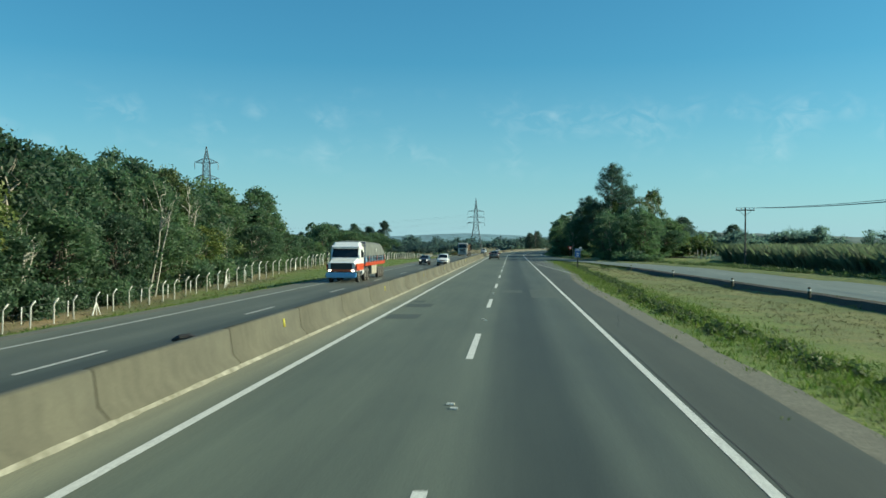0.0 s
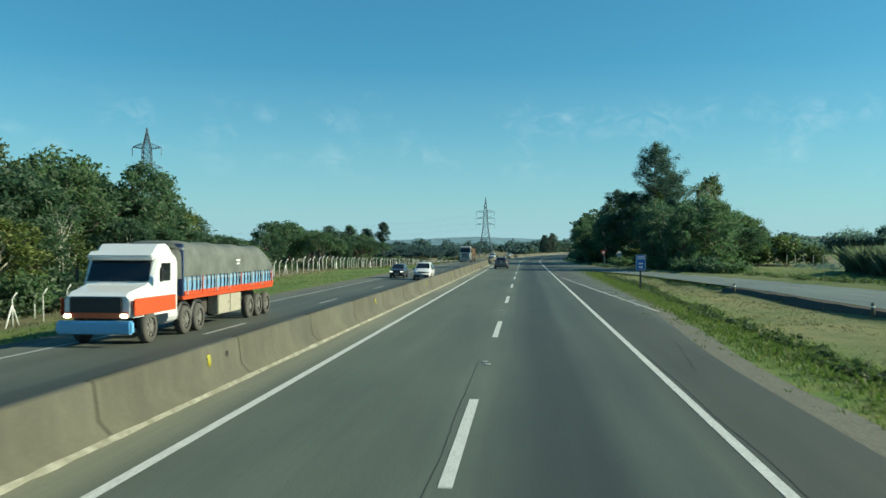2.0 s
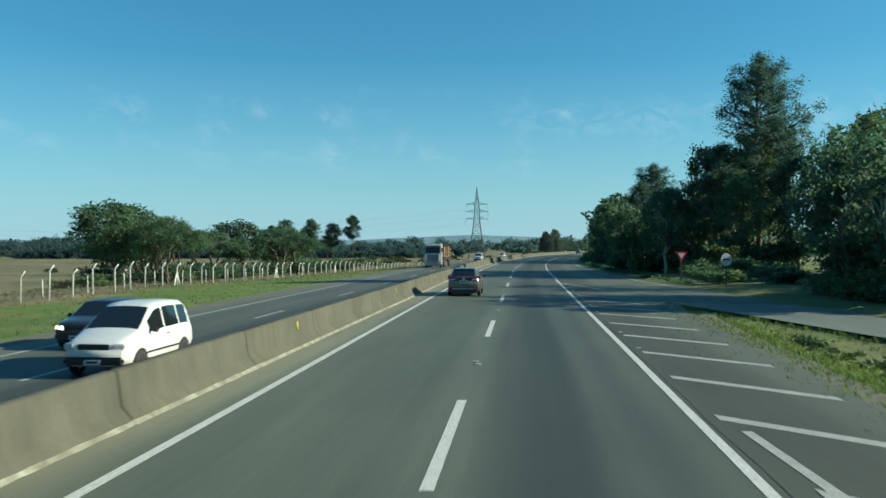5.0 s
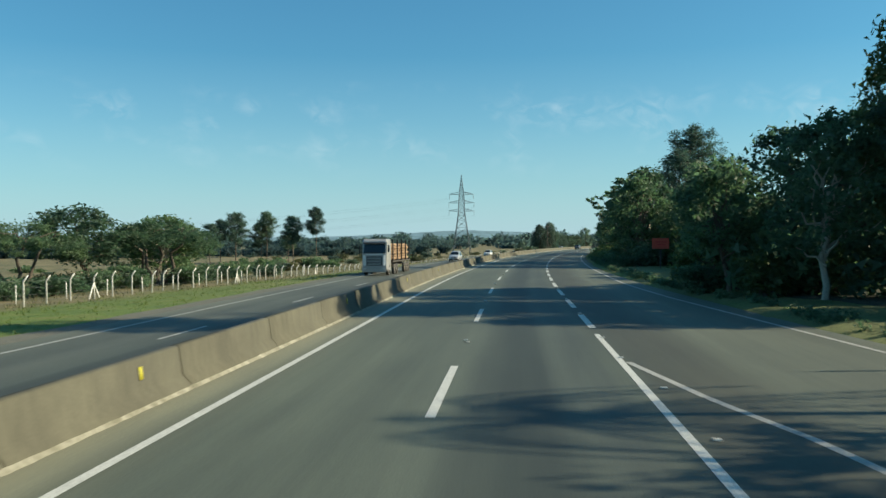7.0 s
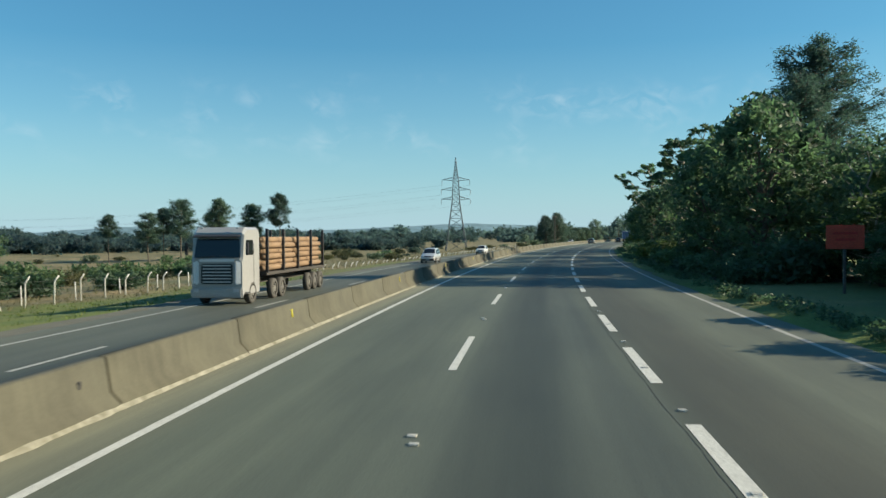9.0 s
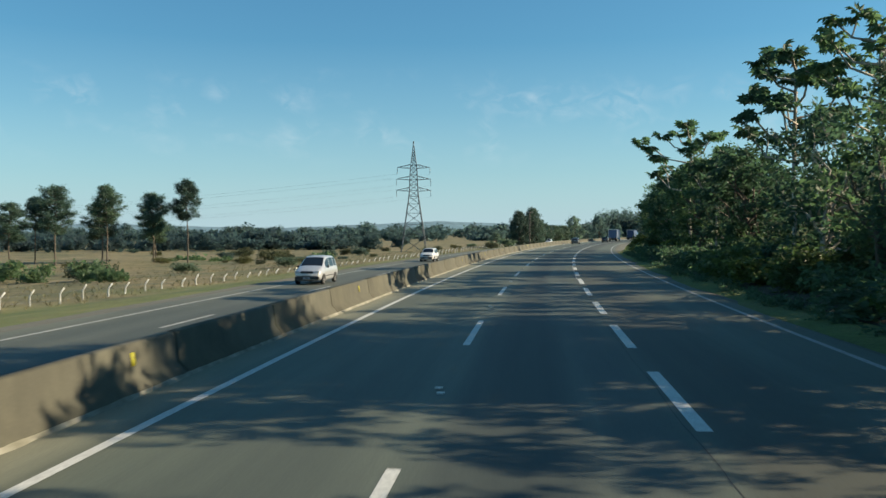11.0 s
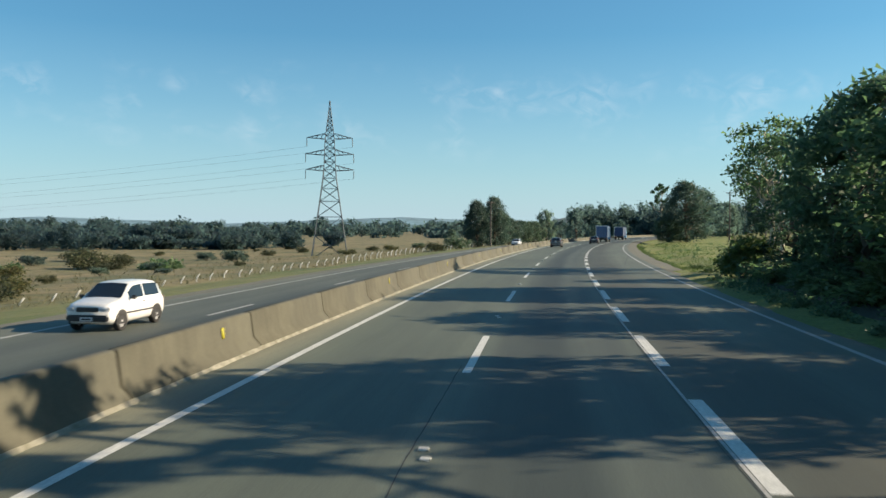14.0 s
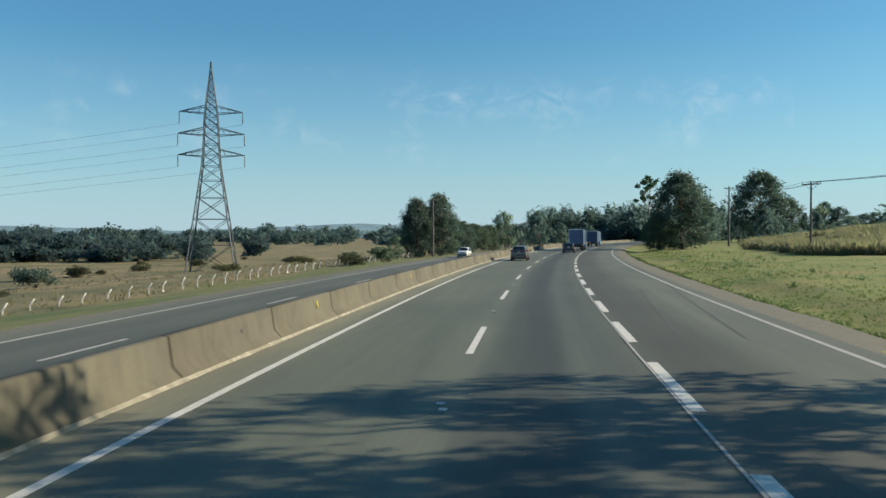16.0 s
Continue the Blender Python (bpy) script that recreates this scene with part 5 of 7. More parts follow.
def polygon_plate(pts, y0=-0.012, y1=0.012):
    n = len(pts)
    b = Build()
    b.v = [(x, y0, z) for x, z in pts] + [(x, y1, z) for x, z in pts]
    b.f = [tuple(range(n)), tuple(range(2 * n - 1, n - 1, -1))] + [(i, (i + 1) % n + 0, (i + 1) % n + n, i + n)[::-1] for i in range(n)]
    return b


t = thing("service_sign", "blue roadside service sign with white lettering on a dark post", "road sign", "", road_pose(99.4, 8.57, -0.25, 6))
part("post", Build().box(0.1, 0.1, 1.7, (0, 0.07, 0.75), None, 0.008), POST, t)
board = part("board", Build().box(0.66, 0.03, 1.02, (0, 0, 1.94), None, 0.012), BLUE, t)
rim = Build()
for x in (-0.31, 0.31):
    rim.box(0.02, 0.008, 0.98, (x, -0.02, 1.94))
for z in (1.45, 2.43):
    rim.box(0.62, 0.008, 0.02, (0, -0.02, z))
part("border", rim, WHITE, board, "thin white border")
for z, w, h in ((2.32, 0.5, 0.07), (2.2, 0.5, 0.05), (1.88, 0.32, 0.1), (1.64, 0.26, 0.12)):
    part("lettering", Build().box(w, 0.006, h, (0, -0.019, z)), WHITE, board)

t = thing("yield_sign", "red and white triangular yield sign on a dark post", "road sign", "", road_pose(167.7, 12.35, 0.0, 10))
part("post", Build().box(0.08, 0.08, 2.3, (0, 0.06, 1.05), None, 0.006), POST, t)
tri_board = part("board", polygon_plate([(-0.45, 2.3), (0.0, 1.52), (0.45, 2.3)]), RED, t)
part("panel", polygon_plate([(-0.25, 2.19), (0.0, 1.76), (0.25, 2.19)], -0.02, -0.013), WHITE, tri_board, "white inner triangle")

t = thing("direction_sign", "round white sign with a dark arrow on a slim post", "road sign", "", road_pose(160.4, 13.8, 0.0, 12))
part("post", Build().box(0.07, 0.07, 2.2, (0, 0.06, 1.0), None, 0.006), POST, t)
disc = part("board", polygon_plate([(0.36 * math.cos(a * math.pi / 14), 1.85 + 0.4 * math.sin(a * math.pi / 14)) for a in range(28)]), WHITE, t)
part("arrow", polygon_plate([(-0.25, 1.85), (-0.1, 1.96), (-0.1, 1.9), (0.24, 1.9), (0.24, 1.8), (-0.1, 1.8), (-0.1, 1.74)], -0.02, -0.013), BLACK, disc, "dark arrow")

t = thing("works_sign", "faded red rectangular board on a dark post before the wood", "road sign", "", road_pose(230, 14.2, 0.0, 4))
part("post", Build().box(0.1, 0.1, 2.3, (0, 0.07, 1.05), None, 0.008), POST, t)
board = part("board", Build().box(1.55, 0.03, 0.98, (0, 0, 2.46), None, 0.012), ORANGE, t)
for z, w in ((2.62, 1.0), (2.36, 0.8)):
    part("lettering", Build().box(w, 0.006, 0.1, (0, -0.019, z)), RED, board)

t = thing("roadside_board", "dark narrow board on a post beside the opposite carriageway", "road sign", "", road_pose(98.5, -18.8, ground_z(98.5, -18.8), -4))
part("post", Build().box(0.09, 0.09, 2.1, (0, 0.06, 0.95), None, 0.008), POST, t)
part("board", Build().box(0.48, 0.04, 0.85, (0, 0, 2.2), None, 0.015), BLACK, t)

marker = thing("marker_post", "short grey marker post on the service road's edge", "marker post", "marker posts", road_pose(48, 17.2, -0.2))
part("post", Build().tube([(0, 0, -0.2), (0, 0, 0.5), (0, 0, 0.56)], [0.11, 0.08, 0.05], 8), CONCRETE, marker)
part("band", Build().tube([(0, 0, 0.34), (0, 0, 0.44)], [0.093, 0.09], 8), WHITE, marker, "white band")
for s in (36, 62, 80, 100):
    copy_thing(marker, road_pose(s, SIDE_NEAR(s) - 0.9, -0.25))

stud_mat = mottled("road_stud", (0.6, 0.58, 0.5), (0.35, 0.33, 0.3), 9, 0.4, 30, 0.1, 0.002)
stud = thing("road_stud", "pale square reflective stud on the lane line", "road stud", "road studs", road_pose(13.4, 0.05, 0.0))
part("body", Build().box(0.13, 0.1, 0.03, (0, 0, 0.012), None, 0.006), stud_mat, stud)
part("lens", Build().box(0.09, 0.012, 0.016, (0, -0.052, 0.014)), WHITE, stud, "white reflector")
for k in range(0, 30):
    s = 13.54 + 15.885 * k
    for ds, du in ((-0.22, 0.05), (0.22, -0.03)):
        if not (k == 0 and ds < 0):
            copy_thing(stud, road_pose(s + ds, du))
for k in range(0, 24):
    copy_thing(stud, road_pose(128 + 4.12 * k, 4.05 if k < 10 else 3.75 + 0.02))

t = thing("tyre_scrap", "torn black strip of tyre lying on the asphalt", "tyre scrap", "", road_pose(26.4, -9.4, LEFT_Z, 25))
part("tread", Build().tube([(-0.42, 0.05, 0.03), (-0.2, 0.0, 0.13), (0.08, 0.02, 0.16), (0.3, -0.04, 0.1), (0.48, 0.02, 0.03)], [0.05, 0.085, 0.09, 0.075, 0.04], 7), BLACK, t)

# ---------------------------------------------------------------- vehicles
GLASS = material("tinted_glass", (0.012, 0.015, 0.018), 0.05)
GLASS.node_tree.nodes["Principled BSDF"].inputs["Specular IOR Level"].default_value = 0.6
TYRE = mottled("tyre_rubber", (0.022, 0.022, 0.022), (0.04, 0.038, 0.036), 5, 0.85, 40, 0.2, 0.003)
RIM = mottled("alloy_rim", (0.66, 0.66, 0.66), (0.5, 0.51, 0.52), 5, 0.35, 30, 0.05, 0.002, 0.15)
TRIM = mottled("black_plastic", (0.02, 0.02, 0.021), (0.035, 0.035, 0.036), 6, 0.55, 40, 0.1, 0.002)
LAMP_RED = material("red_lamp", (0.17, 0.004, 0.008), 0.1)
LAMP_CLEAR = material("clear_lamp", (0.5, 0.5, 0.5), 0.15)
PLATE = material("number_plate", (0.5, 0.52, 0.54), 0.4)
HEADLIGHT = material("lit_headlight", (0.9, 0.9, 0.85), 0.2)
HEADLIGHT.node_tree.nodes["Principled BSDF"].inputs["Emission Color"].default_value = (1.0, 0.93, 0.78, 1)
HEADLIGHT.node_tree.nodes["Principled BSDF"].inputs["Emission Strength"].default_value = 1.2


def car_paint(name, c, metal=0.5, rough=0.3):
    m = mottled(name, c, tuple(x * 0.93 for x in c), 2.0, rough, 60, 0.02, 0.001, metal)
    m.node_tree.nodes["Principled BSDF"].inputs["Coat Weight"].default_value = 0.6
    m.node_tree.nodes["Principled BSDF"].inputs["Coat Roughness"].default_value = 0.06
    return m


GREY_PAINT = car_paint("grey_metallic_paint", (0.15, 0.152, 0.155), 0.6, 0.3)
WHITE_PAINT = car_paint("white_car_paint", (0.68, 0.68, 0.66), 0.0, 0.3)
SILVER_PAINT = car_paint("silver_car_paint", (0.55, 0.56, 0.56), 0.4, 0.3)
DARK_PAINT = car_paint("dark_car_paint", (0.05, 0.05, 0.06), 0.4, 0.3)


def wheel_meshes(r, w, spokes=10, mats=(TYRE, RIM)):
    tyre = Build()
    prof = [(r * 0.64, -w / 2), (r * 0.93, -w / 2), (r, -w * 0.34), (r, w * 0.34), (r * 0.93, w / 2), (r * 0.64, w / 2)]
    n = 22
    for i in range(n):
        a = 2 * math.pi * i / n
        tyre.v += [(x, q * math.cos(a), q * math.sin(a)) for q, x in prof]
    for i in range(n):
        for k in range(5):
            j = (i + 1) % n
            tyre.f.append((i * 6 + k, i * 6 + k + 1, j * 6 + k + 1, j * 6 + k))
    rim = Build()
    rim.tube([(-w * 0.2, 0, 0), (w * 0.3, 0, 0)], [r * 0.64, r * 0.64], 22)
    for i in range(spokes):
        a = 2 * math.pi * i / spokes
        rim.box(0.035, r * 0.13, r * 0.5, (w * 0.36, r * 0.34 * math.cos(a), r * 0.34 * math.sin(a)), Matrix.Rotation(a - math.pi / 2, 4, 'X'))
    rim.tube([(w * 0.3, 0, 0), (w * 0.46, 0, 0)], [r * 0.17, r * 0.13], 10)
    rim.tube([(w * 0.28, 0, 0), (w * 0.4, 0, 0)], [r * 0.15, r * 0.15], 10)
    return tyre.mesh("tyre", mats[0], True), rim.mesh("rim", mats[1], False)


CAR_WHEEL = wheel_meshes(0.31, 0.19)


def add_wheel(parent, meshes_, x, y, r):
    w = part("wheel", Build().tube([(-0.05, 0, 0), (0.05, 0, 0)], [r * 0.2, r * 0.2], 8), TRIM, parent, "", pose(x, y, r, 0, 0, 0 if x > 0 else 180))
    part("tyre", meshes_[0], TYRE, w)
    part("rim", meshes_[1], RIM, w, "wheel rim")
    return w


def ring_at(y, P):
    """Half a cross-section of a car body at y: from the sill up to the roof's middle."""
    top, belt, w, wt, zb = P["top"](y), P["belt"](y), P["w"](y), P["wt"](y), P["bot"](y)
    belt = min(belt, top - 0.03)
    g = top - belt
    return [(0, zb), (w - 0.14, zb), (w - 0.03, zb + 0.08), (w, zb + 0.3 * (belt - zb)), (w + 0.005, zb + 0.62 * (belt - zb)), (w - 0.02, belt - 0.04), (w - 0.045, belt),
            (wt + 0.03 if g > 0.1 else w - 0.1, top - 0.12 * g - 0.012), (wt - 0.06 if g > 0.1 else w - 0.2, top - 0.005), (wt * 0.5, top + 0.018), (0, top + 0.025)]


def build_car(name, label, category, paint, P, m, wheels, details, group=""):
    t = thing(name, label, category, group, m)
    ys = P["ys"]
    b = Build()
    rings = [ring_at(y, P) for y in ys]
    n = len(rings[0])
    for y, r in zip(ys, rings):
        b.v += [(x, y, z) for x, z in r] + [(-x, y, z) for x, z in r[1:-1]]
    tot = 2 * n - 2

    def idx(i, k):
        k %= tot
        return i * tot + (k if k < n else n + (tot - k) - 1)
    for i in range(len(ys) - 1):
        for k in range(tot):
            b.f.append((idx(i, k), idx(i, k + 1), idx(i + 1, k + 1), idx(i + 1, k)))
    for i in (0, len(ys) - 1):
        loop = [idx(i, k) for k in range(tot)]
        b.f.append(tuple(loop[::-1] if i == 0 else loop))
    body = part("body", b, paint, t, "", None, True)
    # windows on the sides
    for sd in (-1, 1):
        for y0, y1 in P["side_windows"]:
            g = Build()
            cols = 7
            for j in range(cols + 1):
                y = y0 + (y1 - y0) * j / cols
                r = ring_at(y, P)
                a, c = Vector((r[6][0], 0, r[6][1])), Vector((r[7][0], 0, r[7][1]))
                for q in (0.08, 0.5, 0.95):
                    p = a.lerp(c, q)
                    g.v.append((sd * (p.x + 0.009), y, p.z))
            for j in range(cols):
                for q in range(2):
                    f = (j * 3 + q, (j + 1) * 3 + q, (j + 1) * 3 + q + 1, j * 3 + q + 1)
                    g.f.append(f if sd > 0 else f[::-1])
            part("side_window", g, GLASS, body, "dark tinted glass", None, True)
    for wname, y0, y1, k0, k1 in P["screens"]:
        g = Build()
        rows = 6
        for j in range(rows + 1):
            y = y0 + (y1 - y0) * j / rows
            r = ring_at(y, P)
            ext = max(r[8][0], 0.2) * (k0 + (k1 - k0) * j / rows)
            up = 0.014
            for q in (-1, -0.5, 0, 0.5, 1):
                zz = r[10][1] + (r[8][1] - r[10][1]) * q * q
                g.v.append((ext * q, y + (-up if wname == "rear_window" else up), zz + up * 0.7))
        for j in range(rows):
            for q in range(4):
                g.f.append((j * 5 + q, j * 5 + q + 1, (j + 1) * 5 + q + 1, (j + 1) * 5 + q))
        part(wname, g, GLASS, body, "dark tinted glass", None, True)
    r = wheels["r"]
    for y in wheels["y"]:
        for sd in (-1, 1):
            wy = P["w"](y)
            arch = Build()
            pts = [((r + 0.055) * math.cos(a * math.pi / 12), r + (r + 0.055) * math.sin(a * math.pi / 12)) for a in range(-1, 14)]
            arch.v = [(sd * (wy - 0.1), y + p, z) for p, z in pts] + [(sd * (wy + 0.012), y + p, z) for p, z in pts]
            q = len(pts)
            arch.f = [tuple(range(q)), tuple(range(2 * q - 1, q - 1, -1))] + [(i, i + 1, i + 1 + q, i + q) for i in range(q - 1)]
            part("wheel_arch", arch, TRIM, body)
            add_wheel(t, CAR_WHEEL, sd * (wy - 0.075), y, r)
    details(t, body, P)
    return t


def steps(*pts):
    return curve_of(list(pts))


HATCH = dict(
    ys=[-2.07, -2.05, -2.0, -1.93, -1.85, -1.72, -1.6, -1.5, -1.4, -1.25, -1.05, -0.8, -0.5, -0.2, 0.1, 0.35, 0.6, 0.8, 0.95, 1.1, 1.25, 1.45, 1.65, 1.82, 1.95, 2.03, 2.07],
    top=steps((-2.07, 0.92), (-2.02, 0.97), (-1.93, 1.03), (-1.85, 1.1), (-1.4, 1.43), (-1.2, 1.465), (-0.6, 1.49), (0.0, 1.47), (0.3, 1.42), (0.95, 1.08), (1.1, 1.0), (1.6, 0.93), (1.9, 0.82), (2.07, 0.7)),
    belt=steps((-2.07, 0.9), (-1.6, 1.02), (-0.5, 0.97), (0.6, 0.92), (1.0, 0.9), (2.07, 0.68)),
    w=steps((-2.07, 0.74), (-1.98, 0.82), (-1.8, 0.855), (-1.2, 0.865), (1.2, 0.86), (1.7, 0.82), (1.95, 0.7), (2.07, 0.55)),
    wt=steps((-2.07, 0.66), (-1.85, 0.64), (-1.4, 0.58), (0.2, 0.6), (0.95, 0.66), (2.07, 0.5)),
    bot=steps((-2.07, 0.4), (-1.95, 0.25), (-1.7, 0.2), (1.7, 0.18), (2.07, 0.3)),
    side_windows=[(-1.42, -1.12), (-1.05, -0.28), (-0.2, 0.62)],
    screens=[("rear_window", -1.9, -1.38, 1.0, 1.06), ("windscreen", 0.32, 0.98, 1.0, 1.0)])


def hatch_details(t, body, P):
    rear = -2.09
    # tail lamps that wrap round the corners
    for sd in (-1, 1):
        b = Build()
        pts = [(0.34, -2.085, 0.93), (0.5, -2.085, 0.985), (0.68, -2.055, 1.05), (0.82, -1.95, 1.09), (0.868, -1.8, 1.1), (0.872, -1.83, 0.94), (0.84, -1.97, 0.9), (0.72, -2.06, 0.89), (0.5, -2.087, 0.905)]
        b.v = [(sd * x, y, z) for x, y, z in pts] + [(sd * x * 0.93, y + 0.08, z) for x, y, z in pts]
        q = len(pts)
        f = tuple(range(q))
        b.f = [f if sd > 0 else f[::-1]] + [((i, i + q, (i + 1) % q + q, (i + 1) % q) if sd > 0 else (i, (i + 1) % q, (i + 1) % q + q, i + q)) for i in range(q)]
        lamp = part("tail_lamp", b, LAMP_RED, body, "red wraparound tail lamp")
        part("reverse_lamp", Build().box(0.3, 0.024, 0.05, (sd * 0.58, -2.083, 0.91), Matrix.Rotation(radians(sd * 8), 4, 'Z') @ Matrix.Rotation(radians(-sd * 4), 4, 'Y'), 0.006), LAMP_CLEAR, body, "clear lower strip of the lamp")
        part("reflector", Build().box(0.17, 0.03, 0.09, (sd * 0.66, -2.08, 0.44), Matrix.Rotation(radians(sd * 18), 4, 'Z'), 0.01), LAMP_RED, body, "low red reflector")
        for y in (-0.35, -1.1):
            part("door_handle", Build().box(0.03, 0.17, 0.035, (sd * 0.885, y, 0.86), None, 0.01), RIM, body, "bright door handle")
        part("mirror", Build().box(0.2, 0.12, 0.15, (sd * 0.98, 0.62, 1.0), Matrix.Rotation(radians(sd * 12), 4, 'Z'), 0.04), TRIM, body, "black door mirror")
    part("tailgate_seam", Build().box(1.12, 0.012, 0.012, (0, -2.09, 0.62)).box(0.012, 0.012, 0.28, (-0.56, -2.088, 0.76)).box(0.012, 0.012, 0.28, (0.56, -2.088, 0.76)), TRIM, body)
    plate = part("number_plate", Build().box(0.42, 0.02, 0.14, (0, -2.085, 0.79), None, 0.004), PLATE, body, "pale number plate")
    part("characters", Build().box(0.3, 0.006, 0.06, (0, -2.097, 0.785)), TRIM, plate)
    part("emblem", Build().tube([(0, -2.085, 0.93), (0, -2.108, 0.93)], [0.075, 0.07], 14), RIM, body, "chrome oval emblem")
    part("bumper_strip", Build().box(1.25, 0.03, 0.03, (0, -2.08, 0.4), None, 0.008), RIM, body, "pale strip under the bumper")
    part("diffuser", Build().box(1.42, 0.14, 0.22, (0, -2.02, 0.29), None, 0.04), TRIM, body)
    part("tailgate_panel", Build().box(1.1, 0.014, 0.16, (0, -2.088, 0.93), None, 0.006), GLASS, body, "dark panel below the rear window")
    part("spoiler", Build().box(1.08, 0.16, 0.03, (0, -1.44, 1.45), Matrix.Rotation(radians(8), 4, 'X'), 0.012), P["paint"], body)
    part("antenna", Build().tube([(0, -1.15, 1.48), (0, -1.28, 1.68)], [0.012, 0.006], 5), TRIM, body, "short roof antenna")
    for sd in (-1, 1):
        part("headlamp", Build().box(0.32, 0.1, 0.14, (sd * 0.55, 1.99, 0.7), Matrix.Rotation(radians(-sd * 22), 4, 'Z'), 0.03), LAMP_CLEAR, body, "clear headlamp")
    part("grille", Build().box(0.9, 0.06, 0.22, (0, 2.05, 0.45), None, 0.03), TRIM, body)
    part("exhaust", Build().tube([(0.45, -2.06, 0.26), (0.45, -1.8, 0.26)], [0.03, 0.03], 8), RIM, body)


HATCH["paint"] = GREY_PAINT
build_car("hatchback", "grey metallic hatchback with tinted glass in the inner lane", "car", GREY_PAINT, HATCH, road_pose(152.8, -2.1, 0.0), dict(r=0.31, y=(-1.28, 1.27)), hatch_details)


def saloon_details(lit=False):
    def fn(t, body, P):
        e = P["ys"][-1]
        r = P["ys"][0]
        w = P["w"](0) * 0.72
        for sd in (-1, 1):
            part("headlamp", Build().box(0.3, 0.08, 0.15, (sd * w, e - 0.03, P["nose"]), Matrix.Rotation(radians(-sd * 12), 4, 'Z'), 0.03), HEADLIGHT if lit else LAMP_CLEAR, body, "headlamp")
            part("tail_lamp", Build().box(0.2, 0.08, 0.2, (sd * w * 1.1, r + 0.02, P["nose"] + 0.1), None, 0.03), LAMP_RED, body, "red tail lamp")
            part("mirror", Build().box(0.18, 0.1, 0.13, (sd * (P["w"](0.5) + 0.1), P["mirror"], P["belt"](0.5) + 0.08), None, 0.035), TRIM, body, "door mirror")
            part("door_handle", Build().box(0.02, 0.15, 0.03, (sd * (P["w"](-0.2) + 0.01), -0.25, P["belt"](0) - 0.1), None, 0.008), TRIM, body)
            part("side_moulding", Build().box(0.02, 2.0, 0.05, (sd * (P["w"](0) + 0.006), 0, 0.52), None, 0.006), TRIM, body)
        part("grille", Build().box(w * 1.3, 0.05, 0.14, (0, e + 0.0, P["nose"]), None, 0.02), TRIM, body, "dark grille")
        part("bumper", Build().box(P["w"](0) * 1.75, 0.14, 0.2, (0, e - 0.01, 0.42), None, 0.05), P["bump"], body)
        part("rear_bumper", Build().box(P["w"](0) * 1.75, 0.14, 0.2, (0, r + 0.01, 0.45), None, 0.05), P["bump"], body)
        plate = part("number_plate", Build().box(0.4, 0.02, 0.12, (0, e + 0.07, 0.4), None, 0.004), PLATE, body, "pale number plate")
        part("characters", Build().box(0.28, 0.006, 0.05, (0, e + 0.083, 0.4)), TRIM, plate)
    return fn


UNO = dict(ys=[-1.82, -1.8, -1.74, -1.65, -1.55, -1.4, -1.1, -0.7, -0.3, 0.1, 0.35, 0.6, 0.85, 0.95, 1.2, 1.45, 1.65, 1.78, 1.82],
           top=steps((-1.82, 0.85), (-1.76, 0.95), (-1.5, 1.36), (-1.35, 1.42), (-0.5, 1.45), (0.15, 1.42), (0.3, 1.38), (0.92, 0.98), (1.75, 0.84), (1.82, 0.74)),
           belt=steps((-1.82, 0.84), (-1.5, 0.93), (0.9, 0.9), (1.82, 0.72)), w=steps((-1.82, 0.7), (-1.65, 0.77), (1.4, 0.77), (1.7, 0.72), (1.82, 0.66)),
           wt=steps((-1.82, 0.62), (-1.4, 0.56), (0.3, 0.57), (0.95, 0.66), (1.82, 0.6)), bot=steps((-1.82, 0.35), (-1.6, 0.22), (1.6, 0.2), (1.82, 0.3)),
           side_windows=[(-1.42, -0.42), (-0.33, 0.6)], screens=[("rear_window", -1.76, -1.48, 0.9, 0.95), ("windscreen", 0.3, 0.93, 1.0, 1.04)], nose=0.68, mirror=0.6, bump=TRIM, paint=WHITE_PAINT)
build_car("small_hatchback", "white boxy three-door hatchback on the opposite carriageway", "car", WHITE_PAINT, UNO, road_pose(331.5, -12.3, LEFT_Z, 180), dict(r=0.3, y=(-1.15, 1.18)), saloon_details())
VAN = dict(UNO, ys=[y * 1.14 for y in UNO["ys"]],
           top=steps((-2.08, 0.95), (-2.0, 1.1), (-1.85, 1.55), (-1.6, 1.68), (-0.5, 1.72), (0.1, 1.68), (0.35, 1.6), (1.15, 1.1), (1.9, 0.92), (2.08, 0.8)),
           belt=steps((-2.08, 0.94), (-1.5, 1.02), (1.0, 0.98), (2.08, 0.78)), w=steps((-2.08, 0.76), (-1.9, 0.86), (1.5, 0.86), (1.9, 0.8), (2.08, 0.68)), wt=steps((-2.08, 0.68), (-1.6, 0.62), (0.3, 0.64), (1.1, 0.72), (2.08, 0.6)),
           side_windows=[(-1.7, -1.15), (-1.05, -0.2), (-0.1, 0.75)], screens=[("rear_window", -2.0, -1.8, 0.9, 0.95), ("windscreen", 0.35, 1.15, 1.0, 1.04)], nose=0.76, mirror=0.75, paint=SILVER_PAINT)
build_car("minivan", "silver minivan with a dark windscreen on the opposite carriageway", "car", SILVER_PAINT, VAN, road_pose(290, -12.5, LEFT_Z, 180), dict(r=0.31, y=(-1.3, 1.35)), saloon_details())
SUV = dict(VAN, paint=WHITE_PAINT)
build_car("sport_utility_car", "white sport utility car on the opposite carriageway", "car", WHITE_PAINT, SUV, road_pose(127, -9.2, LEFT_Z, 180), dict(r=0.31, y=(-1.3, 1.35)), saloon_details())
DARKCAR = dict(UNO, paint=DARK_PAINT)
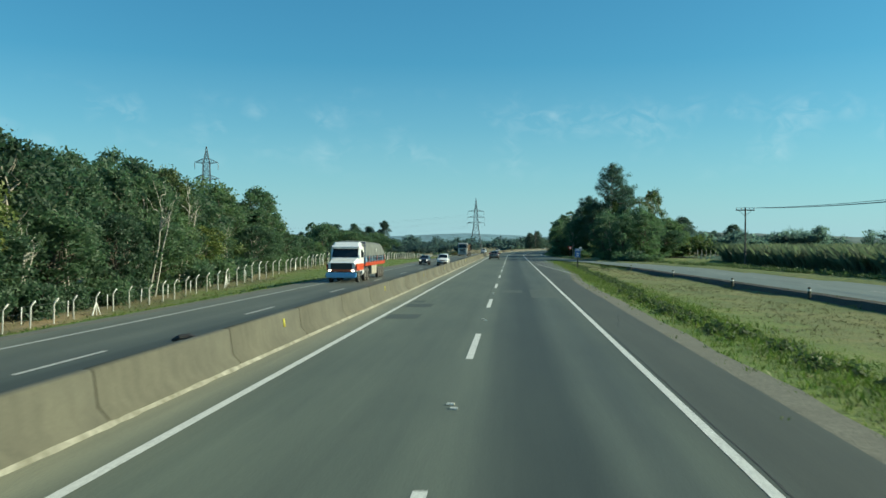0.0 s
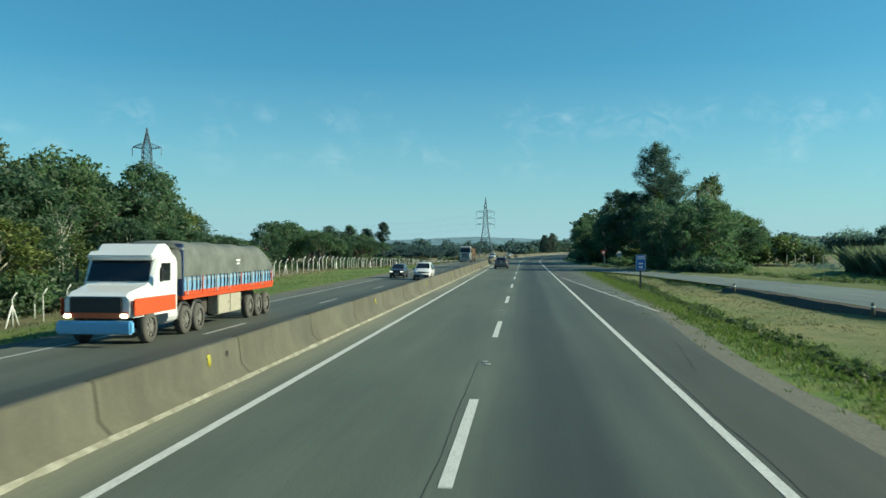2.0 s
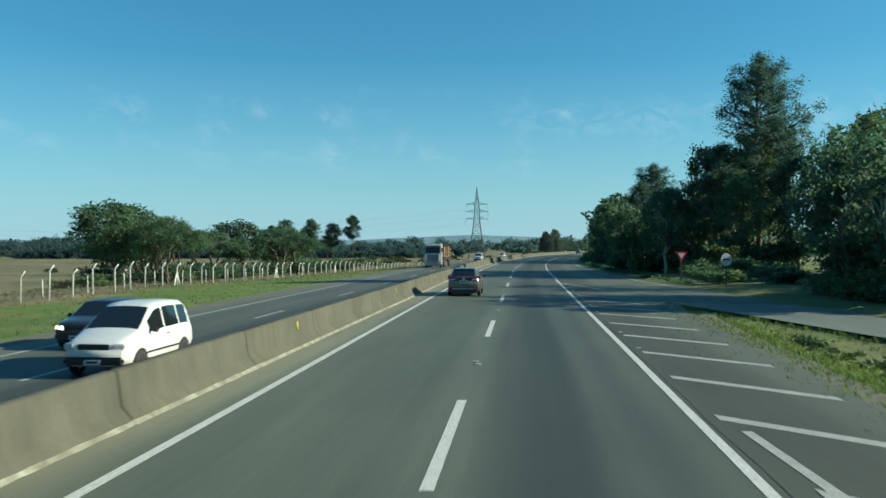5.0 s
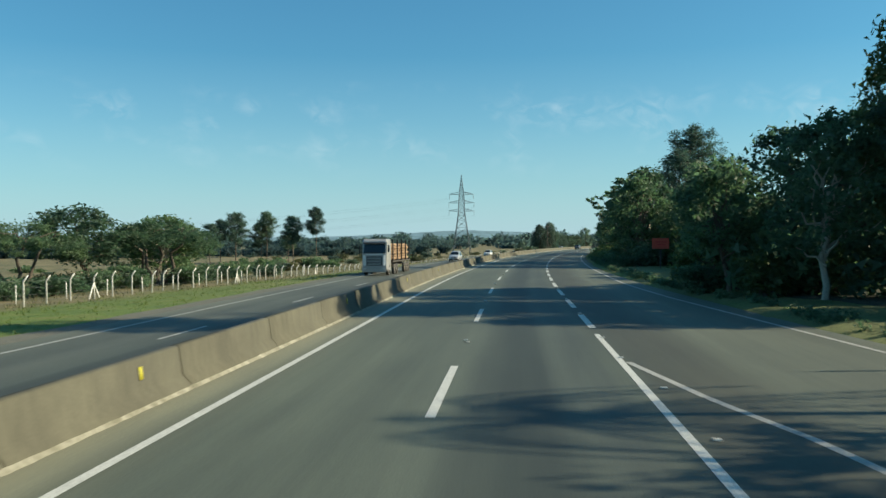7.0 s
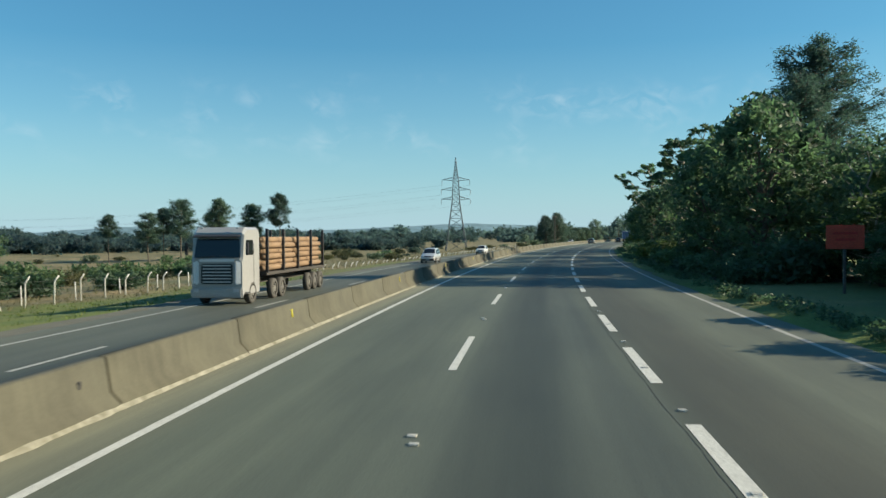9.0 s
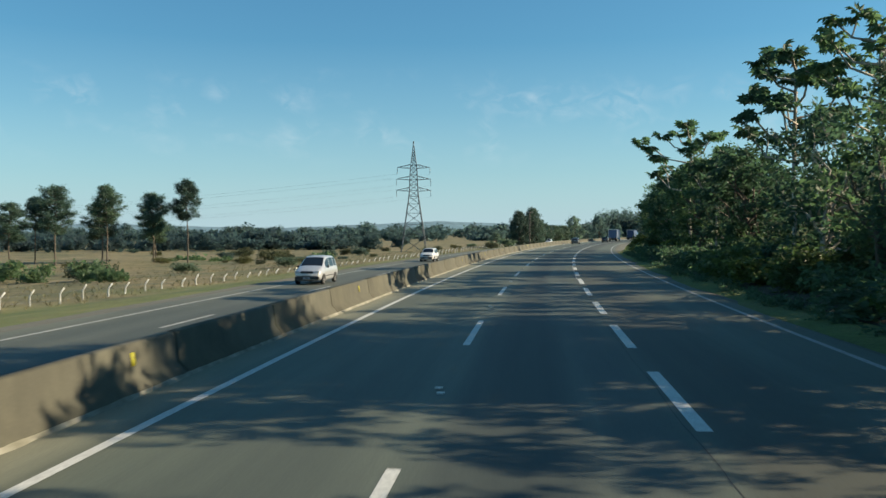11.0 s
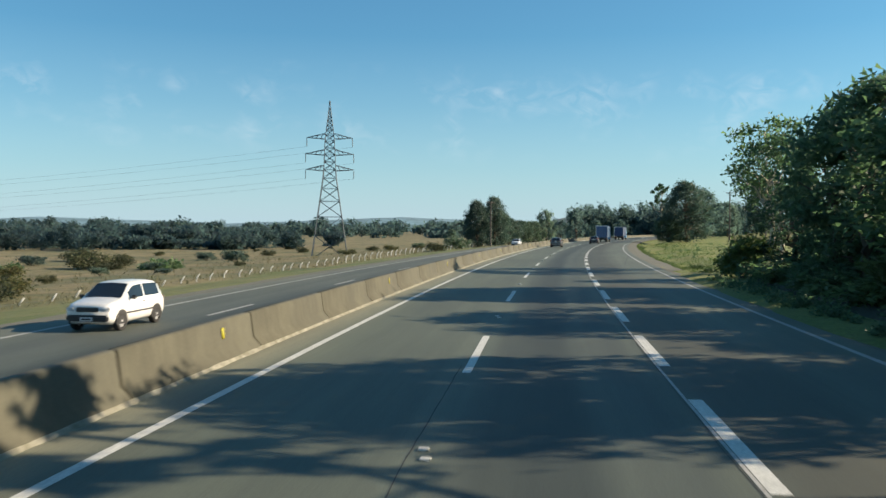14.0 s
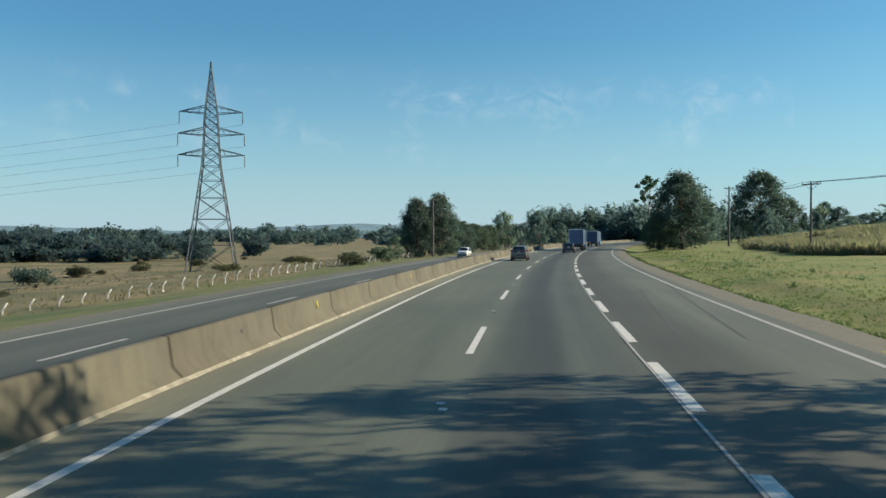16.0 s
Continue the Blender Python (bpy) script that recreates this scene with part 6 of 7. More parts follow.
build_car("dark_hatchback", "dark hatchback on the opposite carriageway", "car", DARK_PAINT, DARKCAR, road_pose(132, -12.5, LEFT_Z, 180), dict(r=0.3, y=(-1.15, 1.18)), saloon_details(True))
build_car("grey_hatchback", "grey metallic hatchback far ahead in the inner lane", "car", GREY_PAINT, HATCH, road_pose(439.5, -2.0, 0.0), dict(r=0.31, y=(-1.28, 1.27)), hatch_details)
build_car("dark_saloon", "dark car driving behind the lorries", "car", DARK_PAINT, dict(HATCH, paint=DARK_PAINT), road_pose(478, 1.9, 0.0), dict(r=0.31, y=(-1.28, 1.27)), hatch_details)
build_car("white_car", "small white car far along the opposite carriageway", "car", WHITE_PAINT, dict(UNO), road_pose(470, -12.5, LEFT_Z, 180), dict(r=0.3, y=(-1.15, 1.18)), saloon_details())

CAB_WHITE = car_paint("white_lorry_paint", (0.74, 0.75, 0.74), 0.0, 0.35)
CAB_GREY = car_paint("pale_grey_lorry_paint", (0.36, 0.36, 0.35), 0.1, 0.4)
CAB_RED = car_paint("orange_red_lorry_paint", (0.62, 0.09, 0.03), 0.0, 0.35)
CAB_BLUE = car_paint("light_blue_lorry_paint", (0.16, 0.42, 0.68), 0.0, 0.35)
BOARD_BLUE = mottled("blue_side_boards", (0.09, 0.26, 0.46), (0.2, 0.33, 0.46), 1.5, 0.6, 9, 0.1, 0.004)
NAVY = mottled("navy_box_panels", (0.035, 0.06, 0.14), (0.05, 0.08, 0.17), 1.0, 0.5, 14, 0.08, 0.004)
TARP = mottled("grey_green_tarpaulin", (0.115, 0.125, 0.112), (0.085, 0.095, 0.085), 0.5, 0.75, 1.3, 0.35, 0.05)
DULL_RIM = mottled("dusty_lorry_rim", (0.16, 0.155, 0.14), (0.1, 0.095, 0.085), 5, 0.7, 30, 0.1, 0.003)
DUSTY_TYRE = mottled("dusty_lorry_tyre", (0.09, 0.085, 0.075), (0.055, 0.052, 0.047), 4, 0.9, 30, 0.2, 0.003)
TOOLBOX = mottled("dusty_beige_box", (0.36, 0.33, 0.26), (0.27, 0.25, 0.2), 2, 0.7, 14, 0.1, 0.004)
CHASSIS = mottled("dirty_chassis", (0.035, 0.033, 0.03), (0.07, 0.06, 0.05), 3, 0.8, 20, 0.3, 0.01)
TIMBER = mottled("stacked_timber", (0.2, 0.13, 0.075), (0.3, 0.2, 0.12), 2.0, 0.9, 12, 0.4, 0.02)
LORRY_GLASS = GLASS
TRUCK_WHEEL = wheel_meshes(0.52, 0.28, 8, (DUSTY_TYRE, DULL_RIM))


def cab_loft(sections):
    """Loft of rectangular rounded sections (y, half width, bottom, top)."""
    b = Build()
    for y, w, z0, z1 in sections:
        c = 0.12
        b.v += [(-w, y, z0), (w, y, z0), (w, y, z1 - c), (w - c, y, z1), (-w + c, y, z1), (-w, y, z1 - c)]
    for i in range(len(sections) - 1):
        for k in range(6):
            b.f.append((i * 6 + k, i * 6 + (k + 1) % 6, (i + 1) * 6 + (k + 1) % 6, (i + 1) * 6 + k))
    b.f.append((5, 4, 3, 2, 1, 0))
    b.f.append(tuple((len(sections) - 1) * 6 + k for k in range(6)))
    return b


def build_tarped_lorry():
    """Nose towards +y; the front bumper at y = 0."""
    t = thing("tarpaulin_lorry", "white, red and blue bonneted lorry pulling a tarpaulined trailer", "lorry", "", road_pose(67.6, -12.7, LEFT_Z, 180))
    cab = part("cab", cab_loft([(-3.5, 1.22, 0.9, 2.75), (-3.3, 1.24, 0.9, 2.95), (-2.3, 1.24, 0.9, 2.95), (-1.95, 1.22, 0.9, 2.85), (-1.5, 1.18, 0.9, 2.0), (-1.4, 1.16, 0.9, 1.92), (-0.3, 1.1, 0.9, 1.72), (-0.12, 1.08, 0.95, 1.6)]), CAB_WHITE, t, "white cab with a bonnet")
    g = Build().add([(-1.08, -1.55, 1.98), (1.08, -1.55, 1.98), (1.04, -1.9, 2.72), (-1.04, -1.9, 2.72)], [(0, 1, 2, 3)])
    for i, p in enumerate(g.v):
        g.v[i] = (p[0], p[1] + 0.06, p[2] + 0.05)
    part("windscreen", g, LORRY_GLASS, cab, "dark windscreen")
    part("sun_visor", Build().box(2.3, 0.35, 0.2, (0, -1.8, 2.88), Matrix.Rotation(radians(-30), 4, 'X'), 0.04), CAB_WHITE, cab, "white visor over the windscreen")
    for sd in (-1, 1):
        part("door_window", Build().box(0.02, 0.75, 0.62, (sd * 1.24, -2.5, 2.32), None, 0.005), LORRY_GLASS, cab)
        part("red_panel", Build().box(0.02, 3.2, 0.55, (sd * 1.235, -1.75, 1.25), None, 0.006), CAB_RED, cab, "red lower panel")
        part("mirror", Build().box(0.1, 0.12, 0.5, (sd * 1.48, -1.6, 2.25), None, 0.03), TRIM, cab)
        part("headlamp", Build().box(0.24, 0.06, 0.14, (sd * 0.94, -0.02, 0.98), None, 0.03), HEADLIGHT, cab, "lit headlamp")
        part("fender", Build().box(0.3, 1.3, 0.16, (sd * 1.1, -1.35, 1.12), None, 0.05), CAB_RED, cab, "red wheel fender")
        for y, r in ((-1.35, 0.52), (-4.3, 0.52), (-5.6, 0.52), (-11.6, 0.52), (-12.85, 0.52), (-14.1, 0.52)):
            add_wheel(t, TRUCK_WHEEL, sd * 1.1, y, r)
        for y in (-4.3, -5.6):
            part("mudguard", Build().tube([(sd * 1.1, y + 0.64 * math.cos(a), 0.52 + 0.64 * math.sin(a)) for a in (0.1, 0.6, 1.1, 1.57, 2.0, 2.5, 3.0)], [0.08] * 7, 6), TRIM, t, "dark mudguard")
        for y in (-8.35, -9.75):
            box = part("side_box", Build().box(0.45, 1.36, 0.8, (sd * 0.98, y, 0.86), None, 0.03), TOOLBOX, t, "dusty beige toolbox")
            part("latch", Build().box(0.02, 0.1, 0.06, (sd * 1.21, y - 0.5, 0.9), None, 0.005), TRIM, box)
        # dark panel added in place of the shade below the trailer
        part("under_shade", Build().box(0.06, 1.6, 0.7, (sd * 0.7, -7.0, 0.9), None, 0.01), CHASSIS, t)
        part("fuel_tank", Build().tube([(sd * 0.95, -2.7, 0.8), (sd * 0.95, -3.5, 0.8)], [0.3, 0.3], 12), RIM, t, "metal fuel tank")
    part("grille", Build().box(1.75, 0.08, 0.52, (0, -0.06, 1.32), None, 0.03), TRIM, cab, "black grille")
    part("roof_fairing", cab_loft([(-3.4, 1.1, 2.9, 3.0), (-3.0, 1.12, 2.9, 3.3), (-2.4, 1.12, 2.9, 3.28), (-2.0, 1.1, 2.85, 3.0)]), CAB_WHITE, cab, "white roof fairing")
    part("bonnet_side", Build().box(2.3, 1.0, 0.34, (0, -0.78, 1.32), None, 0.05), CAB_RED, cab, "orange-red lower bonnet")
    part("red_band", Build().box(2.1, 0.06, 0.2, (0, -0.07, 1.0), None, 0.02), CAB_RED, cab, "red band")
    part("bumper", Build().box(2.5, 0.3, 0.42, (0, 0.0, 0.62), None, 0.06), CAB_BLUE, t, "light blue bumper")
    part("chassis", Build().box(0.9, 14.2, 0.3, (0, -7.4, 0.95), None, 0.02), CHASSIS, t)
    bed = part("trailer_bed", Build().box(2.55, 11.0, 0.18, (0, -9.4, 1.35), None, 0.02), CAB_RED, t, "red trailer frame")
    part("headboard", Build().box(2.55, 0.1, 1.9, (0, -3.95, 2.35), None, 0.02), NAVY, t, "dark blue headboard")
    part("headboard_beam", Build().box(2.56, 0.16, 0.1, (0, -3.93, 3.12), None, 0.02), CAB_GREY, t, "pale beam across the headboard")
    for sd in (-1, 1):
        side = part("side_board", Build().box(0.06, 10.9, 0.62, (sd * 1.27, -9.4, 1.75), None, 0.01), BOARD_BLUE, t, "blue painted side boards")
        for k in range(8):
            part("stake", Build().box(0.05, 0.08, 0.66, (sd * 1.32, -4.2 - k * 1.48, 1.76), None, 0.008), CAB_RED if k % 3 == 1 else CAB_GREY, side)
            for q in (0.42, 0.86, 1.2):
                if k < 7:
                    part("strap", Build().tube([(sd * 1.32, -4.2 - k * 1.48 - q, 2.12), (sd * 1.33, -4.24 - k * 1.48 - q, 1.8), (sd * 1.32, -4.18 - k * 1.48 - q, 1.5)], [0.022, 0.03, 0.02], 5), TRIM, side, "dark lashing strap")
        part("lower_rail", Build().box(0.05, 10.9, 0.16, (sd * 1.305, -9.4, 1.5), None, 0.01), CAB_RED, side, "worn red lower rail")
        part("upper_rail", Build().box(0.05, 10.9, 0.05, (sd * 1.305, -9.4, 1.98), None, 0.01), CAB_GREY, side, "pale upper rail")
    part("tailboard", Build().box(2.55, 0.06, 0.62, (0, -14.88, 1.75), None, 0.01), BOARD_BLUE, t, "blue tailboard")
    b = Build()
    n, rows = 26, 11
    for i in range(n + 1):
        y = -3.85 - 11.05 * i / n
        top = 3.42 + 0.035 * math.sin(i * 0.9) - 0.25 * i / n - (0.5 * max(0, (i - 23) / 3)) - 0.1 * max(0, (2 - i) / 2)
        for k in range(rows + 1):
            a = math.pi * k / rows
            x = 1.24 * math.copysign(abs(math.cos(a)) ** 0.35, math.cos(a)) * (1 + 0.012 * math.sin(i * 2.3 + k))
            b.v.append((x, y, 2.02 + (top - 2.02) * math.sin(a) ** 0.45 + 0.02 * math.sin(i * 3.1 + k * 2)))
    for i in range(n):
        for k in range(rows):
            b.f.append((i * 12 + k, (i + 1) * 12 + k, (i + 1) * 12 + k + 1, i * 12 + k + 1))
    b.f.append(tuple(range(12)))
    b.f.append(tuple(n * 12 + k for k in reversed(range(12))))
    tarp = part("tarpaulin", b, TARP, t, "grey-green tarpaulin stretched over the load", None, True)
    for sd in (-1, 1):
        for dz, w in ((0.0, 0.5), (-0.14, 0.34)):
            part("marking", Build().box(0.012, w, 0.08, (sd * 1.262, -9.9, 2.62 + dz), None, 0.003), CAB_WHITE, tarp, "faded white mark")


build_tarped_lorry()


def build_flat_cab_lorry():
    t = thing("timber_lorry", "pale grey flat-fronted lorry with dark grille hauling stacked timber", "lorry", "", road_pose(231, -13.0, LEFT_Z, 180))
    cab = part("cab", cab_loft([(-2.3, 1.22, 0.5, 3.4), (-2.1, 1.24, 0.5, 3.6), (-0.6, 1.24, 0.5, 3.6), (-0.25, 1.22, 0.5, 3.35), (-0.05, 1.22, 0.5, 2.2), (0.0, 1.2, 0.5, 2.1)]), CAB_GREY, t, "pale grey cab")
    part("windscreen", Build().add([(-1.08, 0.02, 2.2), (1.08, 0.02, 2.2), (1.02, -0.16, 3.05), (-1.02, -0.16, 3.05)], [(0, 1, 2, 3)]), LORRY_GLASS, cab, "dark windscreen")
    grille = part("grille", Build().box(1.5, 0.05, 0.95, (0, 0.02, 1.45), None, 0.05), TRIM, cab, "large black grille")
    for k in range(6):
        part("slat", Build().box(1.36, 0.03, 0.045, (0, 0.055, 1.08 + 0.15 * k), None, 0.008), RIM, grille, "bright grille slat")
    part("visor", Build().box(2.2, 0.34, 0.05, (0, 0.02, 3.2), Matrix.Rotation(radians(-18), 4, 'X'), 0.015), TRIM, cab, "dark sun visor")
    part("name_band", Build().box(1.7, 0.03, 0.12, (0, 0.03, 2.07), None, 0.02), CAB_WHITE, cab, "white band under the windscreen")
    for sd in (-1, 1):
        part("wiper", Build().box(0.75, 0.02, 0.025, (sd * 0.5, 0.03, 2.24), Matrix.Rotation(radians(sd * 6), 4, 'Y')), TRIM, cab)
        part("corner_panel", Build().box(0.34, 0.1, 1.1, (sd * 1.02, -0.01, 1.5), Matrix.Rotation(radians(-sd * 16), 4, 'Z'), 0.06), CAB_WHITE, cab, "white corner panel")
        part("marker_lamp", Build().box(0.14, 0.05, 0.06, (sd * 0.85, -0.32, 3.56), None, 0.015), LAMP_CLEAR, cab)
        part("door_line", Build().box(0.012, 0.02, 1.9, (sd * 1.247, -1.45, 1.9)), TRIM, cab)
        part("step", Build().box(0.12, 0.6, 0.09, (sd * 1.2, -0.55, 0.55), None, 0.02), TRIM, cab)
    part("bumper", Build().box(2.48, 0.24, 0.46, (0, 0.02, 0.58), None, 0.07), CAB_GREY, cab, "grey bumper")
    for sd in (-1, 1):
        part("headlamp", Build().box(0.3, 0.06, 0.2, (sd * 0.95, 0.13, 0.68), None, 0.03), LAMP_CLEAR, cab, "headlamp")
        part("door_window", Build().box(0.02, 0.9, 0.7, (sd * 1.245, -0.9, 2.65), None, 0.005), LORRY_GLASS, cab)
        part("mirror", Build().box(0.12, 0.14, 0.6, (sd * 1.45, 0.0, 2.6), None, 0.03), TRIM, cab)
        for y in (-1.3, -4.6, -5.9, -11.0, -12.3, -13.6):
            add_wheel(t, TRUCK_WHEEL, sd * 1.1, y, 0.52)
    part("chassis", Build().box(0.9, 13.0, 0.3, (0, -7.8, 0.95), None, 0.02), CHASSIS, t)
    part("bed", Build().box(2.5, 11.2, 0.16, (0, -8.9, 1.3), None, 0.02), CHASSIS, t)
    for k in range(5):
        part("stanchion", Build().box(2.5, 0.14, 0.14, (0, -3.5 - 2.65 * k, 1.45)).box(0.12, 0.14, 2.2, (-1.22, -3.5 - 2.65 * k, 2.45)).box(0.12, 0.14, 2.2, (1.22, -3.5 - 2.65 * k, 2.45)), TRIM, t, "dark upright stanchion")
    rng = np.random.default_rng(4)
    log = Build().tube([(0, 2.65, 0), (0.02, 0, 0.01), (0, -2.65, 0)], [0.165, 0.155, 0.145], 8).mesh("log", TIMBER, True)
    for row in range(6):
        for k in range(7):
            x, z = -1.0 + k * 0.33 + (0.16 if row % 2 else 0), 1.58 + row * 0.28
            for y in (-5.95, -11.5):
                part("log", log, TIMBER, t, "", pose(x, y + 0.1 * rng.normal(), z, 0, 0, 0.4 * rng.normal()))


build_flat_cab_lorry()


def build_box_lorry(s, u, label, panel, tail=True):
    """Seen from behind; the tail at y = 0."""
    t = thing("box_lorry", label, "lorry", "lorries ahead", road_pose(s, u, 0.0))
    body = part("box", Build().box(2.5, 9.5, 2.5, (0, 4.75, 2.35), None, 0.05), panel, t, "blue-grey ribbed box")
    for k in range(7):
        part("rib", Build().box(0.06, 0.05, 2.4, (-1.05 + 0.35 * k, -0.02, 2.35)), NAVY, body)
    for k in range(12):
        part("side_rib", Build().box(0.04, 0.06, 2.3, (1.265, 0.5 + 0.8 * k, 2.35)), CAB_WHITE, body)
    part("top_rail", Build().box(2.56, 0.12, 0.14, (0, 0.02, 3.62), None, 0.02), CAB_WHITE, body, "pale top rail")
    part("corner_post", Build().box(0.1, 0.12, 2.6, (1.24, -0.01, 2.35)), CAB_WHITE, body, "pale corner post")
    part("corner_post", Build().box(0.1, 0.12, 2.6, (-1.24, -0.01, 2.35)), CAB_WHITE, body, "pale corner post")
    bumper = part("rear_bumper", Build().box(2.4, 0.12, 0.2, (0, 0.05, 0.7), None, 0.02), CHASSIS, t)
    for sd in (-1, 1):
        part("tail_lamp", Build().box(0.35, 0.05, 0.14, (sd * 0.95, -0.03, 0.72), None, 0.01), LAMP_RED, bumper, "red tail lamp")
        part("mud_flap", Build().box(0.6, 0.02, 0.55, (sd * 0.9, 0.5, 0.45)), TRIM, t)
        for y in (1.2, 2.5, 10.8):
            add_wheel(t, TRUCK_WHEEL, sd * 1.0, y, 0.52)
    part("chassis", Build().box(0.9, 11.0, 0.3, (0, 5.6, 0.95), None, 0.02), CHASSIS, t)
    part("cab", cab_loft([(9.8, 1.2, 0.6, 2.8), (10.0, 1.22, 0.6, 3.0), (11.4, 1.22, 0.6, 2.9), (11.9, 1.2, 0.6, 2.0)]), CAB_BLUE, t, "blue cab")


BOX_BLUE = mottled("blue_grey_panels", (0.1, 0.15, 0.26), (0.14, 0.19, 0.3), 1.2, 0.5, 12, 0.08, 0.004)
build_box_lorry(497, 2.1, "blue-grey box lorry in the outer lane, seen from behind", BOX_BLUE)
build_box_lorry(552, 1.75, "dark box lorry further along the lane", NAVY)

for s, z in ((306.4, 0.5), (368.4, 0.47), (58, 0.55), (205, 0.5)):
    t = thing("drain_hole", "small dark drain hole in the concrete barrier", "drain", "drain holes", road_pose(s, -5.08, 0.0))
    part("hole", Build().box(0.05, 0.11, 0.13, (0.122, 0, z), None, 0.012), BLACK, t)

# ---------------------------------------------------------------- grass, weeds and litter
def blades(name, label, mat, n, seed, place, h0, h1, wide=0.02):
    """Tufts of narrow blades on the ground."""
    rng = np.random.default_rng(seed)
    b = Build()
    for i in range(n):
        s, u = place(rng)
        p = on_road(s, u, ground_z(s, u) - 0.02)
        h = rng.uniform(h0, h1)
        for k in range(4):
            a = rng.random() * 6.283
            w = Vector((math.cos(a), math.sin(a), 0)) * (0.012 + wide * h)
            lean = Vector((rng.normal(), rng.normal(), 0)) * h * 0.35
            o = p + Vector((rng.normal(), rng.normal(), 0)) * 0.07
            b.add([o - w, o + w, o + lean * 0.4 + Vector((0, 0, h * 0.6)) + w * 0.7, o + lean + Vector((0, 0, h))], [(0, 1, 2, 3)])
    tagged(part(name, b, mat), label, "grass", "", "stuff")


blades("verge_grass", "bright green tufts of grass on the verge", GRASSBLADE, 13000, 1, lambda r: (lambda s: (s, min(7.8 + r.normal() * 0.8, max(7.6, SIDE_NEAR(s) - 0.2))))(r.uniform(2, 147)), 0.06, 0.2)
blades("dry_verge_grass", "short straw-coloured grass on the verge", DRYBLADE, 11000, 11, lambda r: (lambda s: (s, r.uniform(6.5, max(7.6, SIDE_NEAR(s) - 0.6))))(r.uniform(2, 140)), 0.03, 0.1)
blades("ditch_grass", "rough grass along the ditch", GRASSBLADE, 1200, 7, lambda r: (lambda s: (s, SIDE_NEAR(s) - 0.2 - r.random() ** 2 * 1.1))(r.uniform(2, 140)), 0.08, 0.24)
blades("verge_grass", "short green tufts of grass on the far verge", GRASSBLADE, 4200, 2, lambda r: (r.uniform(12, 260), r.uniform(-29.8, -16.6)), 0.06, 0.2)
blades("verge_grass", "green tufts of grass along the outer lane", GRASSBLADE, 8000, 3, lambda r: (r.uniform(358, 500), 10.0 + r.exponential(5.0)), 0.05, 0.18)
blades("dry_grass", "tall dry grass under the fence", DRYBLADE, 2200, 4, lambda r: (r.uniform(15, 520), -30.5 + r.normal() * 1.6), 0.12, 0.38)
blades("dry_grass", "tall dry grass in the pasture", DRYBLADE, 3500, 5, lambda r: (r.uniform(150, 520), -32 - r.exponential(22)), 0.14, 0.42)
blades("field_reeds", "tall pale reeds in the field by the utility poles", PALE_REED, 15000, 6, lambda r: (lambda s: (s, 31.5 + max(0.0, (s - 500) * 0.1) + 4 * noise.noise((s * 0.12, 3, 0)) + r.exponential(17)))(452 + 150 * r.random() ** 1.3), 0.5, 1.9, 0.013)
blades("field_reeds", "tall pale reeds behind the hedge of the service road", REED, 7000, 16, lambda r: (r.uniform(15, 128), 31.5 + r.exponential(5)), 1.4, 2.7)


def weeds(name, label, n, seed, place, size, mat=None):
    rng = np.random.default_rng(seed)
    b = Build()
    for i in range(n):
        s, u = place(rng)
        c = on_road(s, u, ground_z(s, u) + size * 0.25)
        r = size * rng.uniform(0.5, 1.3)
        b.leaves(rng, blob_points(rng, 30, tuple(c), (r, r, r * 0.6), 0.1), 0.17, 0.6, 0.6)
    tagged(part(name, b, mat or LEAF_YELLOW), label, "weeds", "", "stuff")


weeds("verge_weeds", "leafy green weeds in a row along the gravel", 420, 21, lambda r: (lambda s: (s, min(ROAD_EDGE(s) + 2.4 + 0.3 * r.normal() + 0.45 * math.sin(s * 0.13), SIDE_NEAR(s) - 0.4)))(r.uniform(4, 132)), 0.11, LEAF_YELLOW)
weeds("verge_weeds", "leafy green weeds along the outer lane's verge", 240, 22, lambda r: (r.uniform(358, 470), 10.6 + abs(r.normal()) * 0.45), 0.2)
weeds("slope_tufts", "dark clumps of rough weeds scattered on the grassy slope", 34, 26, lambda r: (r.uniform(362, 480), 12 + r.random() * 14), 0.5, LEAF)
weeds("wood_undergrowth", "low green undergrowth before the shaded wood", 380, 23, lambda r: (lambda s: (s, max(9.6, SIDE_FAR(s) + 0.8) + abs(r.normal()) * 0.7))(r.uniform(166, 352)), 0.34, LEAF)
weeds("service_road_hedge", "low dark hedge of scrub beyond the service road", 420, 24, lambda r: (lambda s: (s, SIDE_FAR(s) + 2.5 + r.random() * 2.0))(r.uniform(0, 128)), 0.5)
weeds("field_scrub", "tall pale scrub covering the field beyond the service road", 700, 25, lambda r: (r.uniform(40, 150), 31 + r.random() * 22), 1.0, HAZE_TINT_LEAF)

SOIL = mottled("dark_soil", (0.075, 0.056, 0.038), (0.045, 0.035, 0.025), 1.2, 0.95, 8.0, 0.8, 0.05)
ribbon("earth_bank", SOIL, [-40 + 1.5 * i for i in range(96)], lambda s: [SIDE_NEAR(s) - 1.05 + 0.4 * noise.noise((s * 0.2, 4, 0)) + 0.25 * noise.noise((s * 0.9, 4, 1)), SIDE_NEAR(s) - 0.55 + 0.15 * noise.noise((s * 0.6, 9, 1)), SIDE_NEAR(s) - 0.05], "dark bare earth along the service road's edge", "ditch", lambda s, u: -0.02 if u > SIDE_NEAR(s) - 0.2 else (-0.06 + 0.08 * noise.noise((s * 0.7, 2, 2)) if u > SIDE_NEAR(s) - 0.75 else ground_z(s, u) + 0.02))

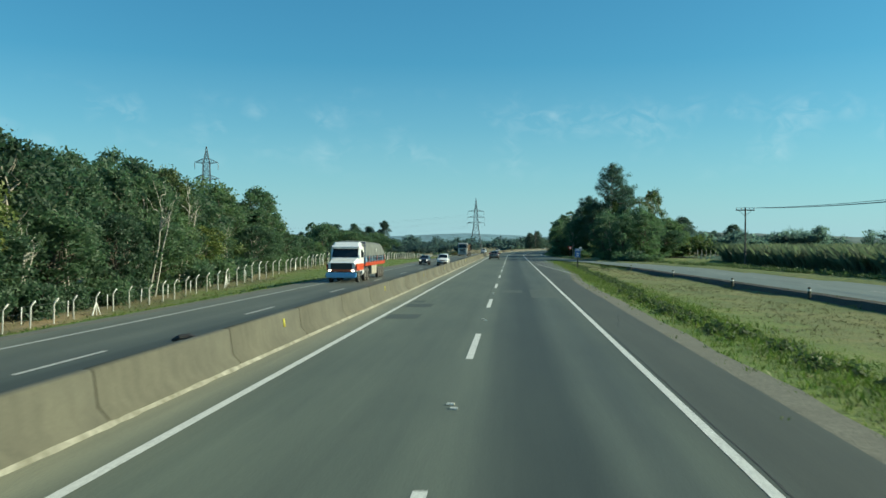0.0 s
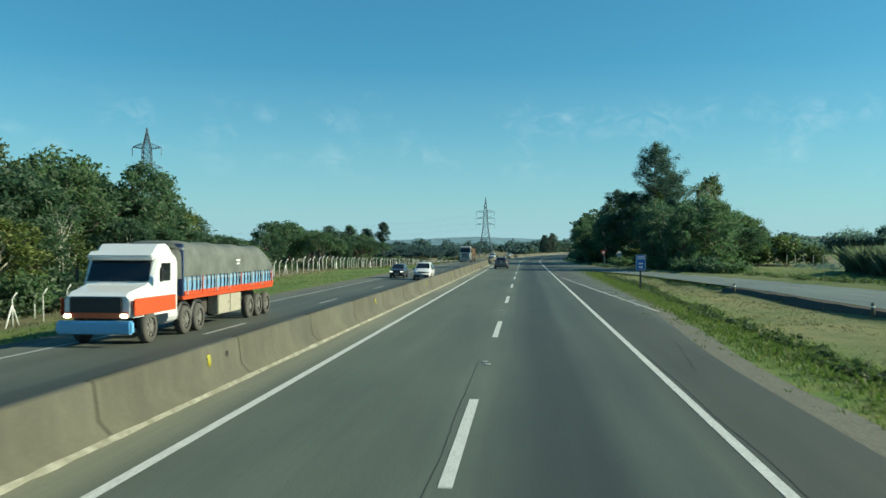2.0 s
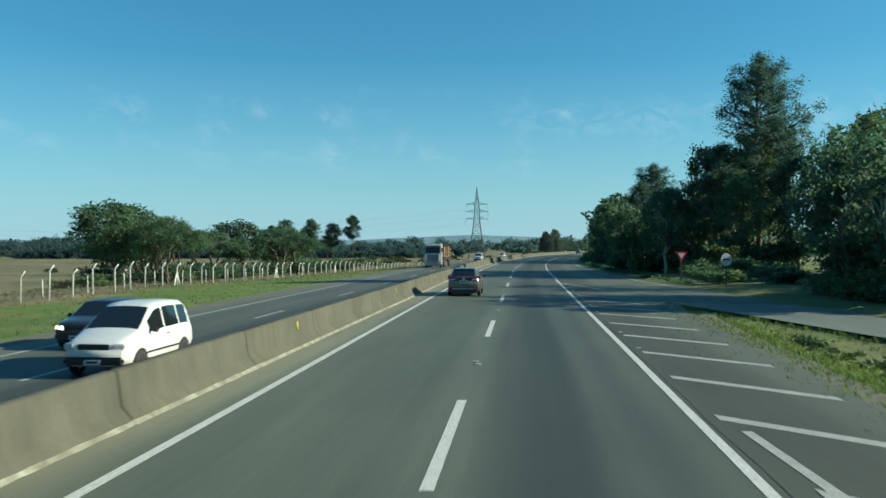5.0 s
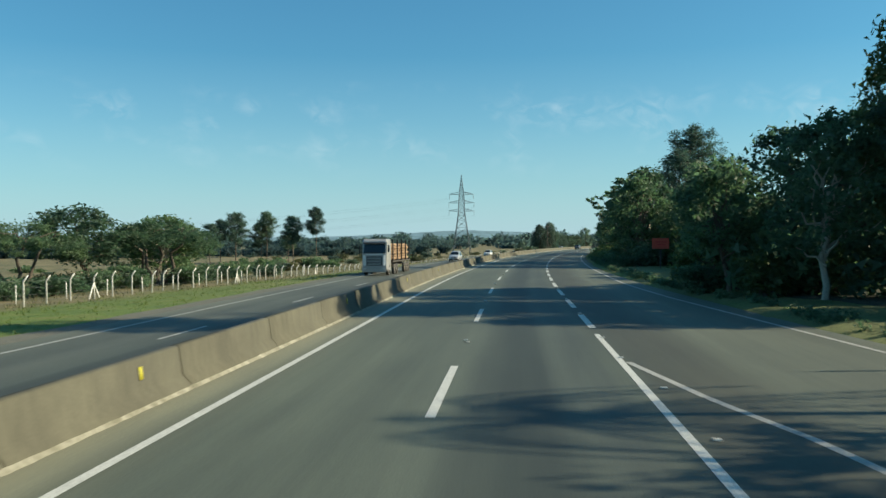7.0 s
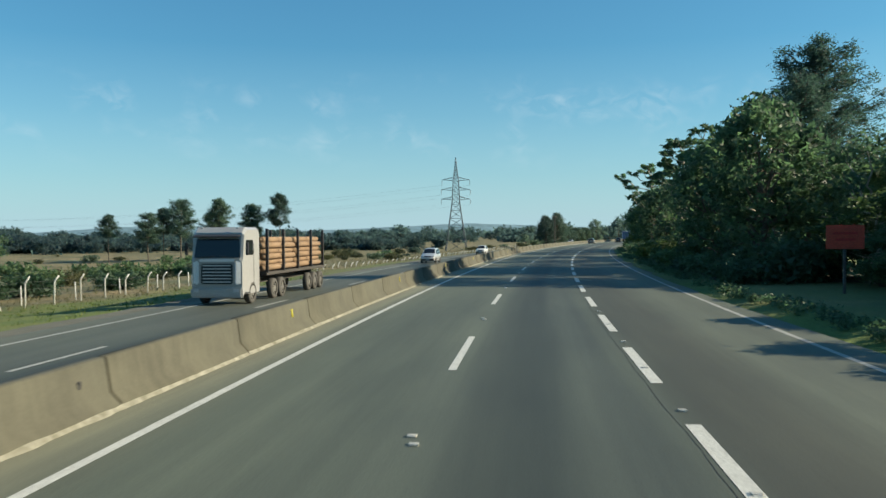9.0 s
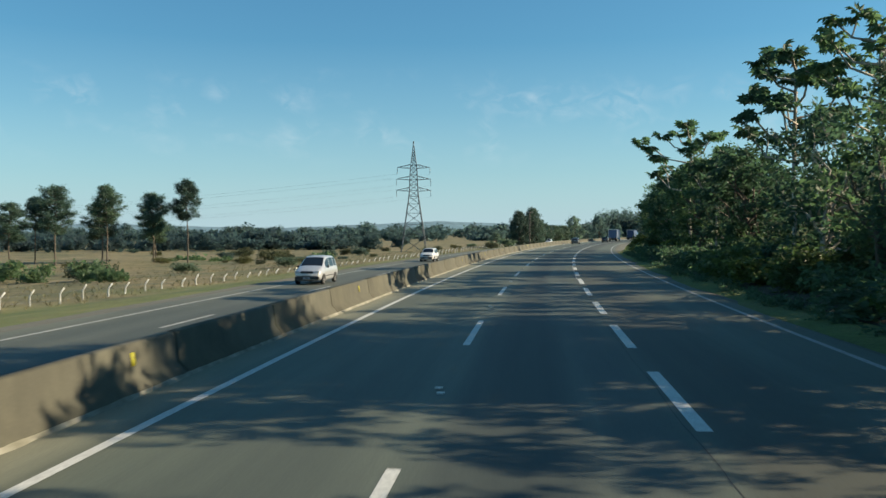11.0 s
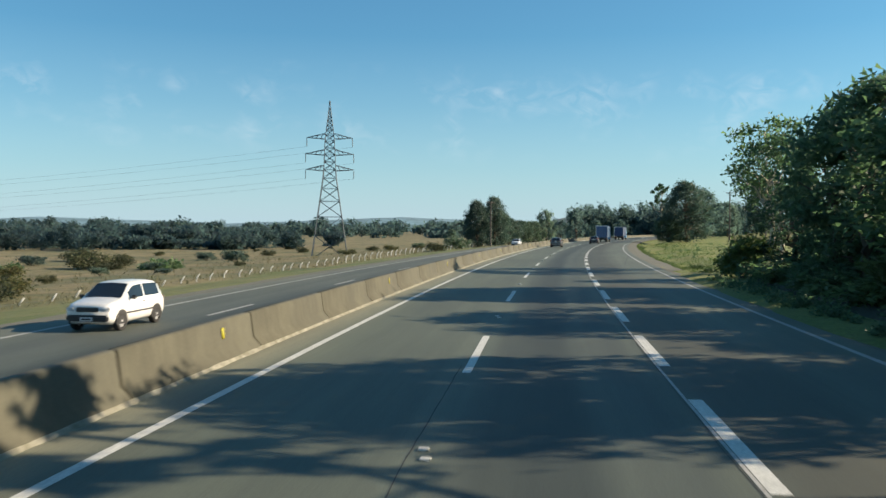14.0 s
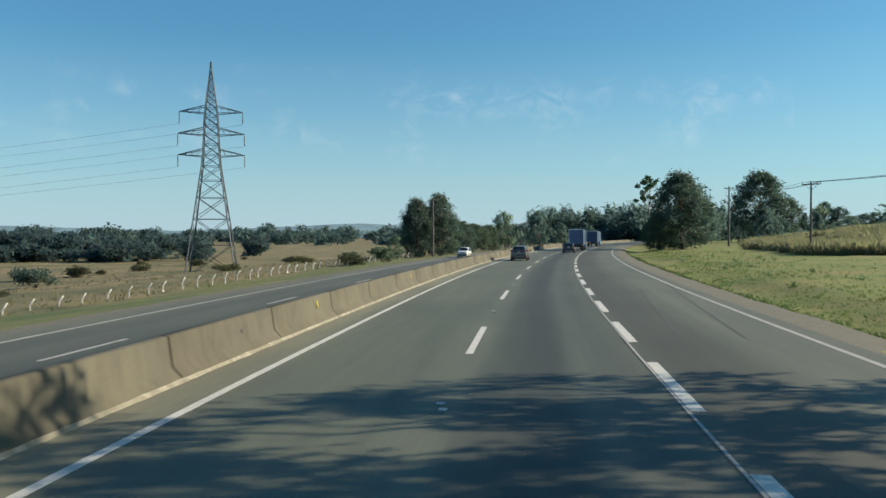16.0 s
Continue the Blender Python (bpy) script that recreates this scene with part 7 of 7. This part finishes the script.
# dark sheet with the wood's shade put into the litter colour
SHADE_LITTER = mottled("shade_toned_litter", (0.045, 0.04, 0.024), (0.03, 0.036, 0.02), 1.4, 0.95, 9.0, 0.8, 0.05)
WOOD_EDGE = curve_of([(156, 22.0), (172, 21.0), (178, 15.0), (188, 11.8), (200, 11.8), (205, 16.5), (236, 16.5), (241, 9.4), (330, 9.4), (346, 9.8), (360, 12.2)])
ribbon("wood_floor", SHADE_LITTER, [156 + 2.0 * i for i in range(100)], lambda s: [WOOD_EDGE(s) + 0.6 * noise.noise((s * 0.25, 6, 0)) + 2.0 * k for k in range(8)], "leaf litter darkened for the shade under the roadside wood", "ground", lambda s, u: ground_z(s, u) + (-0.2 if u < WOOD_EDGE(s) + 0.9 else 0.12))

# white posts of the field fence beyond the service road
f2 = thing("field_fence", "row of weathered grey posts beyond the service road", "fence")
GREY_POST = mottled("weathered_concrete", (0.3, 0.3, 0.27), (0.2, 0.2, 0.18), 2.0, 0.85, 18.0, 0.2, 0.005)
fp = Build().tube([(0, 0, -0.2), (0, 0, 1.55)], [0.06, 0.05], 4).mesh("post", GREY_POST)
for k in range(26):
    p = on_road(70 + 3.2 * k, 33.0)
    part("post", fp, GREY_POST, f2, "", pose(p.x, p.y, 0.35, 0, 0, 10 * k))

# wisps of high cloud
CLOUD = material("thin_cloud", (0.8, 0.85, 0.9), 1.0)


def cloud_material():
    m = CLOUD
    nt = m.node_tree
    v = coords(m, "UV", (1, 1, 1))
    big = node(m, "TexNoise", Scale=2.3, Detail=2.0, Roughness=0.5)
    wire(m, v, big.inputs["Vector"])
    fine = node(m, "TexNoise", Scale=6.5, Detail=5.0, Roughness=0.55, Distortion=0.8)
    wire(m, v, fine.inputs["Vector"])
    a = ramp(m, big.outputs["Fac"], [(0.48, (0, 0, 0)), (0.75, (1, 1, 1))])
    c = ramp(m, fine.outputs["Fac"], [(0.42, (0, 0, 0)), (0.8, (1, 1, 1))])
    both = mix(m, 1.0, a, c, 'MULTIPLY')
    sep = node(m, "SeparateXYZ")
    wire(m, v, sep.inputs[0])
    edge = ramp(m, sep.outputs[1], [(0.0, (0, 0, 0)), (0.3, (1, 1, 1)), (0.7, (1, 1, 1)), (1.0, (0, 0, 0))])
    both = mix(m, 1.0, both, edge, 'MULTIPLY')
    em = node(m, "Emission", Strength=0.57)
    em.inputs[0].default_value = (0.75, 0.9, 1.0, 1)
    tr = node(m, "BsdfTransparent")
    amt = node(m, "Math")
    amt.operation = 'MULTIPLY'
    wire(m, both, amt.inputs[0])
    amt.inputs[1].default_value = 0.42
    sh = node(m, "MixShader")
    wire(m, amt.outputs[0], sh.inputs[0])
    wire(m, tr.outputs[0], sh.inputs[1])
    wire(m, em.outputs[0], sh.inputs[2])
    nt.links.new(sh.outputs[0], nt.nodes["Material Output"].inputs[0])


cloud_material()
b = Build()
b.uv = []
for i in range(41):
    a = radians(-36 + 60 * i / 40)
    for k in range(2):
        r = 4550
        b.v.append((r * math.sin(a), 250 + r * math.cos(a), 330 + 560 * k))
        b.uv.append((i / 40 * 6.0, k))
for i in range(40):
    b.f.append((2 * i, 2 * i + 1, 2 * i + 3, 2 * i + 2))
ob = part("backdrop_cloud", b, CLOUD)
tagged(ob, "thin white wisps of cloud in the blue sky", "cloud", "", "structure")

# glowing shell that paints pale haze low over the horizon, all round
HAZE = material("painted_horizon_haze", (0.4, 0.6, 0.7), 1.0)


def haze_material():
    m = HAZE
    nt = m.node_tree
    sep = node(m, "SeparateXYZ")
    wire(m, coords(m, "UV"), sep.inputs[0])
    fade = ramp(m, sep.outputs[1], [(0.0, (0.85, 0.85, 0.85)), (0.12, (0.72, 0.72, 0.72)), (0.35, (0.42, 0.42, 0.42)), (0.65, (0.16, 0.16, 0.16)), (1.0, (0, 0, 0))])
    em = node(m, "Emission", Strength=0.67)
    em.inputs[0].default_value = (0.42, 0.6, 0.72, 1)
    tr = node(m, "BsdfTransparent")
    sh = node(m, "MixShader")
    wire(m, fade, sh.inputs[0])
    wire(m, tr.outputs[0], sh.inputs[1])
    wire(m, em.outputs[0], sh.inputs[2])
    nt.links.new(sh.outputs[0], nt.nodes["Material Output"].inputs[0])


haze_material()
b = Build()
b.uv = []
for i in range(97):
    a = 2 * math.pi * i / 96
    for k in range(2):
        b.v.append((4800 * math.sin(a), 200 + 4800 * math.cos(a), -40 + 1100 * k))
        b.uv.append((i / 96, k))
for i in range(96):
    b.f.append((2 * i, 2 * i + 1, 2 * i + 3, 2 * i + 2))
tagged(part("backdrop_haze", b, HAZE), "glowing shell with pale haze painted low over the horizon", "sky", "", "structure")
